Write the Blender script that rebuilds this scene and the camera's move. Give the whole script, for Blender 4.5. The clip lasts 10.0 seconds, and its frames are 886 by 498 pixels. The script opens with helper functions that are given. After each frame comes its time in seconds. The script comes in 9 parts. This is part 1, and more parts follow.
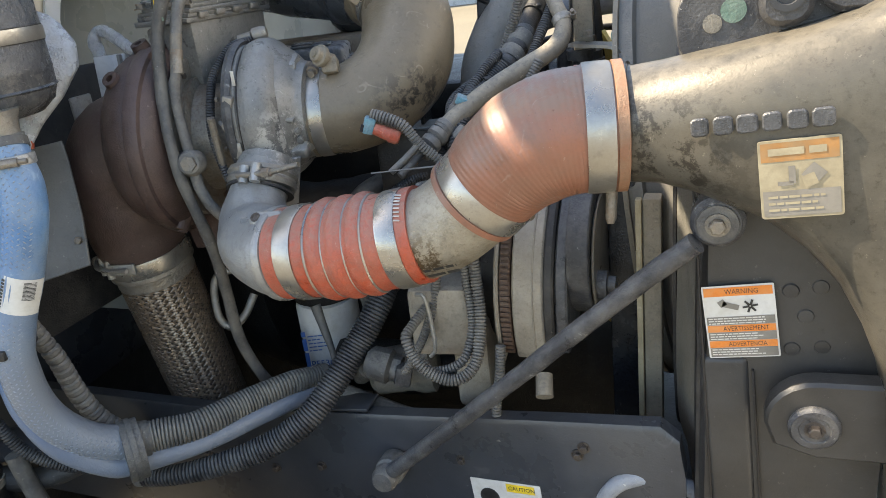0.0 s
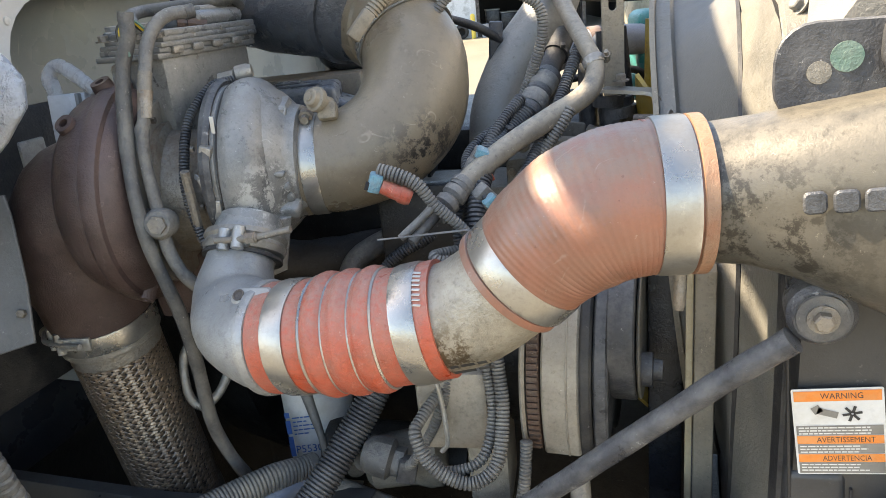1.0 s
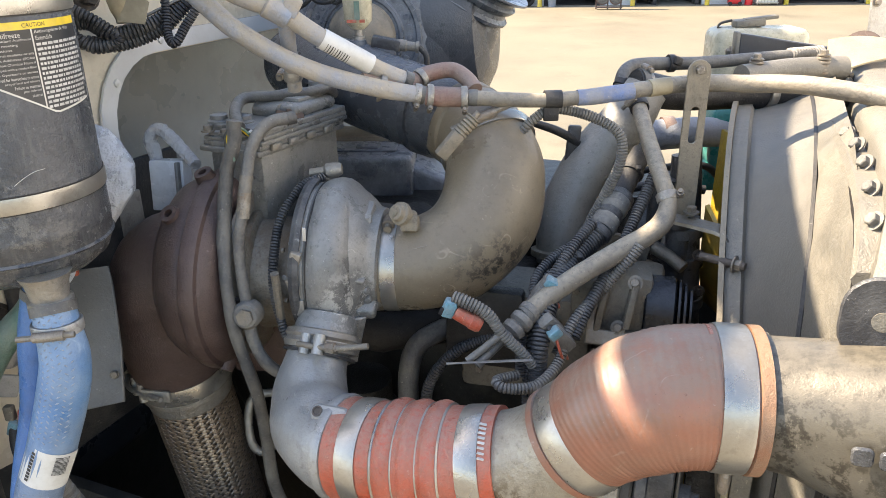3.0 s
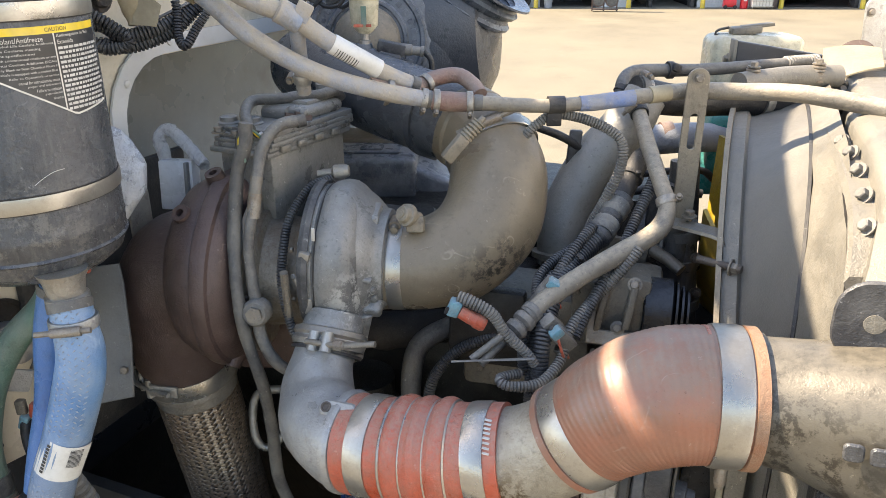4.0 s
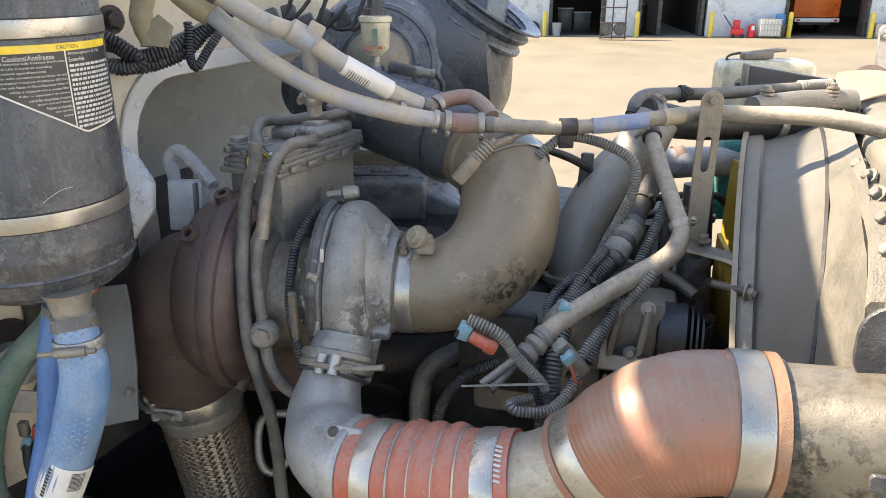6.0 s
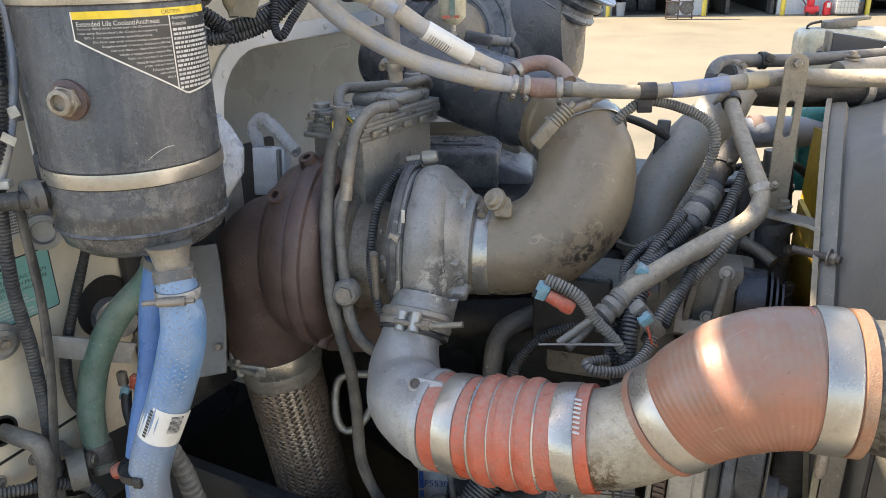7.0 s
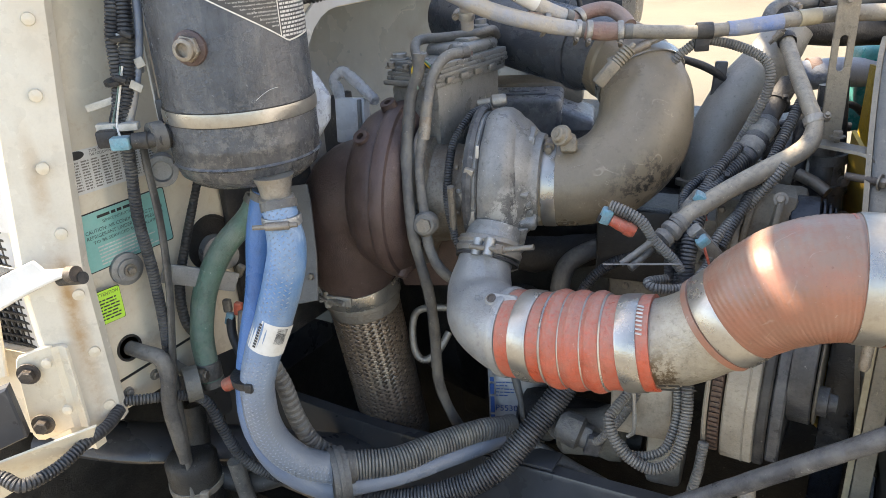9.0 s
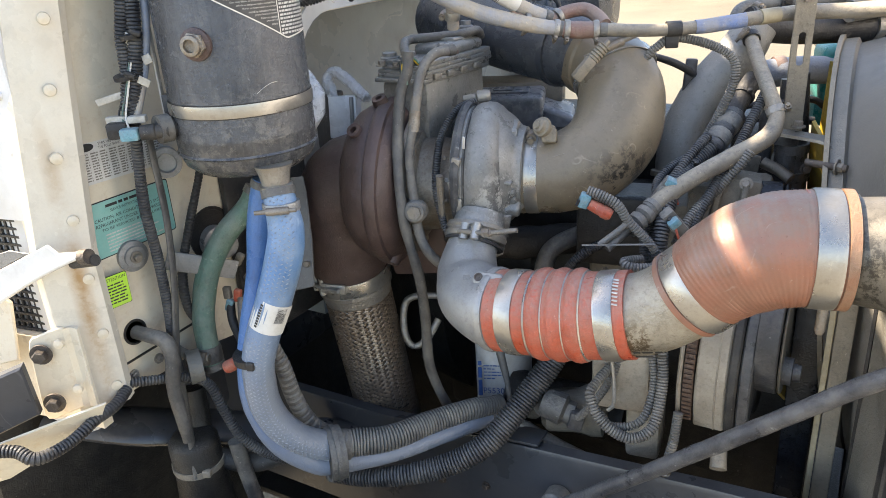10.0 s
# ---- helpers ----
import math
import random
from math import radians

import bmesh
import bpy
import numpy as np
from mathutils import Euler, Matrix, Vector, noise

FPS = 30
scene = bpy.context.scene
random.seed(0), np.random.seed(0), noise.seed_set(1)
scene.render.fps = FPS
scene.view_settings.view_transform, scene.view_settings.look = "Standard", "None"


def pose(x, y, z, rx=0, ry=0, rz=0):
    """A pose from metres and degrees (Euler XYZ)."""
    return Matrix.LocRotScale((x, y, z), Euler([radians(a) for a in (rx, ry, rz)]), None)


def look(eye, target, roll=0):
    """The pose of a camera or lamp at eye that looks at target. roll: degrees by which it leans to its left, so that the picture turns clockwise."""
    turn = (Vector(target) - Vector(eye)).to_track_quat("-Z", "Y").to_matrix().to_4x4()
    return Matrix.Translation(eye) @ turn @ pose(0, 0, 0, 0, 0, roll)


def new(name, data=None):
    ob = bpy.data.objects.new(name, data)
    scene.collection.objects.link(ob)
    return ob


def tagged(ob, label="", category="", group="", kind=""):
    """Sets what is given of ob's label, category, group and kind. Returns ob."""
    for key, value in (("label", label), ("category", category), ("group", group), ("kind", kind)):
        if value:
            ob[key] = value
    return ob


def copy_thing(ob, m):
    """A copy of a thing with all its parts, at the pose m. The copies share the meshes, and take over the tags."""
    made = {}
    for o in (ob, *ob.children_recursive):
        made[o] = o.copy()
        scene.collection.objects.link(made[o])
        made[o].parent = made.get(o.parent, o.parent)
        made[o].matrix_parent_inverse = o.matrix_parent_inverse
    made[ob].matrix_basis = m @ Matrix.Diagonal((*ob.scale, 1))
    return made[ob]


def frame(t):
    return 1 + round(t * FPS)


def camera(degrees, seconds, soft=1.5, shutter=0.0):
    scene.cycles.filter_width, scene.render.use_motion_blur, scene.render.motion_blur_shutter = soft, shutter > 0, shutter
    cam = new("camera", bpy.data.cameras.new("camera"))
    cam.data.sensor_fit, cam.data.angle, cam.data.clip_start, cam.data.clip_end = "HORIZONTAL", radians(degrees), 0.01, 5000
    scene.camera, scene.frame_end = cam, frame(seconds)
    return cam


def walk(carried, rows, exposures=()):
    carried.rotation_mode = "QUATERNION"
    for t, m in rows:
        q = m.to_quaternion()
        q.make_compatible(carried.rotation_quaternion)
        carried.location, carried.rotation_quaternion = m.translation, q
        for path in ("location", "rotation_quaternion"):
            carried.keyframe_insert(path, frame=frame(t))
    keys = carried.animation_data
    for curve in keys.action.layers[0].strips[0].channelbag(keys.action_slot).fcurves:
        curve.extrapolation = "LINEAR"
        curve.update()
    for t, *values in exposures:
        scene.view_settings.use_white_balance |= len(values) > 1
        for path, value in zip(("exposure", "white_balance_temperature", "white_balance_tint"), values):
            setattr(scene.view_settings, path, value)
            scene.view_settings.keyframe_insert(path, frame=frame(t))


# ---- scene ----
cam = camera(61.5, 10.0, soft=0.45)
PATH = [
    (0, (-0.0284, 0.0937, 1.6845), (-0.6441, 1.5704, 1.0541), -7.1),
    (0.5, (-0.1178, 0.1694, 1.6724), (-0.6656, 1.6951, 1.0971), -6),
    (1, (-0.1453, 0.2382, 1.6819), (-0.6966, 1.7664, 1.1160), -5.9),
    (1.5, (-0.1582, 0.2546, 1.7034), (-0.7749, 1.7630, 1.1547), -4.9),
    (2, (-0.1453, 0.2399, 1.7928), (-0.8050, 1.7157, 1.2055), -3.6),
    (2.5, (-0.1703, 0.2494, 1.8737), (-0.8196, 1.7080, 1.2330), -2.2),
    (4, (-0.1823, 0.2141, 1.9124), (-0.7972, 1.6839, 1.2639), -0.3),
    (4.5, (-0.1935, 0.2116, 1.9107), (-0.8050, 1.6933, 1.2872), -0.2),
    (5, (-0.2021, 0.2236, 1.9064), (-0.8127, 1.7148, 1.3069), -0.2),
    (6.3, (-0.1883, 0.2219, 1.9012), (-0.8514, 1.6942, 1.3095), -0.3),
    (6.5, (-0.1892, 0.2133, 1.8986), (-0.8755, 1.6727, 1.3009), -0.6),
    (7, (-0.2021, 0.1815, 1.8823), (-0.9563, 1.5953, 1.2562), -1.2),
    (7.5, (-0.2090, 0.1634, 1.8763), (-1.0148, 1.5360, 1.2252), -1.9),
    (8, (-0.1969, 0.1419, 1.8720), (-1.0354, 1.4844, 1.1986), -2.6),
    (8.5, (-0.1892, 0.1118, 1.8625), (-1.0423, 1.4431, 1.1848), -3.3),
    (9, (-0.1660, 0.0619, 1.8616), (-1.0234, 1.3915, 1.1883), -3.7),
    (9.5, (-0.1479, 0.0086, 1.8565), (-1.0002, 1.3468, 1.1934), -3.8),
    (10, (-0.1273, -0.0120, 1.8522), (-0.9623, 1.3425, 1.1994), -3.8),
]
walk(cam, [(t, look(eye, target, roll)) for t, eye, target, roll in PATH], exposures=[(0, 2.15, 7250, 10), (0.5, 2.46, 7300, 11), (1.0, 2.48, 7350, 11), (1.5, 2.6, 7400, 12), (2.5, 2.40, 7400, 13), (4.0, 2.24, 7400, 13), (5.0, 2.18, 7400, 13), (7, 2.24, 7400, 13), (8.5, 2.40, 7300, 13), (10, 2.40, 7250, 13)])

# ---- light ----
SUN_TO = Vector((-0.69, -0.12, 0.714)).normalized()
world = bpy.data.worlds.new("sky")
scene.world = world
world.use_nodes = True
wn = world.node_tree.nodes
sky = wn.new("ShaderNodeTexSky")
sky.sky_type, sky.sun_disc = "NISHITA", False
sky.sun_elevation = math.asin(SUN_TO.z)
sky.sun_rotation = math.atan2(SUN_TO.x, SUN_TO.y)
sky.air_density, sky.dust_density = 1.0, 0.8
wn["Background"].inputs["Strength"].default_value = 0.105
world.node_tree.links.new(sky.outputs[0], wn["Background"].inputs["Color"])
sun = new("sun", bpy.data.lights.new("sun", "SUN"))
sun.data.energy, sun.data.angle, sun.data.color = 3.2, radians(0.45), (1.0, 0.90, 0.74)
sun.matrix_world = look(SUN_TO * 20, (0, 0, 0))


# ---- materials ----
def mat(name, base, rough=0.6, metal=0.0, dust=None, amount=0.5, size=0.03, speck=None, bump=0.5, grain=0.0035, coat=0.0, spread=0.18, dust_toplit=0.35, rugged=1.0, crisp=0.11, stain=None, streak=None, bleed=None, fade=None, scuff=0.0):
    """A worn surface: base colour that wavers at two scales, dust that lies in uneven patches, specks, fine relief."""
    m = bpy.data.materials.new(name)
    m.use_nodes = True
    nt = m.node_tree
    n, l = nt.nodes, nt.links
    b = n["Principled BSDF"]
    tc = n.new("ShaderNodeTexCoord")
    info = n.new("ShaderNodeObjectInfo")
    off = n.new("ShaderNodeVectorMath")
    off.operation = "MULTIPLY_ADD"
    l.new(info.outputs["Random"], off.inputs[0])
    off.inputs[1].default_value = (3.7, 5.1, 2.3)
    l.new(tc.outputs["Object"], off.inputs[2])

    def tex(scale, detail=4, rough_=0.6):
        t = n.new("ShaderNodeTexNoise")
        t.inputs["Scale"].default_value, t.inputs["Detail"].default_value, t.inputs["Roughness"].default_value = scale, detail, rough_
        l.new(off.outputs[0], t.inputs["Vector"])
        return t.outputs["Fac"]

    def ramp(src, a, c):
        r = n.new("ShaderNodeMapRange")
        r.inputs["From Min"].default_value, r.inputs["From Max"].default_value = a, c
        l.new(src, r.inputs["Value"])
        return r.outputs[0]

    def scaled(src, k):
        x = n.new("ShaderNodeMath")
        x.operation = "MULTIPLY"
        l.new(src, x.inputs[0])
        x.inputs[1].default_value = k
        return x.outputs[0]

    def mix(fac, a, c, kind="MIX"):
        x = n.new("ShaderNodeMix")
        x.data_type, x.blend_type = "RGBA", kind
        for sock, v in ((x.inputs[0], fac), (x.inputs[6], a), (x.inputs[7], c)):
            if isinstance(v, (int, float)):
                sock.default_value = v
            elif isinstance(v, tuple):
                sock.default_value = (*v, 1)
            else:
                l.new(v, sock)
        return x.outputs[2]

    coarse, mid, fine = tex(1 / size, 5), tex(3.3 / size, 6, 0.7), tex(1 / grain, 3, 0.7)
    col = mix(ramp(coarse, 0.3, 0.7), tuple(c * (1 - spread) for c in base), tuple(min(1, c * (1 + spread)) for c in base))
    col = mix(scaled(ramp(fine, 0.46, 0.66), rugged * 0.22), col, tuple(c * 0.4 for c in base))
    col = mix(scaled(ramp(mid, 0.54, 0.64), rugged * 0.55), col, tuple(c * 0.42 for c in base))
    col = mix(scaled(ramp(mid, 0.42, 0.30), rugged * 0.35), col, tuple(min(0.9, c * 1.5 + 0.012) for c in base))
    film = None
    if dust:
        patch = tex(0.55 / size, 7, 0.68)
        film = scaled(ramp(patch, 0.5 + (0.5 - amount) * 0.35 - crisp, 0.5 + (0.5 - amount) * 0.35 + crisp), min(1.0, 0.4 + amount * 0.5))
        col = mix(film, col, dust)
        # dust paler on upward normals; it also paints in light from above
        if dust_toplit:
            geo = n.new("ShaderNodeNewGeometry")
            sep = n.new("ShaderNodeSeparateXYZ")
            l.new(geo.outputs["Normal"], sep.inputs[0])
            upturned = n.new("ShaderNodeMath")
            upturned.operation = "MULTIPLY"
            l.new(ramp(sep.outputs["Z"], 0.10, 0.85), upturned.inputs[0])
            l.new(ramp(mid, 0.28, 0.58), upturned.inputs[1])
            col = mix(scaled(upturned.outputs[0], min(1.0, dust_toplit * 1.15)), col, tuple(min(0.9, c * 1.18) for c in dust))
    if rugged > 0.4:
        nick = tex(0.30 / grain, 5, 0.8)
        col = mix(scaled(ramp(nick, 0.64, 0.68), 0.75 * rugged), col, tuple(min(0.85, c * 1.7 + 0.04) for c in (dust or base)))
        col = mix(scaled(ramp(nick, 0.34, 0.30), 0.7 * rugged), col, tuple(c * 0.25 for c in base))
    if scuff:
        # thin crooked scratches, only in some places
        line = n.new("ShaderNodeMath")
        line.operation = "PINGPONG"
        l.new(tex(0.5 / size, 3, 0.55), line.inputs[0])
        line.inputs[1].default_value = 0.06
        where = n.new("ShaderNodeMath")
        where.operation = "MULTIPLY"
        l.new(ramp(line.outputs[0], 0.0035, 0.0008), where.inputs[0])
        l.new(ramp(tex(1.4 / size, 4, 0.7), 0.54, 0.60), where.inputs[1])
        col = mix(scaled(where.outputs[0], scuff), col, tuple(min(0.85, c * 1.6 + 0.05) for c in (dust or base)))
    if streak:
        pull = n.new("ShaderNodeVectorMath")
        pull.operation = "MULTIPLY"
        l.new(off.outputs[0], pull.inputs[0])
        pull.inputs[1].default_value = (70, 70, 9)
        run = n.new("ShaderNodeTexNoise")
        run.inputs["Scale"].default_value, run.inputs["Detail"].default_value, run.inputs["Roughness"].default_value = 1.0, 5, 0.7
        l.new(pull.outputs[0], run.inputs["Vector"])
        col = mix(scaled(ramp(run.outputs["Fac"], 0.52, 0.66), 0.6), col, streak)
        col = mix(scaled(ramp(run.outputs["Fac"], 0.44, 0.34), 0.5), col, tuple(c * 0.4 for c in base))
    if speck:
        sp = tex(7.0 / size, 5, 0.75)
        col = mix(scaled(ramp(sp, 0.56, 0.74), 0.7), col, speck)
    if stain:
        at, reach, tint = stain
        far = n.new("ShaderNodeVectorMath")
        far.operation = "DISTANCE"
        l.new(tc.outputs["Object"], far.inputs[0])
        far.inputs[1].default_value = at
        near = n.new("ShaderNodeMath")
        near.operation = "MULTIPLY"
        l.new(ramp(far.outputs["Value"], reach, reach * 0.45), near.inputs[0])
        l.new(ramp(tex(34, 8, 0.8), 0.50, 0.56), near.inputs[1])
        col = mix(near.outputs[0], col, tint)
    if bleed:
        # rust that has run down along one upright line
        at, reach, tint = bleed
        flatten = n.new("ShaderNodeVectorMath")
        flatten.operation = "MULTIPLY"
        l.new(tc.outputs["Object"], flatten.inputs[0])
        flatten.inputs[1].default_value = (1, 1, 0)
        far = n.new("ShaderNodeVectorMath")
        far.operation = "DISTANCE"
        l.new(flatten.outputs[0], far.inputs[0])
        far.inputs[1].default_value = (at[0], at[1], 0)
        near = n.new("ShaderNodeMath")
        near.operation = "MULTIPLY"
        l.new(ramp(far.outputs["Value"], reach, reach * 0.2), near.inputs[0])
        l.new(ramp(tex(9, 6, 0.7), 0.36, 0.62), near.inputs[1])
        col = mix(near.outputs[0], col, tint)
    if fade:
        # dust that covers one end of a long piece
        lo, hi, tint = fade
        axis = n.new("ShaderNodeSeparateXYZ")
        l.new(tc.outputs["Object"], axis.inputs[0])
        add = n.new("ShaderNodeMath")
        add.operation = "MULTIPLY_ADD"
        l.new(coarse, add.inputs[0])
        add.inputs[1].default_value = 0.10
        l.new(axis.outputs["Z"], add.inputs[2])
        col = mix(scaled(ramp(add.outputs[0], hi + 0.05, lo + 0.05), 0.85), col, tint)
    l.new(col, b.inputs["Base Color"])
    rr = n.new("ShaderNodeMapRange")
    l.new(coarse, rr.inputs["Value"])
    rr.inputs["From Min"].default_value, rr.inputs["From Max"].default_value = 0.25, 0.75
    rr.inputs["To Min"].default_value, rr.inputs["To Max"].default_value = max(0.05, rough - 0.22), min(1, rough + 0.02)
    if film:
        dull = n.new("ShaderNodeMath")
        dull.operation, dull.use_clamp = "MULTIPLY_ADD", True
        l.new(film, dull.inputs[0])
        dull.inputs[1].default_value = 0.14
        l.new(rr.outputs[0], dull.inputs[2])
        l.new(dull.outputs[0], b.inputs["Roughness"])
    else:
        l.new(rr.outputs[0], b.inputs["Roughness"])
    b.inputs["Metallic"].default_value = metal
    b.inputs["Coat Weight"].default_value = coat
    if bump:
        bp = n.new("ShaderNodeBump")
        bp.inputs["Strength"].default_value, bp.inputs["Distance"].default_value = bump, grain * 0.6
        both = n.new("ShaderNodeMath")
        both.operation = "MULTIPLY_ADD"
        l.new(mid, both.inputs[0])
        both.inputs[1].default_value = 1.6
        l.new(fine, both.inputs[2])
        l.new(both.outputs[0], bp.inputs["Height"])
        l.new(bp.outputs[0], b.inputs["Normal"])
    return m


DUST = (0.30, 0.26, 0.20)
SOOT = (0.035, 0.032, 0.03)
M = dict(
    concrete=mat("concrete", (0.195, 0.171, 0.122), 0.9, size=1.6, grain=0.02, dust=(0.211, 0.186, 0.135), amount=0.5, dust_toplit=0.0, rugged=0.35, scuff=0.15),
    aluminium=mat("cast_aluminium", (0.295, 0.300, 0.300), 0.42, 0.35, dust=(0.335, 0.325, 0.300), amount=0.45, size=0.05, speck=(0.17, 0.155, 0.135), rugged=0.75, crisp=0.14, bump=0.3, spread=0.22, dust_toplit=0.3, scuff=0.35),
    # base tuned to the shaded side, pale top dust carries the sunlit top
    tankalu=mat("dusty_toplit_cast_aluminium", (0.078, 0.073, 0.062), 0.42, 0.2, dust=(0.150, 0.134, 0.106), amount=0.40, size=0.06, speck=(0.037, 0.032, 0.024), spread=0.22, bump=0.18, grain=0.003, rugged=0.6, dust_toplit=0.9, crisp=0.16, stain=((-0.165, -0.085, 0.345), 0.12, (0.030, 0.026, 0.021))),
    stained=mat("oil_stained_aluminium", (0.36, 0.33, 0.27), 0.48, 0.4, dust=(0.24, 0.19, 0.125), amount=0.3, size=0.035, speck=(0.12, 0.085, 0.05), rugged=0.7, dust_toplit=0.0, stain=((-0.03, -0.05, -0.05), 0.060, (0.10, 0.07, 0.04))),
    compressor=mat("grey_cast_compressor", (0.165, 0.164, 0.160), 0.42, 0.15, dust=(0.314, 0.303, 0.277), amount=0.42, size=0.05, speck=(0.061, 0.059, 0.057), spread=0.3, bump=0.4, rugged=0.9, crisp=0.10, dust_toplit=0.45, scuff=0.5, stain=((0.188, -0.052, 0.058), 0.055, (0.44, 0.43, 0.40))),
    rust=mat("rusted_cast_iron", (0.069, 0.044, 0.040), 0.5, 0.1, dust=(0.127, 0.089, 0.078), amount=0.42, size=0.05, bump=0.6, grain=0.0028, spread=0.3, dust_toplit=0.35, rugged=0.9, crisp=0.14, scuff=0.25),
    orange=mat("orange_silicone", (0.30, 0.098, 0.052), 0.42, dust=(0.200, 0.146, 0.112), amount=0.55, size=0.09, grain=0.003, bump=0.2, spread=0.2, rugged=0.6, crisp=0.24, dust_toplit=0.85, scuff=0.3),
    cuff=mat("dust_faded_silicone", (0.25, 0.112, 0.062), 0.5, dust=(0.255, 0.172, 0.112), amount=0.5, size=0.03, dust_toplit=0.6, rugged=0.7),
    stitch=mat("dusty_woven_cloth", (0.20, 0.255, 0.34), 0.5, dust=(0.34, 0.36, 0.39), amount=0.5, size=0.03, rugged=0.5, dust_toplit=0.4),
    orange_deep=mat("red_orange_silicone", (0.45, 0.072, 0.031), 0.42, dust=(0.32, 0.165, 0.122), amount=0.42, size=0.022, grain=0.003, rugged=0.8, dust_toplit=0.8, crisp=0.18, scuff=0.25),
    steel=mat("bright_band_steel", (0.40, 0.385, 0.355), 0.40, 0.75, dust=(0.315, 0.285, 0.235), amount=0.36, size=0.06, bump=0.12, spread=0.10, dust_toplit=0.3, rugged=0.5, scuff=0.25),
    dullsteel=mat("dull_steel", (0.34, 0.325, 0.30), 0.45, 0.6, dust=DUST, amount=0.4, size=0.02, rugged=0.6),
    galv=mat("galvanised_steel", (0.42, 0.42, 0.41), 0.45, 0.6, dust=(0.34, 0.31, 0.26), amount=0.4, size=0.04),
    zincrust=mat("rust_spotted_steel", (0.29, 0.262, 0.222), 0.50, 0.5, dust=(0.185, 0.122, 0.072), amount=0.35, size=0.015),
    olive=mat("dusty_brown_rubber_elbow", (0.150, 0.121, 0.084), 0.40, dust=(0.222, 0.182, 0.128), amount=0.48, size=0.09, speck=(0.115, 0.093, 0.066), spread=0.2, rugged=0.55, crisp=0.22, bump=0.3, scuff=0.35, dust_toplit=0.5, stain=((0.095, -0.050, -0.050), 0.105, (0.028, 0.024, 0.020))),
    rubber=mat("black_rubber", (0.018, 0.018, 0.020), 0.6, dust=(0.09, 0.083, 0.072), amount=0.33, size=0.03),
    dustrubber=mat("dust_covered_rubber", (0.062, 0.062, 0.062), 0.55, dust=(0.198, 0.186, 0.163), amount=0.42, size=0.03, dust_toplit=0.6, rugged=0.9),
    loom=mat("dusty_black_conduit", (0.025, 0.026, 0.031), 0.5, dust=(0.144, 0.143, 0.138), amount=0.38, size=0.02, dust_toplit=0.4),
    greyloom=mat("dusty_grey_conduit", (0.098, 0.095, 0.092), 0.55, dust=(0.247, 0.232, 0.202), amount=0.45, size=0.02, dust_toplit=0.6),
    plastic=mat("black_plastic", (0.034, 0.035, 0.040), 0.42, dust=(0.156, 0.154, 0.150), amount=0.36, size=0.06, spread=0.25, dust_toplit=0.6),
    ductblack=mat("black_duct_plastic", (0.041, 0.047, 0.059), 0.36, dust=(0.115, 0.123, 0.135), amount=0.42, size=0.06, dust_toplit=0.5, rugged=0.5, crisp=0.2),
    # bluish top dust doubles as skylight painted on the cover's upper face
    dustplastic=mat("dust_filmed_black_plastic", (0.062, 0.075, 0.094), 0.36, dust=(0.235, 0.254, 0.284), amount=0.42, size=0.04, dust_toplit=0.7, rugged=0.6),
    tanpipe=mat("dusty_tan_rubber", (0.150, 0.138, 0.120), 0.55, dust=(0.31, 0.268, 0.203), amount=0.42, size=0.05, speck=(0.08, 0.072, 0.064), rugged=0.8, dust_toplit=0.85),
    tancast=mat("tan_dusty_casting", (0.22, 0.19, 0.145), 0.65, 0.1, dust=(0.30, 0.26, 0.195), amount=0.5, size=0.05, speck=(0.07, 0.06, 0.045)),
    # oily metal made near-black, so the bay's deep shade is in its colour
    darkmetal=mat("oily_shade_dark_casting", (0.016, 0.0155, 0.015), 0.5, 0.2, dust=(0.062, 0.057, 0.049), amount=0.28, size=0.03, bump=0.6, dust_toplit=0.25),
    frame=mat("black_frame_paint", (0.029, 0.033, 0.042), 0.38, dust=(0.098, 0.098, 0.098), amount=0.42, size=0.14, spread=0.3, crisp=0.22, dust_toplit=0.4, rugged=0.5, bump=0.15, scuff=0.2),
    greycast=mat("grey_engine_casting", (0.144, 0.134, 0.115), 0.6, 0.15, dust=(0.247, 0.221, 0.175), amount=0.45, size=0.035, speck=(0.039, 0.035, 0.031), dust_toplit=0.5),
    actuator=mat("grey_actuator_casting", (0.185, 0.186, 0.183), 0.40, 0.25, dust=(0.300, 0.290, 0.265), amount=0.42, size=0.03, dust_toplit=0.6, rugged=1.1, crisp=0.12, scuff=0.4),
    canister=mat("faded_black_paint", (0.041, 0.044, 0.050), 0.30, 0.1, dust=(0.120, 0.123, 0.130), amount=0.50, size=0.040, speck=(0.022, 0.022, 0.023), spread=0.3, crisp=0.20, dust_toplit=0.1, rugged=0.8, streak=(0.126, 0.125, 0.122), scuff=0.35, stain=((0.06, -0.07, 0.012), 0.15, (0.130, 0.127, 0.122))),
    bluehose=mat("blue_silicone_hose", (0.060, 0.185, 0.40), 0.40, dust=(0.265, 0.340, 0.42), amount=0.55, size=0.075, rugged=0.6, dust_toplit=0.6, crisp=0.12, scuff=0.25, fade=(-0.08, 0.12, (0.218, 0.230, 0.245))),
    bluedeep=mat("deep_blue_silicone", (0.036, 0.145, 0.40), 0.40, dust=(0.14, 0.22, 0.33), amount=0.45, size=0.12, rugged=0.6, dust_toplit=0.45, crisp=0.14, scuff=0.2, fade=(-0.02, 0.15, (0.205, 0.217, 0.235))),
    greyhose=mat("dusty_grey_blue_hose", (0.26, 0.29, 0.34), 0.6, dust=(0.36, 0.35, 0.34), amount=0.5, size=0.05, crisp=0.2),
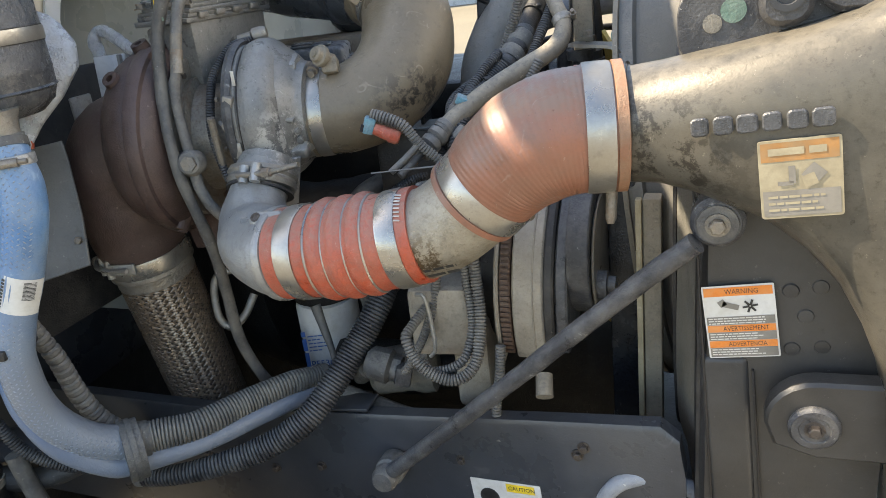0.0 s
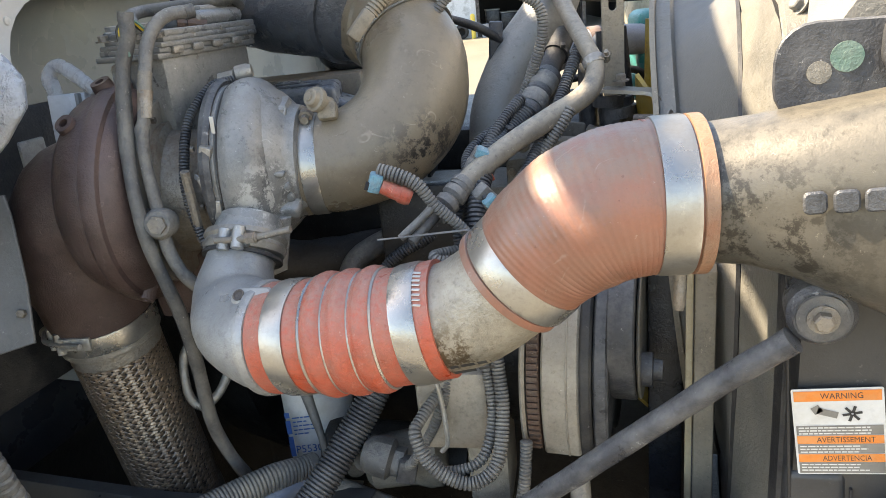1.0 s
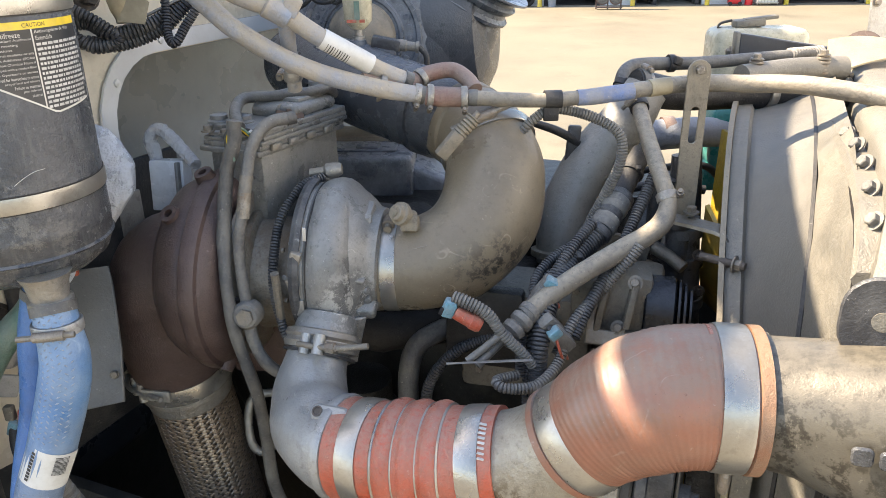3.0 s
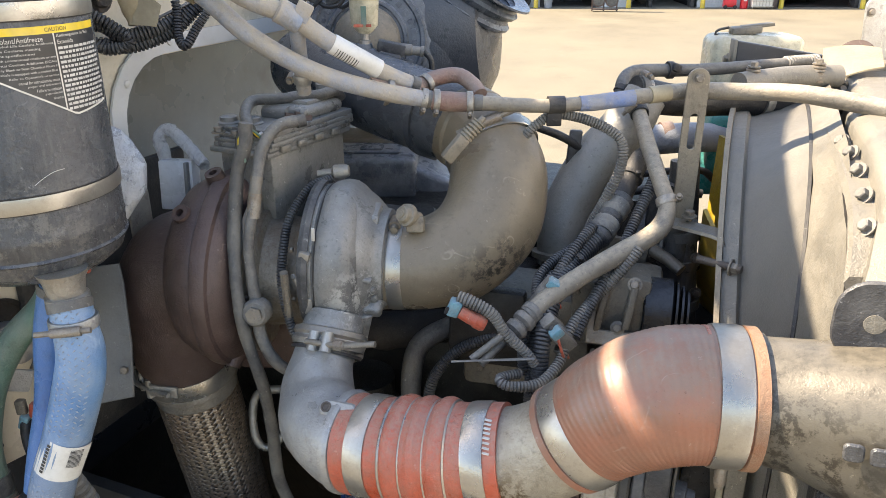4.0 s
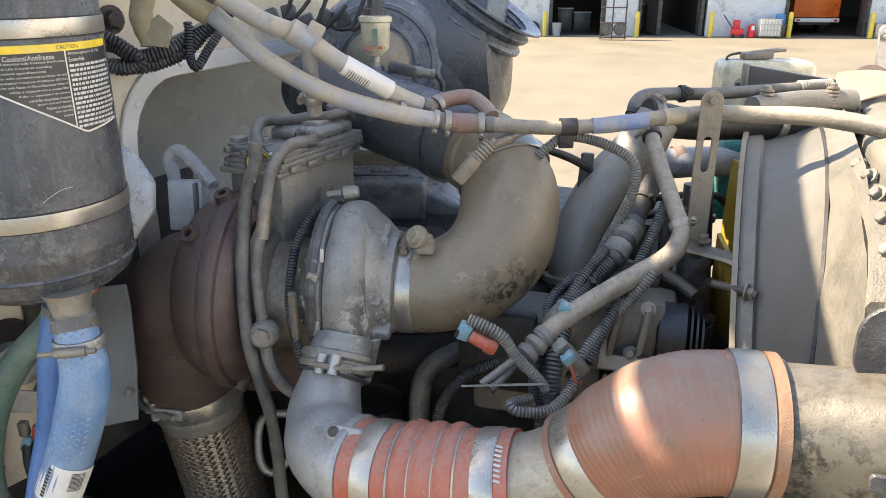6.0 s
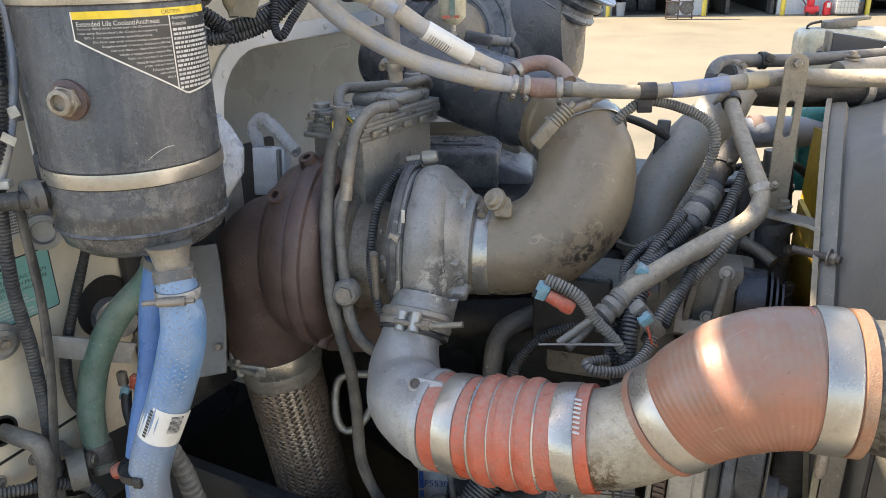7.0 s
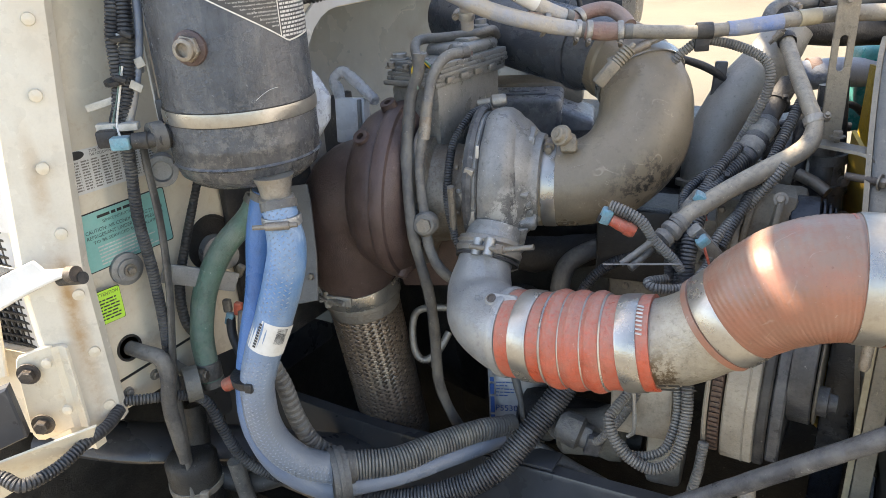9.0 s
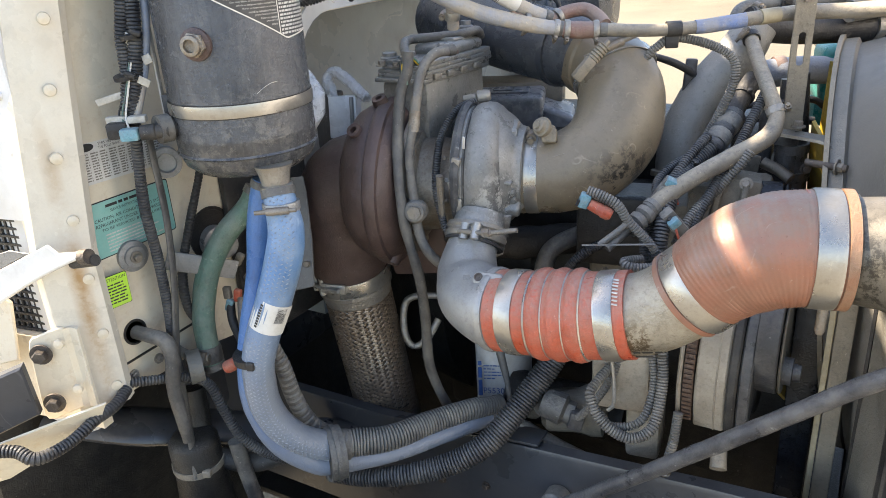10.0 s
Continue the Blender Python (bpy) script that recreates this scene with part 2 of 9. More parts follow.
    tanhose=mat("dusty_pale_hose", (0.225, 0.272, 0.355), 0.5, dust=(0.41, 0.335, 0.230), amount=0.60, size=0.07, speck=(0.17, 0.16, 0.15), rugged=0.6, dust_toplit=0.75, crisp=0.09),
    bluemark=mat("blue_hose_print", (0.135, 0.205, 0.40), 0.6, dust=(0.33, 0.31, 0.27), amount=0.52, size=0.022, crisp=0.10),
    redhose=mat("red_brown_hose", (0.22, 0.125, 0.10), 0.6, dust=(0.30, 0.235, 0.19), amount=0.5, size=0.02, rugged=0.8),
    green=mat("green_hose", (0.080, 0.165, 0.128), 0.5, dust=(0.215, 0.245, 0.21), amount=0.40, size=0.04),
    cream=mat("dusty_cream_paint", (0.69, 0.63, 0.51), 0.38, dust=(0.58, 0.47, 0.32), amount=0.30, size=0.14, speck=(0.56, 0.44, 0.29), bump=0.04, spread=0.06, rugged=0.3, dust_toplit=0.3, crisp=0.2),
    white=mat("white_cab_paint", (0.70, 0.705, 0.70), 0.30, dust=(0.56, 0.52, 0.44), amount=0.28, size=0.16, bump=0.03, spread=0.05, rugged=0.2, dust_toplit=0.25),
    tunnel=mat("grey_primer_panel", (0.170, 0.212, 0.248), 0.36, dust=(0.265, 0.288, 0.298), amount=0.40, size=0.30, bump=0.05, spread=0.34, rugged=0.5, dust_toplit=0.2, crisp=0.2, scuff=0.3),
    shield=mat("grey_heat_shield", (0.235, 0.238, 0.24), 0.48, 0.3, dust=(0.30, 0.295, 0.275), amount=0.4, size=0.06, crisp=0.2),
    pipegrey=mat("dusty_grey_pipe_paint", (0.215, 0.212, 0.202), 0.46, 0.15, dust=(0.285, 0.272, 0.242), amount=0.45, size=0.06, speck=(0.12, 0.11, 0.10), dust_toplit=0.5, rugged=0.6, crisp=0.2),
    bentsteel=mat("bent_sheet_steel", (0.66, 0.69, 0.73), 0.36, 0.05, dust=(0.55, 0.55, 0.54), amount=0.3, size=0.04, spread=0.1, bump=0.15, rugged=0.3, dust_toplit=0.2),
    guardgrey=mat("dull_grey_guard_steel", (0.125, 0.130, 0.134), 0.45, 0.2, dust=(0.200, 0.200, 0.192), amount=0.4, size=0.06, crisp=0.2, rugged=0.6, scuff=0.3),
    foil=mat("crinkled_foil", (0.92, 0.93, 0.94), 0.25, 0.30, dust=(0.68, 0.68, 0.66), amount=0.18, size=0.03, bump=1.6, grain=0.007, rugged=0.3, scuff=0),
    shroud=mat("grey_shroud_plastic", (0.131, 0.126, 0.117), 0.5, dust=(0.213, 0.198, 0.168), amount=0.5, size=0.10, spread=0.15, rugged=0.4, crisp=0.22),
    sidedark=mat("dark_shroud_panel", (0.028, 0.028, 0.029), 0.5, dust=(0.085, 0.080, 0.072), amount=0.36, size=0.12, crisp=0.2, rugged=0.45, bump=0.2),
    castlight=mat("dusty_light_casting", (0.169, 0.160, 0.139), 0.55, 0.1, dust=(0.224, 0.205, 0.169), amount=0.5, size=0.05, rugged=0.6, bump=0.6, dust_toplit=0.4),
    braid=mat("stainless_braid", (0.30, 0.240, 0.185), 0.40, 0.7, dust=(0.140, 0.098, 0.066), amount=0.46, size=0.03, bump=0.1, dust_toplit=0.0, rugged=0.4),
    flange=mat("rust_run_cream_paint", (0.66, 0.62, 0.53), 0.38, dust=(0.57, 0.47, 0.34), amount=0.30, size=0.14, bump=0.04, spread=0.06, rugged=0.3, dust_toplit=0.3, bleed=((0.056, 0.024), 0.019, (0.38, 0.24, 0.115))),
    silver=mat("weathered_silver_sheet", (0.60, 0.64, 0.69), 0.36, 0.30, dust=(0.52, 0.52, 0.51), amount=0.4, size=0.035, bump=0.7, grain=0.010, rugged=0.6, spread=0.2, crisp=0.16, stain=((0.02, -0.06, -0.01), 0.05, (0.22, 0.10, 0.05))),
    glossblack=mat("glossy_black_metal", (0.012, 0.014, 0.018), 0.30, 0.1, dust=(0.045, 0.048, 0.055), amount=0.3, size=0.05, dust_toplit=0.4, rugged=0.4),
    rodpaint=mat("worn_black_rod_paint", (0.034, 0.036, 0.043), 0.42, dust=(0.156, 0.153, 0.148), amount=0.42, size=0.022, dust_toplit=0.55, rugged=1.0, crisp=0.12),
    drivecast=mat("shaded_dusty_casting", (0.273, 0.241, 0.194), 0.55, 0.1, dust=(0.431, 0.381, 0.307), amount=0.45, size=0.04, speck=(0.130, 0.112, 0.087), rugged=0.8, dust_toplit=0.4),
    beige=mat("sunlit_beige_sheet", (0.36, 0.30, 0.19), 0.5, dust=(0.42, 0.36, 0.25), amount=0.45, size=0.04, rugged=0.5, dust_toplit=0.2),
    soot=mat("soot_dark_steel", SOOT, 0.7, 0.3),
    labelwhite=mat("label_white", (0.64, 0.63, 0.60), 0.5, dust=(0.44, 0.405, 0.335), amount=0.3, size=0.03, bump=0.0, spread=0.05, dust_toplit=0, rugged=0.25),
    labelorange=mat("label_orange", (0.72, 0.22, 0.04), 0.5, dust=(0.5, 0.32, 0.16), amount=0.3, size=0.02, bump=0.0, spread=0.06, dust_toplit=0, rugged=0.25),
    labeltan=mat("faded_label", (0.34, 0.295, 0.20), 0.6, dust=(0.22, 0.18, 0.115), amount=0.45, size=0.03, bump=0.0, dust_toplit=0, rugged=0.35),
    labelfade=mat("faded_orange_label", (0.36, 0.17, 0.05), 0.6, dust=(0.25, 0.185, 0.105), amount=0.45, size=0.02, bump=0.0, dust_toplit=0, rugged=0.35),
    labelgrey=mat("label_grey", (0.20, 0.185, 0.16), 0.6, bump=0.0, dust_toplit=0, rugged=0.25),
    labelteal=mat("label_teal", (0.23, 0.50, 0.45), 0.5, dust=(0.34, 0.50, 0.44), amount=0.3, size=0.04, bump=0.0, spread=0.06, dust_toplit=0, rugged=0.25),
    labellime=mat("label_lime", (0.42, 0.72, 0.05), 0.5, dust=(0.45, 0.60, 0.15), amount=0.25, size=0.03, bump=0.0, spread=0.05, dust_toplit=0, rugged=0.25),
    labelyellow=mat("label_yellow", (0.78, 0.55, 0.04), 0.5, bump=0.0, dust=(0.6, 0.48, 0.2), amount=0.2, dust_toplit=0, rugged=0.25),
    labelblack=mat("label_black", (0.03, 0.03, 0.032), 0.5, dust=(0.09, 0.09, 0.09), amount=0.35, size=0.04, bump=0.0, dust_toplit=0, rugged=0.25),
    tagpaper=mat("soiled_tag_paper", (0.50, 0.48, 0.43), 0.6, dust=(0.32, 0.29, 0.23), amount=0.4, size=0.01, bump=0.2, dust_toplit=0, rugged=0.5),
    ink=mat("dark_ink", (0.03, 0.03, 0.03), 0.6, bump=0.0),
    inkblue=mat("blue_ink", (0.05, 0.12, 0.33), 0.6, bump=0.0, dust_toplit=0, rugged=0.25),
    inkwhite=mat("white_print", (0.62, 0.60, 0.55), 0.6, bump=0.0, dust_toplit=0, rugged=0.25),
    inkgrey=mat("faded_print", (0.55, 0.54, 0.51), 0.7, bump=0.0, dust_toplit=0, rugged=0.25),
    connblue=mat("pale_blue_connector", (0.13, 0.32, 0.40), 0.5, dust=(0.27, 0.31, 0.31), amount=0.42, size=0.01),
    connred=mat("red_connector", (0.45, 0.08, 0.04), 0.5, dust=(0.40, 0.22, 0.16), amount=0.4, size=0.01),
    bolt=mat("dusty_bolt_steel", (0.22, 0.20, 0.175), 0.5, 0.6, dust=DUST, amount=0.45, size=0.008),
    boltblack=mat("dark_bolt", (0.07, 0.06, 0.055), 0.5, 0.4, dust=(0.16, 0.13, 0.10), amount=0.35, size=0.01),
    teal=mat("teal_engine_paint", (0.02, 0.24, 0.23), 0.4, dust=(0.08, 0.28, 0.25), amount=0.3, size=0.05),
    yellow=mat("yellow_fan_plastic", (0.50, 0.32, 0.03), 0.5, dust=(0.32, 0.25, 0.10), amount=0.5, size=0.06),
    milky=mat("milky_reservoir_plastic", (0.558, 0.522, 0.387), 0.35, dust=(0.432, 0.387, 0.279), amount=0.4, size=0.03, bump=0.0),
    mesh=mat("black_grille_steel", (0.02, 0.02, 0.02), 0.5),
    copper=mat("dull_copper_belt", (0.10, 0.055, 0.036), 0.7, dust=(0.13, 0.098, 0.072), amount=0.4, size=0.01),
    facade=mat("pale_blue_facade_panel", (0.58, 0.61, 0.64), 0.6, size=1.0, grain=0.05, bump=0.0, spread=0.05),
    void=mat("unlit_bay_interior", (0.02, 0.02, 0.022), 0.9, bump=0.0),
    bollard=mat("yellow_bollard_paint", (0.72, 0.52, 0.05), 0.5, size=0.3, dust=(0.55, 0.42, 0.12), amount=0.3),
    redpaint=mat("red_paint", (0.60, 0.02, 0.03), 0.45, size=0.3),
    orangetruck=mat("orange_truck_paint", (0.62, 0.12, 0.02), 0.4, size=0.5),
    blueplastic=mat("blue_drum_plastic", (0.05, 0.20, 0.42), 0.5, size=0.3),
    tyre=mat("tyre_rubber", (0.02, 0.02, 0.02), 0.8, size=0.2),
)


# ---- builders ----
def thing(name, at, label, category, group="", kind=""):
    ob = new(name)
    ob.empty_display_size = 0.02
    ob.location = at
    return tagged(ob, label, category, group, kind)




def world_at(ob):
    v = Vector((0, 0, 0))
    while ob:
        v += ob.location
        ob = ob.parent
    return v


def part(name, mesh, material, parent=None, label="", smooth=True):
    """One mesh object from (vertices, faces) or a bmesh, in world coordinates, under a thing or part."""
    me = bpy.data.meshes.new(name)
    if isinstance(mesh, bmesh.types.BMesh):
        mesh.to_mesh(me)
        mesh.free()
    else:
        me.from_pydata([tuple(v) for v in mesh[0]], [], [tuple(f) for f in mesh[1]])
    base = world_at(parent) if parent else Vector((0, 0, 0))
    me.transform(Matrix.Translation(-base))
    bm = bmesh.new()
    bm.from_mesh(me)
    bmesh.ops.recalc_face_normals(bm, faces=bm.faces)
    bm.to_mesh(me)
    bm.free()
    me.materials.append(material)
    if smooth:
        me.set_sharp_from_angle(angle=radians(38))
        me.polygons.foreach_set("use_smooth", [True] * len(me.polygons))
    ob = new(name, me)
    if parent:
        ob.parent = parent
    if label:
        ob["label"] = label
    return ob


def spline(points, values, step):
    """Catmull-Rom through points, resampled at even steps; values go along."""
    P = [np.array(p, float) for p in points]
    P = [2 * P[0] - P[1]] + P + [2 * P[-1] - P[-2]]
    V = [values[0]] + list(values) + [values[-1]]
    out, val = [], []
    for i in range(1, len(P) - 2):
        n = max(4, int(np.linalg.norm(P[i + 1] - P[i]) / step * 2))
        for k in range(n):
            t = k / n
            out.append(0.5 * (2 * P[i] + (P[i + 1] - P[i - 1]) * t + (2 * P[i - 1] - 5 * P[i] + 4 * P[i + 1] - P[i + 2]) * t * t + (3 * P[i] - P[i - 1] - 3 * P[i + 1] + P[i + 2]) * t ** 3))
            val.append(V[i] + (V[i + 1] - V[i]) * (t * t * (3 - 2 * t)))
    out.append(P[-2])
    val.append(V[-2])
    out, val = np.array(out), np.array(val)
    s = np.concatenate([[0], np.cumsum(np.linalg.norm(np.diff(out, axis=0), axis=1))])
    n = max(3, int(s[-1] / step) + 1)
    q = np.linspace(0, s[-1], n)
    return np.stack([np.interp(q, s, out[:, k]) for k in range(3)], 1), np.interp(q, s, val), q


def sweep(points, radius, seg=18, step=0.008, ribs=None, rough=0.0, cap=True, flat=1.0, ends=0.0, pitch=28):
    """A tube along points. radius: one or one per point. ribs: (pitch, depth). flat squeezes it in one direction."""
    radius = [radius] * len(points) if isinstance(radius, (int, float)) else list(radius)
    if ribs:
        step = ribs[0] / 4
    c, r, s = spline(points, radius, step)
    if ribs:
        r = r - ribs[1] * 0.9 * (np.arange(len(s)) % 4 == 0)
    if ends:
        r[0] *= 1 - ends
        r[-1] *= 1 - ends
    d = np.gradient(c, axis=0)
    d /= np.linalg.norm(d, axis=1)[:, None]
    u = np.cross(d[0], [0.31, 0.2, 0.93])
    u /= np.linalg.norm(u)
    verts, faces = [], []
    for i in range(len(c)):
        u = u - d[i] * (u @ d[i])
        u /= np.linalg.norm(u)
        w = np.cross(d[i], u)
        for k in range(seg):
            a = 2 * math.pi * k / seg
            rr = r[i]
            if rough:
                p = c[i] + (u * math.cos(a) + w * math.sin(a)) * rr
                rr += rough * noise.noise(Vector(p) * pitch)
            verts.append(c[i] + u * math.cos(a) * rr + w * math.sin(a) * rr * flat)
    for i in range(len(c) - 1):
        for k in range(seg):
            a, b = i * seg + k, i * seg + (k + 1) % seg
            faces.append((a, b, b + seg, a + seg))
    if cap:
        faces.append(tuple(range(seg - 1, -1, -1)))
        faces.append(tuple(range((len(c) - 1) * seg, len(c) * seg)))
    return verts, faces


def basis(axis):
    d = Vector(axis).normalized()
    u = d.cross(Vector((0.12, 0.3, 0.94))).normalized()
    return np.array(d), np.array(u), np.array(d.cross(u))


def lathe(at, axis, profile, seg=32, wobble=0.0, arc=1.0, turn=0.0):
    """Turned body: profile rows (distance along axis, radius)."""
    d, u, w = basis(axis)
    at = np.array(at)
    verts, faces = [], []
    n = seg if arc >= 1 else seg + 1
    for h, r in profile:
        for k in range(n):
            a = 2 * math.pi * (k / seg * arc + turn)
            q = r * (1 + wobble * noise.noise(Vector((math.cos(a) * 2, math.sin(a) * 2, h * 9))))
            verts.append(at + d * h + (u * math.cos(a) + w * math.sin(a)) * q)
    for i in range(len(profile) - 1):
        for k in range(seg):
            a, b = i * n + k, i * n + (k + 1) % n
            faces.append((a, b, b + n, a + n))
    if arc >= 1:
        if profile[0][1] > 1e-5:
            faces.append(tuple(range(n - 1, -1, -1)))
        if profile[-1][1] > 1e-5:
            faces.append(tuple(range((len(profile) - 1) * n, len(profile) * n)))
    return verts, faces


def box(at, size, rot=(0, 0, 0), bevel=0.004, seg=2):
    bm = bmesh.new()
    bmesh.ops.create_cube(bm, size=1)
    bmesh.ops.scale(bm, vec=size, verts=bm.verts)
    if bevel:
        bmesh.ops.bevel(bm, geom=bm.edges[:], offset=min(bevel, min(size) * 0.45), segments=seg, affect="EDGES", profile=0.5)
    bmesh.ops.transform(bm, matrix=pose(*at, *rot), verts=bm.verts)
    return bm


def plate(outline, thick, m, bevel=0.0015, holes=()):
    """A flat plate: outline in its own x, y, pulled thick along its z, at matrix m."""
    bm = bmesh.new()
    vs = [bm.verts.new((x, y, 0)) for x, y in outline]
    f = bm.faces.new(vs)
    r = bmesh.ops.extrude_face_region(bm, geom=[f])
    bmesh.ops.translate(bm, vec=(0, 0, thick), verts=[v for v in r["geom"] if isinstance(v, bmesh.types.BMVert)])
    if bevel:
        es = [e for e in bm.edges if abs(e.verts[0].co.z - e.verts[1].co.z) < 1e-6]
        bmesh.ops.bevel(bm, geom=es, offset=min(bevel, thick * 0.45), segments=1, affect="EDGES")
    bmesh.ops.transform(bm, matrix=m, verts=bm.verts)
    return bm


def rounded(w, h, r, n=5, x0=0.0, y0=0.0):
    out = []
    for cx, cy, a0 in ((w / 2 - r, h / 2 - r, 0), (-w / 2 + r, h / 2 - r, 90), (-w / 2 + r, -h / 2 + r, 180), (w / 2 - r, -h / 2 + r, 270)):
        for k in range(n + 1):
            a = radians(a0 + 90 * k / n)
            out.append((x0 + cx + r * math.cos(a), y0 + cy + r * math.sin(a)))
    return out


def frame_m(at, right, up):
    """Matrix with x along right and y along up; z comes out of the front."""
    r = Vector(right).normalized()
    u = Vector(up)
    z = r.cross(u).normalized()
    u = z.cross(r)
    m = Matrix((r, u, z)).transposed().to_4x4()
    m.translation = at
    return m


def bolt(at, axis, size, parent, material=None, washer=True, name="bolt"):
    """Hexagon head with washer."""
    d, u, w = basis(axis)
    at = np.array(at)
    verts, faces = [], []

    def ring(r, h, n):
        i = len(verts)
        for k in range(n):
            a = 2 * math.pi * k / n
            verts.append(at + d * h + (u * math.cos(a) + w * math.sin(a)) * r)
        return list(range(i, i + n))
    if washer:
        a, b = ring(size * 0.95, 0, 16), ring(size * 0.95, size * 0.18, 16)
        faces.extend((a[k], a[(k + 1) % 16], b[(k + 1) % 16], b[k]) for k in range(16))
        faces.append(tuple(b))
    a, b, c = ring(size * 0.62, size * 0.15, 6), ring(size * 0.62, size * 0.75, 6), ring(size * 0.5, size * 0.85, 6)
    for p, q in ((a, b), (b, c)):
        faces.extend((p[k], p[(k + 1) % 6], q[(k + 1) % 6], q[k]) for k in range(6))
    faces.append(tuple(c))
    return part(name, (verts, faces), material or M["bolt"], parent)


def band(at, axis, r, width, thick=0.0012, seg=40):
    h = width / 2
    return lathe(at, axis, [(-h, r), (-h, r + thick), (-h + width * 0.12, r + thick * 1.6), (h - width * 0.12, r + thick * 1.6), (h, r + thick), (h, r), (-h, r)], seg)


def clamp(at, axis, r, width, side, label, group="", screw=0.05, material="steel"):
    """A hose clamp: band, screw housing and screw at the side that is given."""
    d, u, w = basis(axis)
    t = thing("hose_clamp", at, label, "hose clamp", group)
    part("band", band(at, axis, r, width), M[material], t)
    sd = np.array(side, float)
    sd -= d * (sd @ d)
    sd /= np.linalg.norm(sd)
    tang = np.cross(d, sd)
    p = np.array(at) + sd * (r + 0.005)
    housing = part("screw_housing", sweep([p - tang * screw * 0.3, p + tang * screw * 0.3], width * 0.42, 10, 0.01), M["zincrust"], t)
    part("screw", sweep([p - tang * screw * 0.5, p + tang * screw * 0.62], width * 0.26, 8, 0.01), M["bolt"], housing)
    return t


def hose(name, pts, r, material, label, category="hose", ribs=None, seg=16, group="", rough=0.0006, step=0.008, flat=1.0, parent=None):
    if parent:
        return part(name, sweep(pts, r, seg, step, ribs, rough, flat=flat), M[material], parent, label)
    mid = pts[len(pts) // 2]
    ob = part(name, sweep(pts, r, seg, step, ribs, rough, flat=flat), M[material])
    ob.data.transform(Matrix.Translation(-Vector(mid)))
    ob.location = mid
    tagged(ob, label, category, group)
    rs = [r] * len(pts) if isinstance(r, (int, float)) else list(r)
    if category == "hose" and name in ("coolant_hose", "oil_line", "coolant_line", "green_hose", "corrugated_hose", "radiator_hose", "metal_line", "coolant_tube"):
        for i, j, rr in ((0, 1, rs[0]), (-1, -2, rs[-1])):
            a, b = Vector(pts[i]), Vector(pts[j])
            part("end_cuff", lathe(a.lerp(b, 0.12), b - a, [(-0.006, rr * 0.98), (-0.006, rr * 1.09), (0.006, rr * 1.09), (0.006, rr * 0.98)], 20), M["dustrubber"], ob)
    return ob


def words(body, m, height, material, parent, name="lettering", width=None, depth=0.0004, align="CENTER"):
    """Text in Blender's own font as a mesh, its middle at the matrix m."""
    cu = bpy.data.curves.new("t", "FONT")
    cu.body, cu.size, cu.align_x, cu.align_y, cu.extrude = body, 1.0, align, "CENTER", 0
    cu.resolution_u = 2
    ob = bpy.data.objects.new("t", cu)
    scene.collection.objects.link(ob)
    me = bpy.data.meshes.new_from_object(ob.evaluated_get(bpy.context.evaluated_depsgraph_get()))
    bpy.data.objects.remove(ob)
    bm = bmesh.new()
    bm.from_mesh(me)
    bpy.data.meshes.remove(me)
    xs = [v.co.x for v in bm.verts]
    ys = [v.co.y for v in bm.verts]
    k = height / max(1e-6, max(ys) - min(ys)) if "\n" not in body else height / (max(ys) - min(ys))
    kx = width / (max(xs) - min(xs)) if width else k
    cy = (max(ys) + min(ys)) / 2
    for v in bm.verts:
        v.co = Vector((v.co.x * kx, (v.co.y - cy) * k, depth))
    bmesh.ops.transform(bm, matrix=m, verts=bm.verts)
    return part(name, bm, material, parent, smooth=False)


def bars(m, rows, width, pitch, height, material, parent, name="print_block", ragged=0.25, depth=0.0004, left=True, seed=1):
    """Unreadable print: short plain bars, row by row, downwards from the matrix m (upper left)."""
    rnd = random.Random(seed)
    bm = bmesh.new()
    for i in range(rows):
        x, end = 0.0, width * (1 - rnd.random() * ragged)
        while x < end:
            w = min(end - x, height * rnd.uniform(1.5, 5))
            y = -i * pitch
            bm.faces.new([bm.verts.new((x, y, depth)), bm.verts.new((x + w, y, depth)), bm.verts.new((x + w, y - height, depth)), bm.verts.new((x, y - height, depth))])
            x += w + height * 0.6
    bmesh.ops.transform(bm, matrix=m, verts=bm.verts)
    return part(name, bm, material, parent, smooth=False)


def patch(m, x0, y0, x1, y1, material, parent, name="print_field", depth=0.0003):
    bm = bmesh.new()
    bm.faces.new([bm.verts.new((x, y, depth)) for x, y in ((x0, y0), (x1, y0), (x1, y1), (x0, y1))])
    bmesh.ops.transform(bm, matrix=m, verts=bm.verts)
    return part(name, bm, material, parent, smooth=False)


def loft(sections, cap=True):
    n = len(sections[0])
    verts = [v for s in sections for v in s]
    faces = []
    for i in range(len(sections) - 1):
        for k in range(n):
            a, b = i * n + k, i * n + (k + 1) % n
            faces.append((a, b, b + n, a + n))
    if cap:
        faces += [tuple(range(n - 1, -1, -1)), tuple(range((len(sections) - 1) * n, len(sections) * n))]
    return verts, faces


# ---- ground and distance ----
def ground():
    bm = bmesh.new()
    bmesh.ops.create_grid(bm, x_segments=24, y_segments=24, size=400)
    return tagged(part("ground", bm, M["concrete"]), "sunlit dusty pale concrete yard", "ground", kind="structure")


ground()
FD = Vector((0.955, 0.295, 0)).normalized()
FN = Vector((0.295, -0.955, 0)).normalized()
FA = Vector((-4.5, 26.4, 0))


def fpt(u, out=0.0, z=0.0):
    return FA + FD * u + FN * out + Vector((0, 0, z))


FROT = (0, 0, math.degrees(math.atan2(FD.y, FD.x)))


def far_box(u0, u1, o0, o1, z0, z1, bevel=0.01):
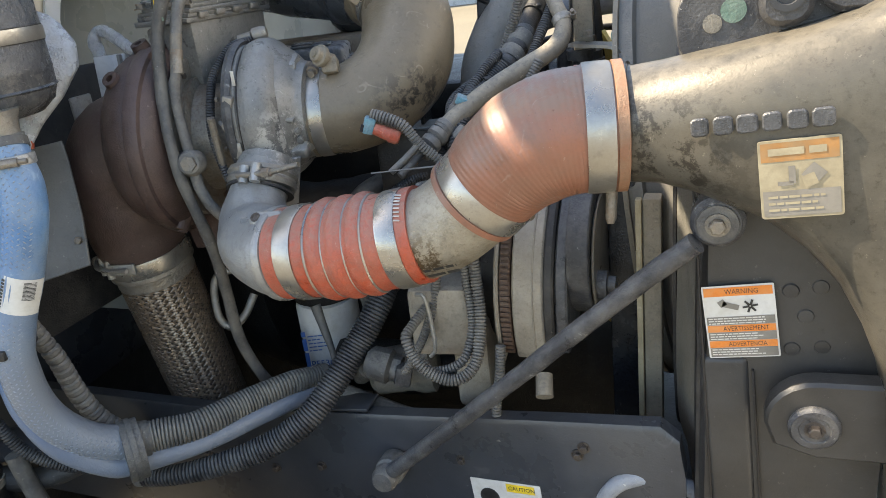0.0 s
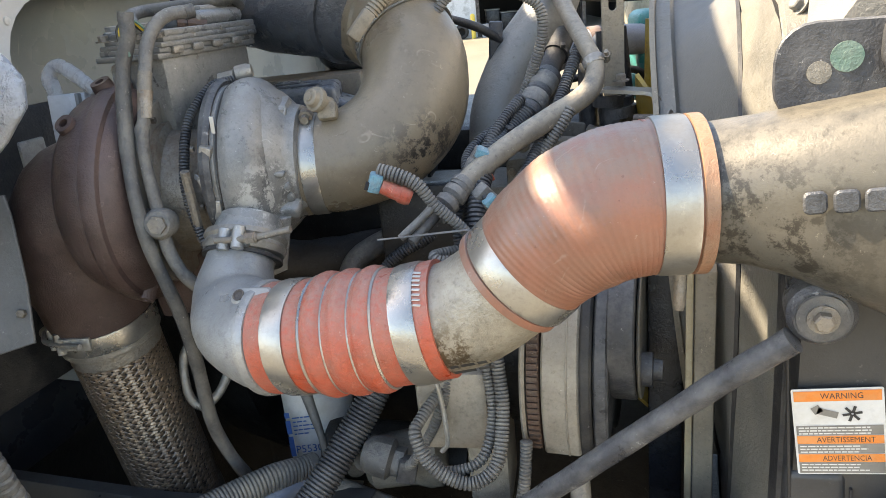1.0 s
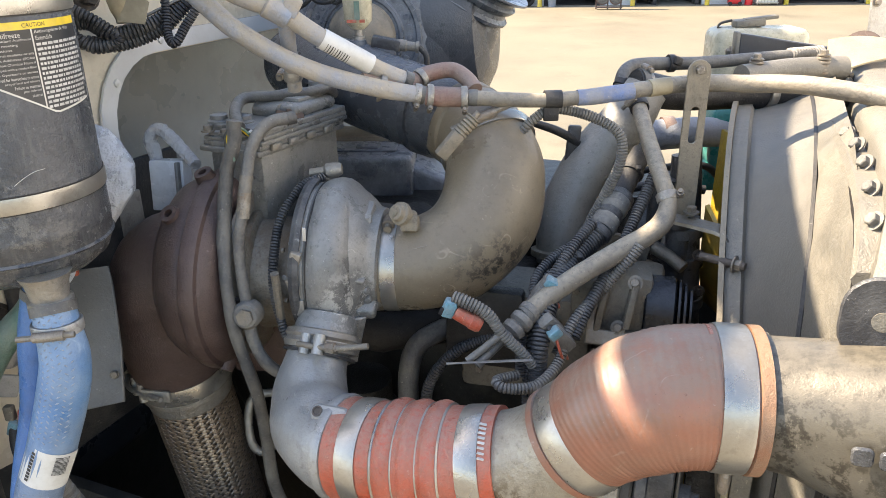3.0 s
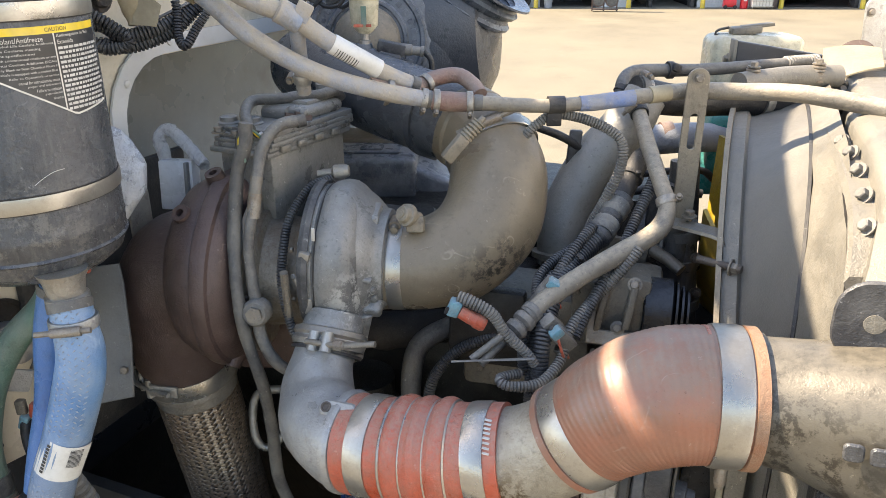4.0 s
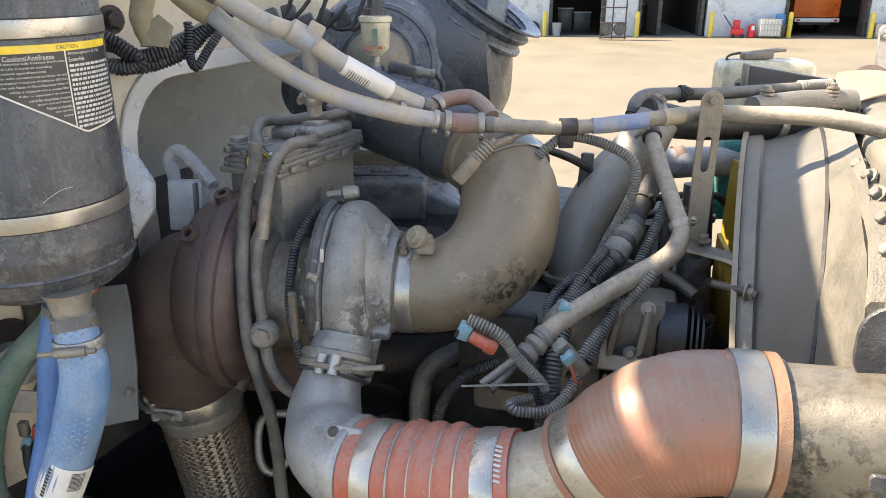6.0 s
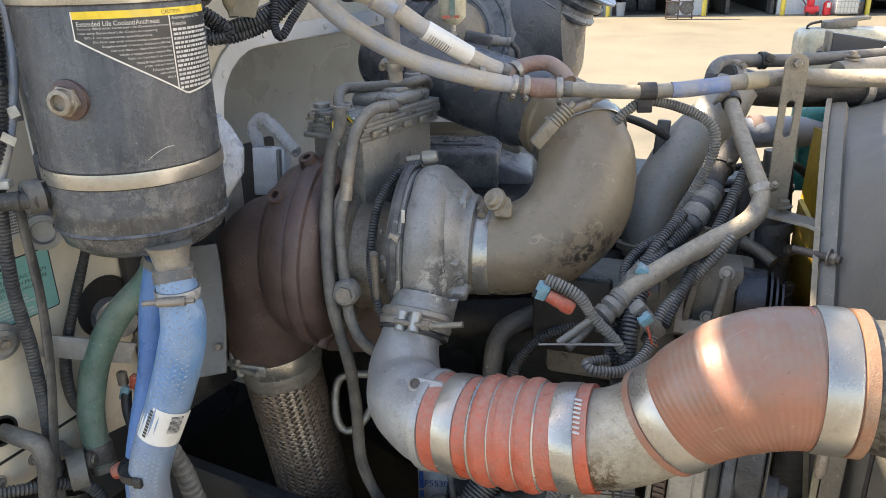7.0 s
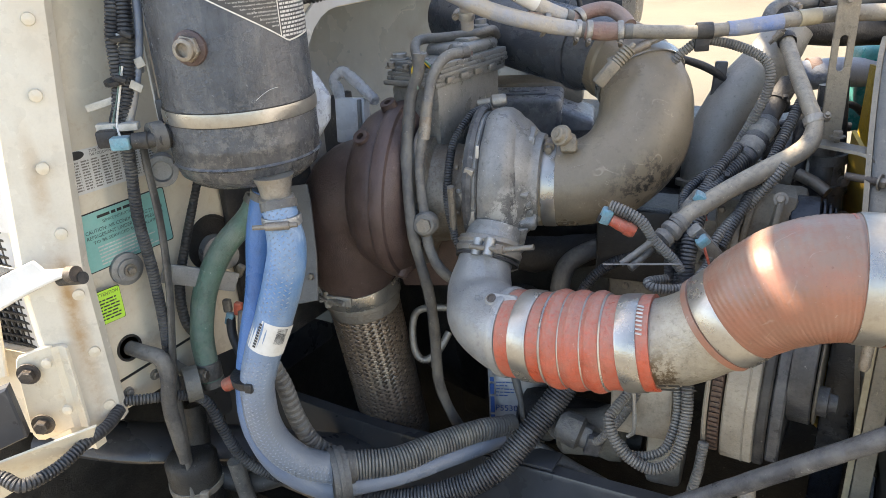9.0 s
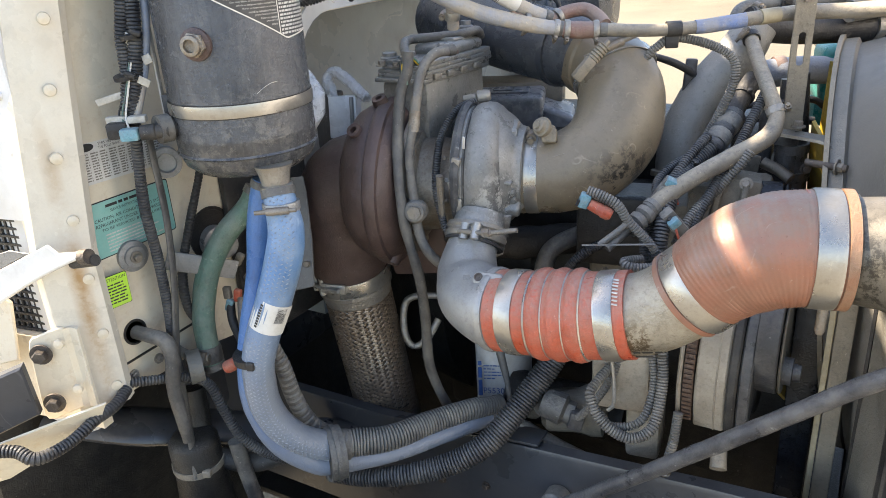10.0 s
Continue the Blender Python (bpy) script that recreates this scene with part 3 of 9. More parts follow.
    c = fpt((u0 + u1) / 2, (o0 + o1) / 2, (z0 + z1) / 2)
    return box(c, (u1 - u0, abs(o1 - o0), z1 - z0), FROT, bevel)


shop = thing("workshop_building", fpt(2, -6), "long pale blue workshop with open dark service bays", "building", kind="structure")
for u0, u1 in ((-16, -2.8), (-1.06, 0.1), (2.25, 4.75), (7.25, 8.1), (10.5, 24)):
    part("wall", far_box(u0, u1, -0.35, 0.0, 0, 5.0), M["facade"], shop)
for u0, u1 in ((-2.8, -1.06), (0.1, 2.25), (4.75, 7.25), (8.1, 10.5)):
    part("lintel", far_box(u0, u1, -0.35, 0.0, 3.9, 5.0), M["facade"], shop)
for u in (-2.8, -1.06, 0.1, 0.75, 2.1, 4.75, 7.25, 8.1):
    part("door_jamb", far_box(u - 0.06, u + 0.06, -0.5, 0.03, 0, 3.9), M["plastic"], shop)
# bay walls and floor near-black: the unlit depth is in their colour
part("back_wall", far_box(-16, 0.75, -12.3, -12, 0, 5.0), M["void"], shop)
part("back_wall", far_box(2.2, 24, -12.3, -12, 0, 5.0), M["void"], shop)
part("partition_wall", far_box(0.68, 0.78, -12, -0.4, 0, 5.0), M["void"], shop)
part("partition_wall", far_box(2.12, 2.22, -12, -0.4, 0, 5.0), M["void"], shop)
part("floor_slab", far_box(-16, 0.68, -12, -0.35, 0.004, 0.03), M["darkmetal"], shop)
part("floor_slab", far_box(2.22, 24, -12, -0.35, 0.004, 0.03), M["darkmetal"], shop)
part("roof", far_box(-16, 24, -12.4, 0.1, 5.0, 5.2), M["facade"], shop)


def bollard(u, out=0.35, h=0.80):
    at = fpt(u, out)
    t = thing("bollard", at, "yellow painted steel bollard in front of a workshop door", "bollard", "bollards before the workshop")
    part("post", lathe(at, (0, 0, 1), [(0, 0.075), (h - 0.06, 0.075), (h - 0.02, 0.055), (h, 0.0)], 16), M["bollard"], t)


for u in (-3.0, 0.0, 2.35, 4.8, 7.3, 8.05):
    bollard(u)
for u in (1.55, 1.78):
    bollard(u, -15.5, 0.9)
far_truck = thing("box_truck", fpt(6.1, -1.6), "orange box truck parked inside a workshop bay", "truck")
part("box_body", far_box(5.35, 6.85, -6, -1.2, 0.55, 3.2, 0.03), M["orangetruck"], far_truck)
part("rear_bumper", far_box(5.38, 6.82, -1.2, -1.05, 0.40, 0.53), M["labelwhite"], far_truck)
part("chassis", far_box(5.6, 6.6, -6, -1.3, 0.3, 0.56), M["plastic"], far_truck)
for u in (5.6, 6.6):
    part("wheel", lathe(fpt(u - 0.1, -2.2, 0.33), FD, [(0, 0.2), (0.01, 0.33), (0.19, 0.33), (0.2, 0.2)], 20), M["tyre"], far_truck)
for u in (5.5, 6.7):
    part("tail_light", far_box(u - 0.05, u + 0.05, -1.06, -1.03, 0.43, 0.5), M["redpaint"], far_truck)
van = thing("white_van", fpt(1.3, -24), "white van far behind the open passage", "van")
part("van_body", far_box(-0.6, 3.6, -26, -24, 0.35, 2.1, 0.2), M["facade"], van)
part("wheel", lathe(fpt(0.2, -24, 0.33), FN, [(0, 0.2), (0.01, 0.33), (0.15, 0.33), (0.16, 0.2)], 20), M["tyre"], van)
part("wheel", lathe(fpt(2.8, -24, 0.33), FN, [(0, 0.2), (0.01, 0.33), (0.15, 0.33), (0.16, 0.2)], 20), M["tyre"], van)
jack = thing("floor_jack", fpt(3.15, 0.5), "red workshop jack standing against the wall", "jack")
part("jack_frame", far_box(2.98, 3.35, 0.3, 0.6, 0.05, 0.28, 0.03), M["redpaint"], jack)
part("jack_arm", far_box(3.02, 3.22, 0.35, 0.55, 0.26, 0.55, 0.04), M["redpaint"], jack)
part("handle", sweep([fpt(3.0, 0.45, 0.3), fpt(2.7, 0.4, 0.7)], 0.02, 8, 0.1), M["plastic"], jack)
for u in (3.0, 3.3):
    part("wheel", lathe(fpt(u, 0.62, 0.06), FN, [(0, 0.06), (0.04, 0.06)], 12), M["tyre"], jack)
drum = thing("red_drum", fpt(3.6, 0.5), "small red drum with a white label", "drum")
part("drum_body", lathe(fpt(3.6, 0.5), (0, 0, 1), [(0, 0.1), (0.02, 0.12), (0.36, 0.12), (0.38, 0.1), (0.42, 0.04), (0.44, 0.0)], 18), M["redpaint"], drum)
part("label", far_box(3.55, 3.65, 0.62, 0.63, 0.24, 0.38, 0), M["labelwhite"], drum)
crate = thing("liquid_tote", fpt(4.1, 0.5), "white plastic liquid tote in a wire cage", "tote")
part("tank", far_box(3.80, 4.42, 0.2, 0.75, 0.06, 0.58, 0.03), M["labelwhite"], crate)
for k in range(7):
    part("cage_bar", far_box(3.80 + k * 0.1, 3.815 + k * 0.1, 0.75, 0.765, 0.03, 0.6, 0), M["galv"], crate)
for k in range(4):
    part("cage_bar", far_box(3.78, 4.44, 0.765, 0.78, 0.08 + k * 0.165, 0.10 + k * 0.165, 0), M["galv"], crate)
blue = thing("blue_barrel", fpt(4.5, 0.3), "blue plastic barrel on a brown stand", "barrel")
part("barrel_body", lathe(fpt(4.52, 0.25, 0.4), (0, 0, 1), [(0, 0.13), (0.03, 0.15), (0.3, 0.15), (0.33, 0.12)], 18), M["blueplastic"], blue)
part("stand", far_box(4.38, 4.66, 0.1, 0.4, 0, 0.4, 0.02), M["rust"], blue)
for k, u in enumerate((7.55, 7.85)):
    b_ = thing("steel_barrel", fpt(u, 0.3), "grey steel barrel beside a yellow bollard", "barrel")
    part("barrel_body", lathe(fpt(u, 0.3), (0, 0, 1), [(0, 0.15), (0.02, 0.16), (0.2, 0.155), (0.21, 0.165), (0.22, 0.155), (0.44, 0.16), (0.46, 0.14)], 20), M["galv"], b_)
bin_ = thing("blue_bin", fpt(-2.55, 0.35), "pale blue plastic bin beside a bollard", "bin")
part("bin_body", lathe(fpt(-2.6, 0.3), (0, 0, 1), [(0, 0.12), (0.4, 0.16), (0.42, 0.17), (0.43, 0.1)], 18), M["greyhose"], bin_)
tyre = thing("tyre", fpt(-3.4, 0.25), "black tyre leaning against the wall", "tyre")
part("tread", lathe(fpt(-3.4, 0.15, 0.24), FN, [(0, 0.13), (0, 0.2), (0.03, 0.24), (0.14, 0.24), (0.17, 0.2), (0.17, 0.13), (0, 0.13)], 24), M["tyre"], tyre)
trolley = thing("hose_reel_trolley", fpt(-0.9, 1.8), "rusty brown trolley with hose reels in the yard", "trolley")
for u in (-1.3, -0.95, -0.55):
    part("post", far_box(u - 0.02, u + 0.02, 1.75, 1.79, 0.02, 1.7, 0), M["rust"], trolley)
for z in (0.06, 0.5, 0.95, 1.4):
    part("shelf", far_box(-1.32, -0.52, 1.6, 1.9, z, z + 0.03, 0), M["rust"], trolley)
for u, r in ((-1.12, 0.2), (-0.72, 0.2)):
    part("reel", lathe(fpt(u, 1.82, 0.34), FN, [(0, r * 0.6), (0, r), (0.06, r), (0.06, r * 0.6), (0, r * 0.6)], 22), M["rust"], trolley)
    part("hose_coil", lathe(fpt(u, 1.80, 0.34), FN, [(0, 0.05), (0, r * 0.8), (0.1, r * 0.8), (0.1, 0.05)], 22), M["dustrubber"], trolley)
for k, (u0, u1, z0, z1) in enumerate(((-2.45, -1.95, 0.0, 0.75), (-1.9, -1.3, 0.0, 0.62), (0.25, 0.55, 0.0, 0.9))):
    s_ = thing("tool_cabinet", fpt((u0 + u1) / 2, -2.6), "dark tool cabinet inside an unlit bay", "cabinet", "cabinets in the bay")
    part("cabinet_body", far_box(u0, u1, -2.9, -2.3, z0, z1, 0.02), M["plastic"], s_)
    part("worktop", far_box(u0 - 0.03, u1 + 0.03, -2.95, -2.25, z1, z1 + 0.04, 0.01), M["galv"], s_)


# ---- truck: firewall, cowl and cab ----
def firewall():
    """Cream cab wall with an arched recess over the engine, thickness towards the cab."""
    t = thing("cab_firewall", (-1.19, 1.2, 1.5), "dusty cream painted cab wall behind the engine", "cab wall", kind="structure")
    x = -1.168
    bm = bmesh.new()
    arch = [(1.165 + 0.11 * (1 - math.cos(radians(a))), 1.625 + 0.11 * math.sin(radians(a))) for a in range(0, 91, 15)]
    out = [(0.604, 1.178), (0.80, 1.178), (0.92, 1.16), (1.165, 1.16)] + arch + [(2.05, 1.745), (2.62, 1.70), (2.62, 1.16), (2.85, 1.16), (2.85, 2.02), (0.604, 2.02)]
    vs = [bm.verts.new((x, a, b)) for a, b in out]
    f = bm.faces.new(vs)
    r = bmesh.ops.extrude_face_region(bm, geom=[f])
    bmesh.ops.translate(bm, vec=(-0.03, 0, 0), verts=[v for v in r["geom"] if isinstance(v, bmesh.types.BMVert)])
    bmesh.ops.triangulate(bm, faces=[q for q in bm.faces if len(q.verts) > 4])
    part("wall_panel", bm, M["cream"], t, smooth=False)
    path = [(x + 0.004, 1.152, 1.52)] + [(x + 0.004, 1.150 + 0.125 * (1 - math.cos(radians(a))), 1.625 + 0.125 * math.sin(radians(a))) for a in range(0, 91, 15)] + [(x + 0.004, 2.05, 1.76), (x + 0.004, 2.6, 1.715)]
    sec = []
    for i, p in enumerate(path):
        a, b = Vector(path[max(0, i - 1)]), Vector(path[min(len(path) - 1, i + 1)])
        d = (b - a).normalized()
        nrm = Vector((0, -d.z, d.y))
        q = Vector(p)
        sec.append([q - nrm * 0.012, q - nrm * 0.012 + Vector((0.005, 0, 0)), q + nrm * 0.02 + Vector((0.005, 0, 0)), q + nrm * 0.02])
    part("arch_flange", loft(sec), M["white"], t, "white riveted flange round the arch")
    part("arch_foot", box((x + 0.012, 1.148, 1.47), (0.022, 0.05, 0.10), bevel=0.003), M["galv"], t)
    for a, b in ((1.156, 1.555), (1.176, 1.700), (1.29, 1.757), (1.48, 1.757), (1.68, 1.757)):
        part("rivet", lathe((x + 0.009, a, b), (1, 0, 0), [(0, 0.007), (0.003, 0.006), (0.0045, 0.0)], 12), M["white"], t)
    for a, b in ((0.647, 1.205), (0.70, 1.208), (0.742, 1.203)):
        bolt((x, a, b), (1, 0, 0), 0.010, t, M["dullsteel"], True, "rivet")
    part("bottom_seam", box((x + 0.001, 0.70, 1.233), (0.004, 0.19, 0.003), (2, 0, 0), 0), M["soot"], t)
    part("recess_panel", box((-1.42, 1.9, 1.45), (0.02, 1.6, 0.9), bevel=0), M["tunnel"], t, "grey primed recess panel", smooth=False)
    part("recess_side", box((-1.30, 1.172, 1.40), (0.23, 0.015, 0.66), bevel=0), M["tunnel"], t, smooth=False)
    part("recess_top", box((-1.30, 1.9, 1.76), (0.23, 1.5, 0.015), bevel=0), M["tunnel"], t, smooth=False)
    part("hose_port", lathe((x - 0.001, 0.668, 1.277), (1, 0, 0), [(0.0, 0.0225), (0.003, 0.0225), (0.003, 0.019), (0.001, 0.018), (0.001, 0)], 24), M["soot"], t)
    part("service_port", lathe((x - 0.001, 0.865, 1.385), (1, 0, 0), [(0.0, 0.05), (0.004, 0.05), (0.004, 0.044), (0.0015, 0.043), (0.0015, 0)], 30), M["soot"], t)
    part("upper_ledge", box((x + 0.02, 1.5, 1.90), (0.05, 1.8, 0.02), bevel=0.004), M["white"], t)
    # black sheet added over the wall in place of the gap's shade
    part("insulation_mat", box((-1.158, 1.09, 1.350), (0.016, 0.38, 0.44), (0, 0, 0), 0.005), M["rubber"], t, "black sheet standing in for the dark gap at the wall")


firewall()


def cowl():
    """Riveted white side panel of the cab beyond its corner flange, with a black grille."""
    t = thing("cab_cowl_panel", (-1.20, 0.56, 1.5), "white riveted cab side panel with a dirty corner flange", "cab panel", kind="structure")
    sec = []
    for z, k in ((1.185, 0.0), (1.25, 0.0), (1.45, 0.0), (1.65, 0.004), (2.02, 0.012)):
        o = Vector((0, k * 6, z))
        sec.append([Vector(p) + o for p in ((-1.168, 0.628, 0), (-1.149, 0.628, 0), (-1.140, 0.612, 0), (-1.147, 0.585, 0), (-1.172, 0.545, 0), (-1.19, 0.545, 0), (-1.19, 0.60, 0))])
    part("corner_flange", loft(sec), M["flange"], t, "cream corner flange with brown rust runs")
    d = Vector((-0.60, -0.10, 0)).normalized()
    nrm = Vector((0.10, -0.60, 0)).normalized()
    z0, z1 = 1.14, 2.02
    p0 = Vector((-1.172, 0.575, 0))
    for lo, hi, u0, u1 in ((1.505, z1, 0, 0.9), (z0, 1.30, 0, 0.9), (1.30, 1.505, 0, 0.052), (1.30, 1.505, 0.30, 0.9)):
        c = p0 + d * (u0 + u1) / 2 + Vector((0, 0, (lo + hi) / 2)) - nrm * 0.01
        part("side_panel", box(c, (u1 - u0, 0.02, hi - lo), (0, 0, math.degrees(math.atan2(-d.y, -d.x))), 0), M["white"] if lo > 1.4 else M["cream"], t, smooth=False)
    g = p0 + d * 0.176 + Vector((0, 0, 1.40)) - nrm * 0.03
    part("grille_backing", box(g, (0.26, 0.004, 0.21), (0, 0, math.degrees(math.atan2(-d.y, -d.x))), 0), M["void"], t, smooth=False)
    for k in range(18):
        q = p0 + d * (0.058 + k * 0.0135) + Vector((0, 0, 1.40)) - nrm * 0.018
        part("grille_bar", box(q, (0.004, 0.004, 0.206), (0, 0, math.degrees(math.atan2(-d.y, -d.x))), 0), M["mesh"], t, smooth=False)
    for k in range(15):
        q = p0 + d * 0.176 + Vector((0, 0, 1.304 + k * 0.0138)) - nrm * 0.0165
        part("grille_bar", box(q, (0.25, 0.004, 0.004), (0, 0, math.degrees(math.atan2(-d.y, -d.x))), 0), M["mesh"], t, smooth=False)
    part("grille_post", plate([(-0.10, -0.075), (-0.012, -0.046), (0.012, 0.060), (0.0, 0.068), (-0.10, 0.03)], 0.006, frame_m((-1.266, 0.534, 1.318), -d, (0, 0, 1)), 0.002), M["cream"], t)
    part("drain_hole", lathe(p0 + d * 0.040 + Vector((0, 0, 1.358)) + nrm * 0.0005, nrm, [(0, 0.0075), (0.0012, 0.0075), (0.0012, 0.0055), (0.0002, 0.0050), (0.0002, 0)], 18), M["zincrust"], t)
    for k in range(8):
        z = 1.22 + k * 0.095
        part("rivet", lathe((-1.1445, 0.598 + max(0, z - 1.6) * 0.18, z), (0.85, -0.5, 0), [(0, 0.009), (0.004, 0.008), (0.006, 0.0)], 14), M["cream"], t)
    for k in range(6):
        z = 1.53 + k * 0.082
        part("rivet", lathe(p0 + d * (0.028 - k * 0.002) + Vector((0, 0, z)), nrm, [(0, 0.0075), (0.004, 0.0065), (0.0055, 0.0)], 14), M["white"], t)
    return t


cowl()
# added pan and walls that keep light from the ground out of the bay
belly = thing("splash_shield", (-1.0, 1.65, 0.55), "black pan added under the engine to stop ground bounce", "splash shield", kind="structure")
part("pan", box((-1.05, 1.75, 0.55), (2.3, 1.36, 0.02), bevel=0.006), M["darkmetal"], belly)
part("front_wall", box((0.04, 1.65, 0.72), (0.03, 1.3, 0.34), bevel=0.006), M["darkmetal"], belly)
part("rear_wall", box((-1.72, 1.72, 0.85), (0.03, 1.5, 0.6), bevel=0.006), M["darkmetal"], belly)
# plain cab, out of view, added to cast its shadow on the engine
cab = thing("truck_cab", (-2.2, 1.72, 1.0), "unseen white truck cab that shades the engine bay", "truck cab", kind="structure")
part("cab_floor", box((-2.75, 1.72, 1.02), (1.5, 2.0, 0.1), bevel=0.02), M["white"], cab)
part("cab_back", box((-3.5, 1.72, 2.4), (0.08, 2.3, 2.8), bevel=0.02), M["white"], cab)
part("cab_body", box((-2.75, 1.72, 2.1), (1.1, 2.3, 2.1), bevel=0.08), M["white"], cab)
part("windshield_frame", box((-1.72, 1.72, 2.05), (1.0, 2.2, 0.12), (0, -6, 0), 0.03), M["white"], cab)
part("door", box((-1.75, 0.60, 1.75), (1.05, 0.05, 1.3), bevel=0.02), M["white"], cab)
part("door", box((-1.75, 2.85, 1.75), (1.05, 0.05, 1.3), bevel=0.02), M["white"], cab)
part("windshield", box((-1.75, 1.72, 2.45), (0.03, 2.1, 0.9), (0, -28, 0), 0.005), M["plastic"], cab)
part("cab_roof", box((-2.1, 1.72, 2.76), (0.9, 2.60, 0.1), bevel=0.03), M["white"], cab)
# unseen sheets, slot and outline shaped to throw the sun stripe and shadow edge
part("sun_visor", box((-1.60, 1.73, 2.6355), (0.012, 2.70, 0.471), bevel=0.003), M["white"], cab)
part("roof_lip", plate([(0.38, 2.905), (0.38, 2.985), (0.61, 3.017), (1.11, 3.137), (1.36, 3.182), (1.84, 3.217), (2.4, 3.182), (3.08, 2.985), (3.08, 2.905)], 0.012, frame_m((-1.606, 0, 0), (0, 1, 0), (0, 0, 1)), 0.002), M["white"], cab)
for y in (1.3, 1.95, 2.84):
    part("visor_post", box((-1.60, y, 2.885), (0.03, 0.03, 0.10), bevel=0.005), M["white"], cab)
part("roof_cap", box((-2.15, 1.73, 2.86), (1.05, 2.4, 0.08), bevel=0.03), M["white"], cab)



# hood out of view, white so that it bounces sun onto the cab wall
hood = thing("open_hood", (0.9, 1.67, 0.6), "unseen tilted hood, white to bounce sun into the bay", "hood", kind="structure")
hsec = []
for x_, z_, w_, d_ in ((0.60, 0.55, 1.10, 0.10), (0.66, 1.0, 1.22, 0.16), (0.78, 1.6, 1.26, 0.20), (0.98, 2.2, 1.22, 0.20), (1.25, 2.75, 1.05, 0.16)):
    hsec.append([Vector((x_ + 0.30 * abs(v) ** 3 * 0 - 0.28 * abs(v) ** 4, 1.67 + v * w_, z_)) for v in (-1, -0.85, -0.6, -0.3, 0, 0.3, 0.6, 0.85, 1)] + [Vector((x_ + d_ - 0.28 * abs(v) ** 4, 1.67 + v * (w_ + 0.03), z_)) for v in (1, 0.85, 0.6, 0.3, 0, -0.3, -0.6, -0.85, -1)])
part("shell", loft(hsec), M["white"], hood)


# ---- truck: frame rail and cross members ----
RAIL = [(-1.9, 1.025, 0.946), (-0.95, 1.02, 0.952), (-0.59, 1.02, 0.980), (-0.28, 0.985, 1.031), (-0.108, 0.953, 1.066), (-0.082, 0.948, 1.048), (-0.074, 0.947, 1.000)]
rail = thing("frame_rail", (-0.6, 1.02, 0.72), "dusty black steel frame rail under the engine", "frame rail", kind="structure")
prof = [(0.0, -0.27), (0.0, -0.008), (0.004, 0.0), (0.028, 0.0), (0.028, -0.012), (0.015, -0.012), (0.015, -0.258), (0.095, -0.258), (0.095, -0.27)]
part("rail_channel", loft([[(x, y + a, z + b) for a, b in prof] for x, y, z in RAIL]), M["frame"], rail)
part("splice_plate", box((-0.68, 1.048, 0.980), (0.18, 0.05, 0.006), (0, -4.5, 0), 0.002), M["frame"], rail)
for x, y, z in ((-0.70, 1.02, 0.86), (-0.42, 1.002, 0.93), (-0.225, 0.974, 0.99), (-0.215, 0.973, 1.005), (-0.80, 1.02, 0.84), (-0.95, 1.02, 0.85)):
    bolt((x, y, z), (0, -1, 0), 0.010, rail, M["boltblack"])
rail2 = thing("frame_rail", (-0.6, 2.2, 0.85), "dusty black steel frame rail under the engine", "frame rail", kind="structure")
part("rail_channel", loft([[(x, 2.18 - a, 0.98 + b) for a, b in prof] for x in (-1.9, -0.1)]), M["frame"], rail2)
cross = thing("frame_crossmember", (-0.95, 1.5, 0.85), "dark steel cross member between the frame rails", "cross member", kind="structure")
part("cross_beam", box((-1.5, 1.5, 0.95), (0.2, 1.2, 0.2), bevel=0.02), M["frame"], cross)
part("cross_beam", box((-0.0, 1.55, 0.85), (0.12, 1.3, 0.12), bevel=0.02), M["frame"], cross)


# ---- engine ----
def engine():
    t = thing("diesel_engine", (-0.55, 1.6, 0.8), "dusty dark diesel engine block in shade", "engine")
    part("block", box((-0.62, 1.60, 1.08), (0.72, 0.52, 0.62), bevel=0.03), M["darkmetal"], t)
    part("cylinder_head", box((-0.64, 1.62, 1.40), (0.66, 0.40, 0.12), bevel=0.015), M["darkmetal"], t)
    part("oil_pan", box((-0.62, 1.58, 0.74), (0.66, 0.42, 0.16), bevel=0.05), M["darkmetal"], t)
    part("gear_case", box((-0.33, 1.50, 1.20), (0.10, 0.44, 0.44), bevel=0.02), M["greycast"], t, "dusty grey gear case")
    part("side_cover", box((-0.47, 1.27, 1.33), (0.20, 0.12, 0.17), (0, 0, 8), 0.012), M["greycast"], t)
    part("bracket_block", box((-0.335, 1.27, 1.40), (0.13, 0.10, 0.11), (0, 0, 6), 0.012), M["greycast"], t)
    part("cover_foot", plate(rounded(0.07, 0.03, 0.012), 0.012, frame_m((-0.30, 1.205, 1.372), (1, 0.1, 0), (0, 0.5, 0.86))), M["greycast"], t)
    bolt((-0.305, 1.196, 1.380), (0, -0.5, 0.86), 0.013, t, M["bolt"])
    for dx, dz in ((-0.06, 0.05), (0.06, 0.05), (-0.06, -0.05), (0.06, -0.05)):
        bolt((-0.47 + dx, 1.207, 1.33 + dz), (0, -1, 0), 0.010, t)
    for dx, dz in ((-0.05, 0.035), (0.045, 0.04), (0.05, -0.04)):
        bolt((-0.335 + dx, 1.219, 1.40 + dz), (0, -1, 0), 0.009, t)
    part("front_casting", box((-0.325, 1.235, 1.425), (0.075, 0.06, 0.10), (0, 8, 12), 0.010), M["greycast"], t, "dusty bracket casting")
    part("casting_web", box((-0.345, 1.198, 1.43), (0.010, 0.03, 0.085), (0, 8, 12), 0.003), M["greycast"], t)
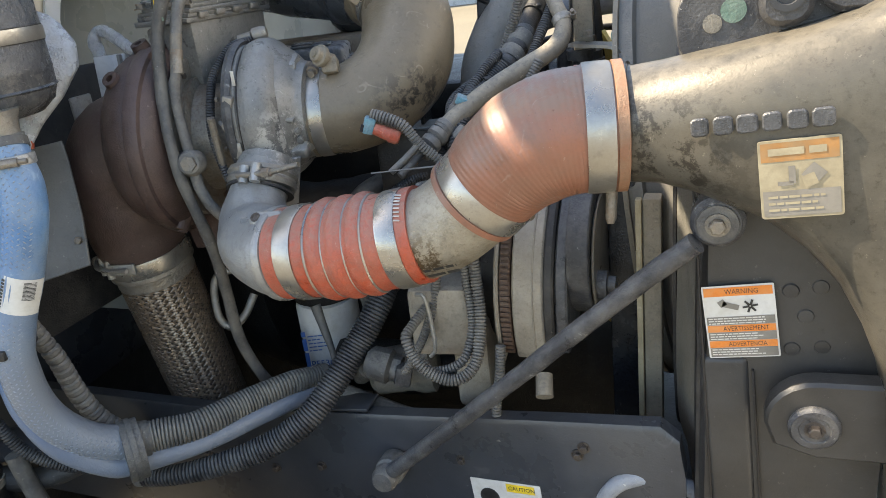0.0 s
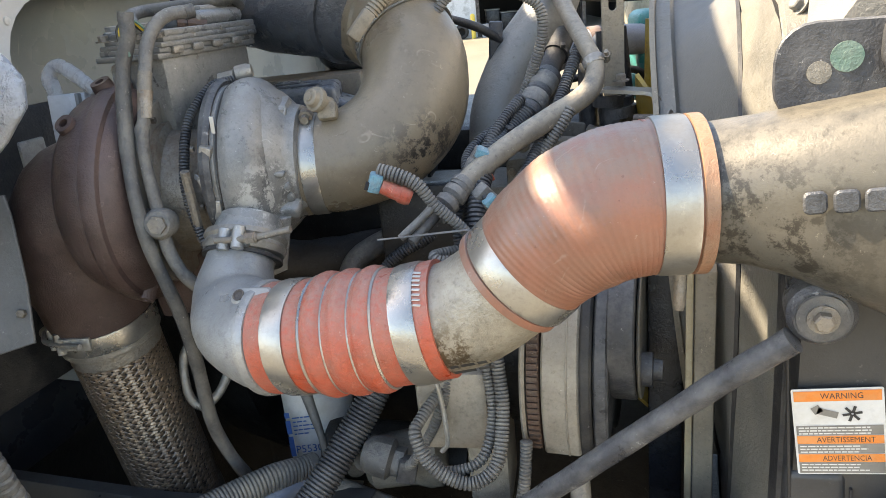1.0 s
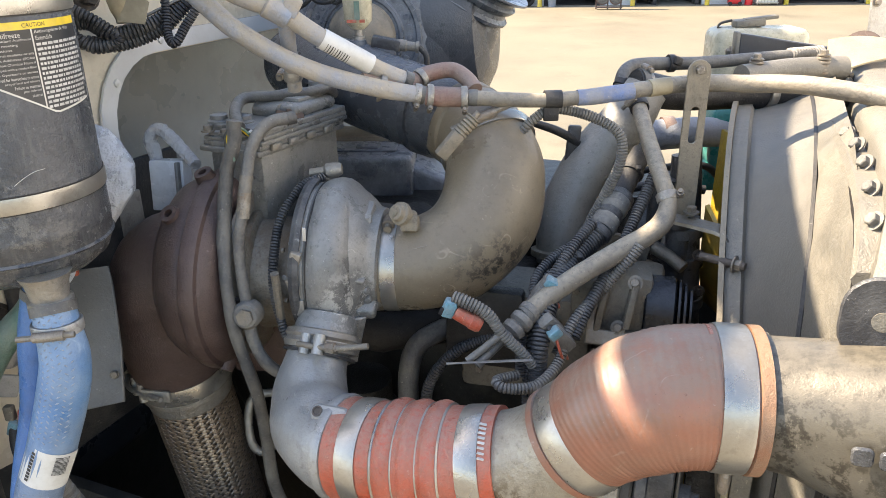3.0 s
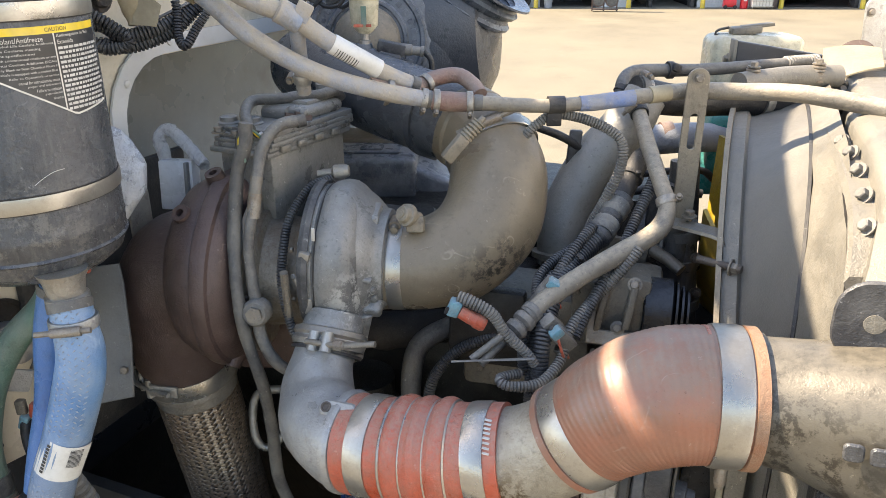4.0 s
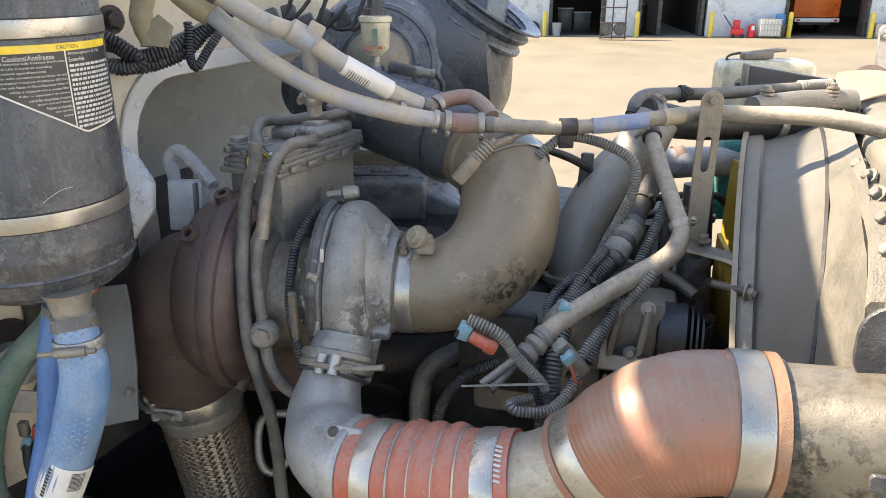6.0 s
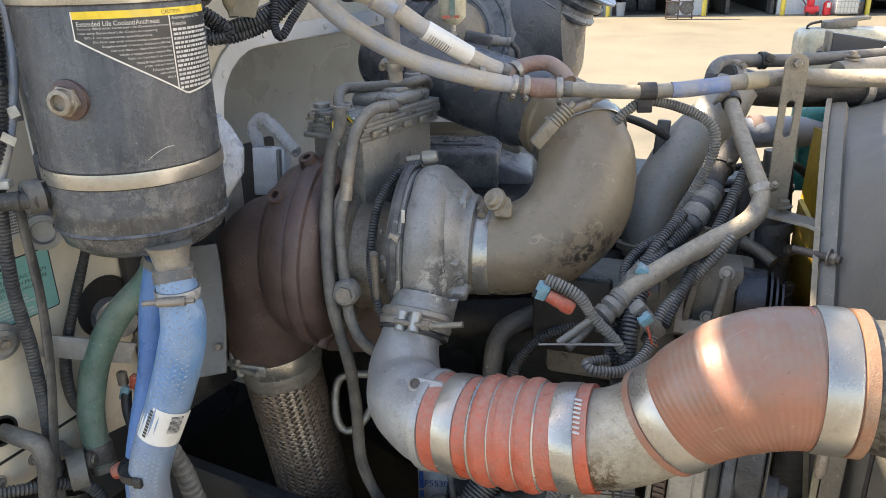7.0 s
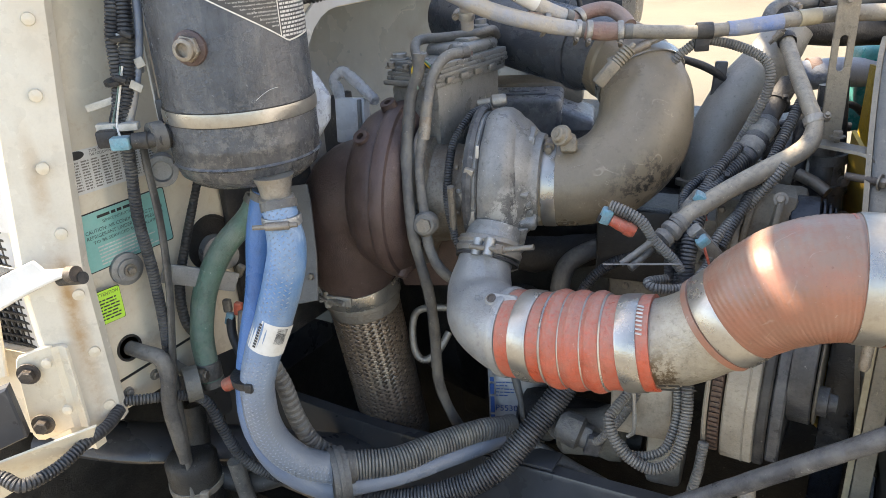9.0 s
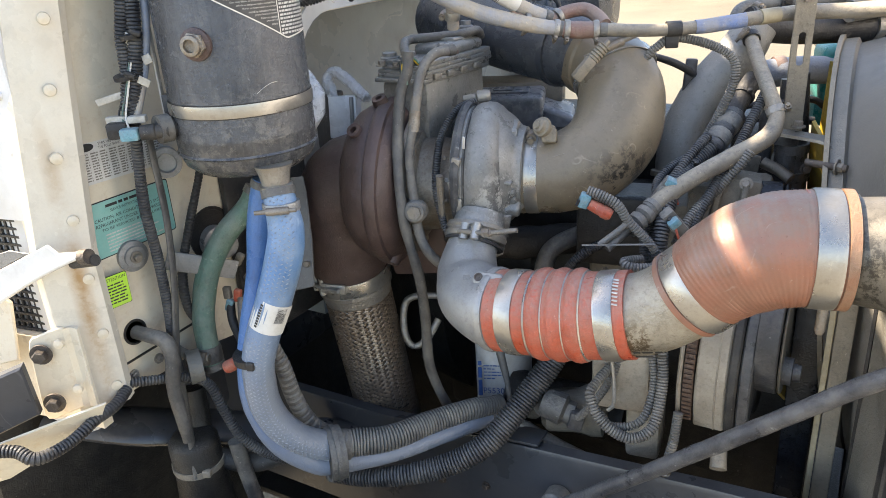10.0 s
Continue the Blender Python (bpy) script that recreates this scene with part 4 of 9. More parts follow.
    part("casting_web", box((-0.305, 1.200, 1.435), (0.010, 0.03, 0.07), (0, 8, 12), 0.003), M["greycast"], t)
    part("wire_bracket", plate([(-0.03, -0.012), (0.03, -0.012), (0.03, 0.010), (-0.018, 0.010), (-0.018, 0.045), (-0.03, 0.045)], 0.004, frame_m((-0.332, 1.185, 1.385), (0.99, 0.1, 0), (0, 0.35, 0.94))), M["dullsteel"], t)
    for q in ((-0.357, 1.19, 1.432), (-0.318, 1.19, 1.40), (-0.300, 1.195, 1.47), (-0.365, 1.20, 1.475)):
        bolt(q, (0, -0.9, 0.4), 0.011, t)
    part("side_plate", box((-0.52, 1.20, 1.36), (0.12, 0.03, 0.13), (0, 0, 8), 0.008), M["darkmetal"], t)
    for k in range(5):
        part("cooling_fin", box((-0.62 + k * 0.022, 1.30, 1.40), (0.006, 0.06, 0.08), (0, 0, 8), 0.002), M["darkmetal"], t)
    # near-black in place of rust: shade of the recess put into the colour
    part("exhaust_manifold", sweep([(-0.92, 1.25, 1.28), (-0.85, 1.20, 1.30), (-0.72, 1.24, 1.29), (-0.60, 1.30, 1.30)], [0.036, 0.040, 0.034, 0.030], 18, 0.012, rough=0.006), M["soot"], t, "exhaust manifold darkened to sink into its shaded recess")
    part("manifold_flange", box((-0.815, 1.14, 1.315), (0.12, 0.03, 0.09), (0, 10, 10), 0.008), M["rust"], t)
    part("manifold_casting", box((-0.882, 1.125, 1.295), (0.135, 0.022, 0.100), (0, -9.5, 4), 0.008), M["rust"], t, "rust-brown cast manifold face")
    # dark bodies added to fill the lower bay, which is only shade there
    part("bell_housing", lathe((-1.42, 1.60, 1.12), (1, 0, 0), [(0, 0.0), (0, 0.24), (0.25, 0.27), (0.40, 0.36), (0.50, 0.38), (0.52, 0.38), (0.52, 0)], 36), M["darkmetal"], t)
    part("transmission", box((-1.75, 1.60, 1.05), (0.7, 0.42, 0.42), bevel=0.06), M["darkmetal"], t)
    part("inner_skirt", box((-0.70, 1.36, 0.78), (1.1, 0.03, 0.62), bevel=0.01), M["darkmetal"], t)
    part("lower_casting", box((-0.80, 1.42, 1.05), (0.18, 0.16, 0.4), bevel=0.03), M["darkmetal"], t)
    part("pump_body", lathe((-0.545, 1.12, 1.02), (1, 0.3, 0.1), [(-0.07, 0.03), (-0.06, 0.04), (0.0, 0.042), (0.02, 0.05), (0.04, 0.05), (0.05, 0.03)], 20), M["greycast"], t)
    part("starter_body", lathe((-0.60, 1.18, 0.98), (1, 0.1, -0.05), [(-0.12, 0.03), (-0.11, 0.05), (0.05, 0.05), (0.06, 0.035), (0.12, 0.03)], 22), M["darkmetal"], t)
    return t


engine()
cover = thing("valve_cover", (-0.85, 1.53, 1.48), "black plastic engine top cover with dust", "engine cover")
part("cover_shell", box((-0.885, 1.495, 1.494), (0.21, 0.135, 0.085), (0, 0, 20), 0.012, 3), M["dustplastic"], cover)
part("cover_panel", plate(rounded(0.12, 0.06, 0.006), 0.005, frame_m((-0.872, 1.495, 1.5365), (0.94, 0.34, 0), (-0.34, 0.94, 0))), M["dustplastic"], cover)
part("panel_boss", plate(rounded(0.045, 0.034, 0.004), 0.004, frame_m((-0.868, 1.492, 1.5415), (0.94, 0.34, 0), (-0.34, 0.94, 0))), M["dustplastic"], cover)
part("cover_wing", box((-0.800, 1.572, 1.470), (0.12, 0.15, 0.07), (0, 22, 20), 0.014, 3), M["dustplastic"], cover)
part("cover_step", box((-0.80, 1.44, 1.43), (0.10, 0.08, 0.05), (0, 0, 18), 0.012), M["plastic"], cover)
part("back_ledge", box((-0.90, 1.61, 1.52), (0.24, 0.10, 0.05), (0, 0, 20), 0.010), M["greycast"], cover)
part("filler_cap", lathe((-0.725, 1.40, 1.425), (0, -0.2, 1), [(0, 0.035), (0.03, 0.035), (0.036, 0.03), (0.037, 0)], 24), M["rubber"], cover)


def turbo():
    t = thing("turbocharger", (-0.84, 1.08, 1.40), "large turbocharger with rusted turbine and grey compressor", "turbocharger")
    ax = Vector((0.96, 0.27, -0.03)).normalized()
    tc = Vector((-0.920, 1.068, 1.452))
    part("turbine_volute", lathe(tc, ax, [(-0.030, 0.0), (-0.030, 0.092), (-0.036, 0.104), (-0.034, 0.116), (-0.022, 0.131), (-0.004, 0.142), (0.012, 0.1465), (0.017, 0.1455), (0.0185, 0.1495), (0.0205, 0.1525), (0.026, 0.1542), (0.036, 0.1542), (0.042, 0.1520), (0.044, 0.1450), (0.054, 0.140), (0.062, 0.129), (0.068, 0.112), (0.070, 0.095), (0.082, 0.076), (0.10, 0.064), (0.10, 0)], 72, 0.014), M["rust"], t, "brown rusted turbine housing")
    near = Vector((0.27, -0.96, 0)).normalized()
    for a, h, r0, r1, n0 in ((82, 0.030, 0.128, 0.164, 0.0140), (54, -0.002, 0.124, 0.148, 0.0135), (-62, 0.042, 0.122, 0.156, 0.0140), (-100, 0.02, 0.13, 0.160, 0.0140)):
        side = (near * math.cos(radians(a)) + Vector((0, 0, 1)) * math.sin(radians(a)) - ax * 0.22 + near * 0.25).normalized()
        foot = tc + ax * h + (near * math.cos(radians(a)) + Vector((0, 0, 1)) * math.sin(radians(a))) * r0
        L = r1 - r0
        part("lug", lathe(foot, side, [(-0.012, n0 * 1.5), (L * 0.3, n0 * 1.12), (L * 0.8, n0), (L, n0 * 0.93), (L, n0 * 0.45), (L - 0.012, n0 * 0.42), (L - 0.012, 0)], 20, 0.04), M["rust"], t)
    part("outlet_elbow", sweep([(-0.940, 1.063, 1.450), (-0.975, 1.060, 1.438), (-1.002, 1.057, 1.400), (-1.012, 1.056, 1.345), (-1.013, 1.062, 1.290), (-1.013, 1.068, 1.240)], [0.090, 0.096, 0.095, 0.089, 0.080, 0.072], 40, 0.010, rough=0.0015), M["rust"], t)
    part("elbow_boss", lathe((-0.990, 1.040, 1.482), (-0.25, -0.2, 1), [(-0.03, 0.024), (0.0, 0.019), (0.03, 0.017), (0.032, 0.015), (0.032, 0.008), (0.02, 0.007), (0.02, 0)], 18, 0.05), M["rust"], t)
    part("turbine_flange", lathe(tc + ax * 0.072, ax, [(0, 0.06), (0, 0.126), (0.002, 0.128), (0.007, 0.128), (0.009, 0.126), (0.009, 0.06)], 64), M["dullsteel"], t, "bright worn edge of the turbine flange")
    part("bearing_housing", lathe(tc + ax * 0.080, ax, [(0, 0.06), (0, 0.098), (0.012, 0.100), (0.016, 0.088), (0.050, 0.082), (0.080, 0.086), (0.090, 0.096), (0.102, 0.096)], 48, 0.02), M["zincrust"], t, "stained bearing housing")
    for a in (70, 35, 0, -35):
        g_ = radians(a)
        bolt(tc + ax * 0.082 + Vector((0.26, -0.93, 0)) * 0.112 * math.cos(g_) + Vector((0, 0, 0.112 * math.sin(g_))), ax, 0.008, t, M["boltblack"], False)
    cc = Vector((-0.751, 1.1046, 1.481))
    part("back_plate", lathe(cc - ax * 0.012, ax, [(0, 0.03), (0, 0.098), (0.006, 0.104), (0.014, 0.104)], 48), M["greycast"], t)
    part("v_band", lathe(cc, ax, [(-0.006, 0.104), (-0.007, 0.113), (0.0, 0.116), (0.007, 0.113), (0.006, 0.104), (-0.006, 0.104)], 56), M["loom"], t)
    part("flange_gap", lathe(cc + ax * 0.0155, ax, [(-0.0012, 0.104), (-0.0012, 0.1100), (0.0012, 0.1103), (0.0012, 0.104)], 64), M["soot"], t, "dark gap at the housing flange")
    part("v_band_bolt", sweep([cc + Vector((0.0, -0.10, -0.075)), cc + Vector((0.01, -0.118, 0.02))], 0.006, 8, 0.01), M["bolt"], t)
    part("compressor_cover", lathe(cc, ax, [(0.003, 0.104), (0.006, 0.1085), (0.011, 0.109), (0.013, 0.1065), (0.017, 0.1085), (0.024, 0.113), (0.034, 0.1165), (0.046, 0.1155), (0.056, 0.110), (0.065, 0.1015), (0.074, 0.0960), (0.082, 0.0890), (0.088, 0.0825), (0.093, 0.0775), (0.103, 0.0750), (0.105, 0.066), (0.105, 0.05), (0.10, 0.04), (0.10, 0.0)], 72, 0.010), M["compressor"], t, "grey cast compressor housing with chalky corrosion")
    near_ = (Vector((0, -1, 0)) - ax * Vector((0, -1, 0)).dot(ax)).normalized()
    up_ = ax.cross(near_)
    up_ = up_ if up_.z > 0 else -up_
    ring_, radii_ = [], []
    for k in range(15):
        f_ = k / 14
        g_ = radians(205 - 262 * f_)
        r_ = 0.027 + 0.013 * f_
        hub_ = 0.1125 + 0.008 * f_ - r_
        ring_.append(cc + ax * (0.029 + 0.014 * f_) + (near_ * math.cos(g_) + up_ * math.sin(g_)) * hub_)
        radii_.append(r_)
    ring_ += [Vector((-0.690, 1.012, 1.408)), Vector((-0.686, 0.998, 1.392))]
    radii_ += [0.0415, 0.042]
    part("volute_scroll", sweep(ring_, radii_, 30, 0.008, rough=0.0012), M["compressor"], t)
    part("outlet_neck", sweep([(-0.688, 1.030, 1.425), (-0.686, 1.010, 1.402), (-0.686, 0.992, 1.388)], [0.040, 0.041, 0.042], 26, 0.01), M["compressor"], t)
    for a, w_ in ((66, 0.008), (4, 0.007)):
        g_ = radians(a)
        q = cc + ax * 0.068 + (near_ * math.cos(g_) + up_ * math.sin(g_)) * 0.084
        part("cast_rib", box(q, (0.050, w_, 0.014), (math.degrees(g_) - 90 + 180, 10, 15), 0.0035), M["compressor"], t)
    rnd = random.Random(17)
    for k in range(16):
        g_ = radians(rnd.uniform(-46, -4))
        rad = near_ * math.cos(g_) + up_ * math.sin(g_)
        q = cc + ax * rnd.uniform(0.050, 0.100) + rad * rnd.uniform(0.074, 0.082)
        part("chalk_lump", lathe(q, rad, [(-0.006, rnd.uniform(0.006, 0.012)), (-0.001, rnd.uniform(0.005, 0.009)), (0.0012, 0.003), (0.0015, 0)], 10, 0.35), M["compressor"], t)
    part("cast_shelf", box(cc + ax * 0.074 + near_ * 0.066 - up_ * 0.046, (0.060, 0.030, 0.022), (34, 2, 15), 0.007, 3), M["compressor"], t, "chalky cast mounting shelf")
    part("top_boss", box(cc + ax * 0.072 + Vector((0.002, -0.018, 0.076)), (0.050, 0.046, 0.018), (16, 2, 15), 0.006), M["compressor"], t)
    for q, rr_ in (((-0.722, 1.008, 1.515), 20), ((-0.724, 1.004, 1.478), -15), ((-0.720, 1.007, 1.447), 5)):
        part("v_band_latch", box(q, (0.016, 0.012, 0.028), (10, rr_, 15), 0.003), M["dullsteel"], t)
    part("scrape_mark", box((-0.707, 1.013, 1.552), (0.005, 0.002, 0.024), (22, 10, 15), 0.0008), M["inkgrey"], t)
    part("volute_foot", plate([(0, 0), (0.05, 0.0), (0.035, -0.075), (0.012, -0.08)], 0.018, frame_m((-0.690, 1.030, 1.425), (0.70, 0.71, 0), (0.1, -0.1, 1))), M["compressor"], t)
    for a in (25, 70, 120, -20, -65):
        q = cc + ax * 0.002 + Vector((0, -math.cos(radians(a)) * 0.098, math.sin(radians(a)) * 0.098))
        bolt(q, ax, 0.006, t, M["bolt"], False)
    for a, b in ((0.02, 30), (0.03, -12), (0.04, 60), (0.015, 5)):
        q = cc + ax * a + Vector((0, -math.cos(radians(b)) * 0.108, math.sin(radians(b)) * 0.108))
        part("chip_mark", lathe(q, (0, -math.cos(radians(b)), math.sin(radians(b))), [(0, 0.004), (0.0012, 0.003), (0.0015, 0)], 8), M["aluminium"], t)
    return t


turbo()


def actuator():
    t = thing("turbo_actuator", (-0.85, 1.18, 1.50), "grey cast actuator box with bolted layered lid", "actuator")
    rz = -5
    c = Vector((-0.857, 1.180, 0))
    r = Matrix.Rotation(radians(rz), 3, "Z")

    def at(dx, dy, z):
        return c + r @ Vector((dx, dy, 0)) + Vector((0, 0, z))
    part("body", box(at(0.018, 0, 1.575), (0.066, 0.185, 0.125), (0, 0, rz), 0.008), M["actuator"], t)
    part("lower_body", box((-0.835, 1.125, 1.45), (0.05, 0.07, 0.14), (0, 0, 24), 0.01), M["zincrust"], t)
    part("body_flange", box(at(-0.004, -0.062, 1.588), (0.10, 0.05, 0.08), (0, 0, rz), 0.008), M["actuator"], t)
    for k, (g, z, h) in enumerate(((0.004, 1.634, 0.0082), (0.0, 1.6415, 0.0078), (0.0025, 1.648, 0.0072), (-0.003, 1.6545, 0.0075), (-0.010, 1.662, 0.009))):
        part("lid_layer", box(at(0.002 * k, 0.003 * k, z), (0.108 + g, 0.204 + g, h), (0, 0, rz), 0.0022), M["actuator"], t)
    part("lid_dome", box(at(0.012, 0.045, 1.676), (0.076, 0.105, 0.022), (0, 0, rz), 0.010, 3), M["actuator"], t)
    part("lid_step", box(at(0.010, 0.052, 1.688), (0.062, 0.08, 0.010), (0, 0, rz), 0.004), M["actuator"], t)
    part("inspection_disc", lathe(at(0.006, 0.045, 1.692), (0, 0, 1), [(0, 0.027), (0.004, 0.027), (0.005, 0.024), (0.0035, 0.021), (0.0035, 0)], 28), M["dullsteel"], t)
    part("raised_boss", sweep([at(-0.03, 0.0, 1.672), at(0.02, -0.005, 1.674)], 0.012, 14, 0.01), M["actuator"], t)
    for dx, dy, s in ((-0.045, -0.092, 1.3), (-0.012, -0.095, 1.0), (0.020, -0.095, 1.0), (0.050, -0.088, 1.0), (0.052, -0.03, 0.9), (0.053, 0.03, 0.9), (0.052, 0.09, 0.9), (-0.05, -0.03, 1.2), (-0.05, 0.04, 1.1)):
        bolt(at(dx, dy, 1.657), (0, 0, 1), 0.0085 * s, t)
    for dx, dy in ((-0.012, -0.055), (-0.048, -0.065)):
        part("round_plug", lathe(at(dx, dy, 1.660), (0, 0, 1), [(0, 0.017), (0.008, 0.017), (0.010, 0.013), (0.016, 0.013), (0.017, 0.011), (0.017, 0)], 20), M["actuator"], t)
    for dy in (-0.07, -0.03, 0.012, 0.055):
        part("side_clip", box(at(0.060, dy, 1.640), (0.006, 0.020, 0.010), (0, 0, rz), 0.002), M["dullsteel"], t)
    part("vent_tube", sweep([(-0.840, 1.075, 1.672), (-0.868, 1.105, 1.686), (-0.897, 1.165, 1.692), (-0.86, 1.187, 1.694), (-0.817, 1.224, 1.696), (-0.805, 1.258, 1.698), (-0.806, 1.275, 1.685)], 0.0085, 14, 0.005), M["dustrubber"], t)
    part("vent_nipple", lathe((-0.842, 1.285, 1.685), (0, 0, 1), [(0, 0.014), (0.018, 0.014), (0.02, 0.010), (0.028, 0.010), (0.029, 0)], 16), M["actuator"], t)
    part("fitting", lathe((-0.822, 1.172, 1.668), (-0.6, -0.5, 0.15), [(-0.02, 0.009), (-0.005, 0.013), (0.006, 0.013), (0.007, 0.009), (0.02, 0.009)], 6), M["copper"], t, "corroded brass fitting")
    part("fastener", box(at(0.035, -0.092, 1.664), (0.004, 0.014, 0.003), (0, 30, 20), 0.001), M["labelwhite"], t)
    part("clear_cap", lathe((-0.752, 1.146, 1.598), (0.9, 0.35, 0.12), [(-0.022, 0.006), (0.0, 0.007), (0.004, 0.011), (0.020, 0.011), (0.026, 0.008), (0.027, 0)], 18), M["dullsteel"], t)
    return t


actuator()


def flex():
    t = thing("exhaust_flex_pipe", (-1.005, 1.09, 0.88), "braided stainless exhaust flex pipe with sooty core", "exhaust pipe")
    a, b = Vector((-1.011, 1.071, 1.232)), Vector((-1.004, 1.128, 0.885))
    ax = (b - a).normalized()
    L = (b - a).length
    part("core", lathe(a, ax, [(0, 0.066), (0.03, 0.066), (L, 0.0665), (L + 0.004, 0.06)], 36), M["soot"], t)
    part("upper_cuff", lathe(a, ax, [(-0.02, 0.070), (0.0, 0.071), (0.018, 0.0705), (0.024, 0.0695), (0.03, 0.0705), (0.036, 0.068), (0.036, 0.064)], 40), M["dullsteel"], t)
    part("lower_cuff", lathe(b, ax, [(-0.02, 0.0685), (0.005, 0.071), (0.03, 0.071), (0.05, 0.066), (0.14, 0.066)], 36), M["zincrust"], t)
    d, u, w = basis(ax)
    n, turns, steps = 26, 1.05, 380
    for sgn in (1, -1):
        for k in range(n):
            verts, faces = [], []
            for i in range(steps + 1):
                f = i / steps
                h = 0.032 + f * (L - 0.04)
                ang = 2 * math.pi * (k / n + sgn * turns * f)
                over = sgn * math.cos(math.pi * f * turns * 2 * n)
                half = 2 * math.pi / n * 0.36
                for e, lift in ((-1.0, -0.0004), (-0.8, 0.0007), (-0.45, 0.0003), (-0.2, 0.0009), (0.2, 0.0003), (0.5, 0.0009), (0.8, 0.0004), (1.0, -0.0004)):
                    aa = ang + half * e
                    verts.append(np.array(a) + d * h + (u * math.cos(aa) + w * math.sin(aa)) * (0.0682 + 0.0009 * over + lift * 0.7))
            for i in range(steps):
                for q in range(7):
                    p = i * 8 + q
                    faces.append((p, p + 1, p + 9, p + 8))
            part("strand", (verts, faces), M["braid"], t)
    c = thing("exhaust_clamp", a, "rusty stainless exhaust clamp with T bolt", "exhaust clamp")
    part("band", band(a - ax * 0.014, ax, 0.0738, 0.030, 0.002, 48), M["steel"], c)
    part("inner_band", band(a + ax * 0.006, ax, 0.0725, 0.010, 0.002, 48), M["dullsteel"], c)
    o = a - ax * 0.012
    for dx, dy in ((-0.066, -0.042), (-0.044, -0.064), (-0.018, -0.077)):
        q = o + Vector((dx, dy, 0))
        part("trunnion", sweep([q + Vector((0, 0, 0.017)), q - Vector((0, 0, 0.016))], 0.0065, 10, 0.01), M["galv"], c)
    part("t_bolt", sweep([o + Vector((-0.078, -0.046, 0.0)), o + Vector((-0.044, -0.076, 0.0)), o + Vector((0.03, -0.088, 0.004))], 0.0042, 8, 0.01), M["galv"], c)
    bolt(o + Vector((-0.078, -0.044, 0.0)), (-0.8, 0.4, 0), 0.010, c)
    part("bridge", box(o + Vector((0.012, -0.078, 0.002)), (0.05, 0.006, 0.020), (0, 0, 12), 0.002), M["galv"], c)


flex()


# ---- charge air pipe ----
def charge_pipe():
    t = thing("charge_air_pipe", (-0.60, 0.90, 1.33), "dusty cast aluminium charge air elbow from the turbocharger", "air pipe")
    part("elbow", sweep([(-0.685, 1.010, 1.405), (-0.685, 0.985, 1.385), (-0.672, 0.942, 1.352), (-0.642, 0.908, 1.337), (-0.594, 0.889, 1.332), (-0.555, 0.887, 1.337)], [0.041, 0.042, 0.050, 0.057, 0.0605, 0.060], 40, 0.008, rough=0.0006), M["aluminium"], t)
    part("bead", lathe((-0.592, 0.889, 1.3325), (0.99, -0.06, 0.1), [(-0.008, 0.060), (-0.006, 0.0645), (0.0, 0.0655), (0.006, 0.064), (0.007, 0.06)], 48), M["aluminium"], t)
    lug = part("boss_pad", plate(rounded(0.052, 0.022, 0.0105), 0.011, frame_m((-0.597, 0.8765, 1.3835), (1, 0, 0.05), (0, 0.78, 0.62)), 0.003), M["aluminium"], t, "flat cast lug with a tapped hole")
    part("tapped_hole", lathe((-0.6125, 0.8695, 1.3912), (0, -0.62, 0.78), [(0, 0.0068), (0.0014, 0.0068), (0.0018, 0.0050), (0.0006, 0.0040), (0.0006, 0)], 18), M["boltblack"], lug)
    part("tag", plate(rounded(0.014, 0.022, 0.003), 0.0006, frame_m((-0.632, 0.858, 1.304), (0.8, -0.45, 0.1), (0.35, -0.5, 0.8))), M["labelwhite"], t, "small peeling white tag")
    t2 = thing("charge_air_pipe", (-0.34, 0.90, 1.38), "oil-stained aluminium charge air pipe with faded stamp", "air pipe")
    part("bend", sweep([(-0.44, 0.896, 1.352), (-0.400, 0.900, 1.357), (-0.368, 0.903, 1.367), (-0.335, 0.905, 1.388), (-0.30, 0.906, 1.42), (-0.285, 0.907, 1.44)], [0.058, 0.058, 0.0575, 0.0575, 0.058, 0.058], 40, 0.008, rough=0.0005), M["stained"], t2)
    fm = frame_m((-0.372, 0.850, 1.336), (0.97, 0.0, 0.25), (-0.15, -0.55, 0.8))
    bars(fm, 2, 0.045, 0.011, 0.005, M["ink"], t2, "stamped_print", 0.1, 0.004, seed=4)
    # red-orange hump hose with bands
    h = thing("hump_hose", (-0.48, 0.89, 1.345), "red-orange silicone hump hose with steel rings", "hose")
    pts = [(-0.585, 0.8885, 1.333), (-0.545, 0.887, 1.338), (-0.486, 0.891, 1.3445), (-0.43, 0.897, 1.352), (-0.388, 0.902, 1.360)]
    c, _, s = spline(pts, [1.0] * 5, 0.002)
    L = s[-1]
    rr = []
    for q in s:
        f = q / L
        r = 0.0625
        if 0.30 < f < 0.70:
            k = (f - 0.30) / 0.40 * 3
            r = 0.0622 + 0.0066 * math.sin(math.pi * (k % 1)) ** 0.7
        rr.append(r)
    part("hose_body", sweep([tuple(p) for p in c[::3]], rr[::3], 48, 0.002, rough=0.0003), M["orange_deep"], h)
    for f, w in ((0.305, 0.0035), (0.433, 0.0035), (0.567, 0.0035), (0.695, 0.0035)):
        i = int(f * (len(c) - 1))
        d = c[min(i + 3, len(c) - 1)] - c[max(i - 3, 0)]
        part("wire_ring", lathe(c[i], d, [(-w / 2, 0.061), (-w / 2, 0.0642), (0, 0.0656), (w / 2, 0.0642), (w / 2, 0.061), (-w / 2, 0.061)], 52), M["steel"], h)
    for f, side in ((0.165, (0.0, 0.5, -1)), (0.86, (0, 0.5, -1))):
        i = int(f * (len(c) - 1))
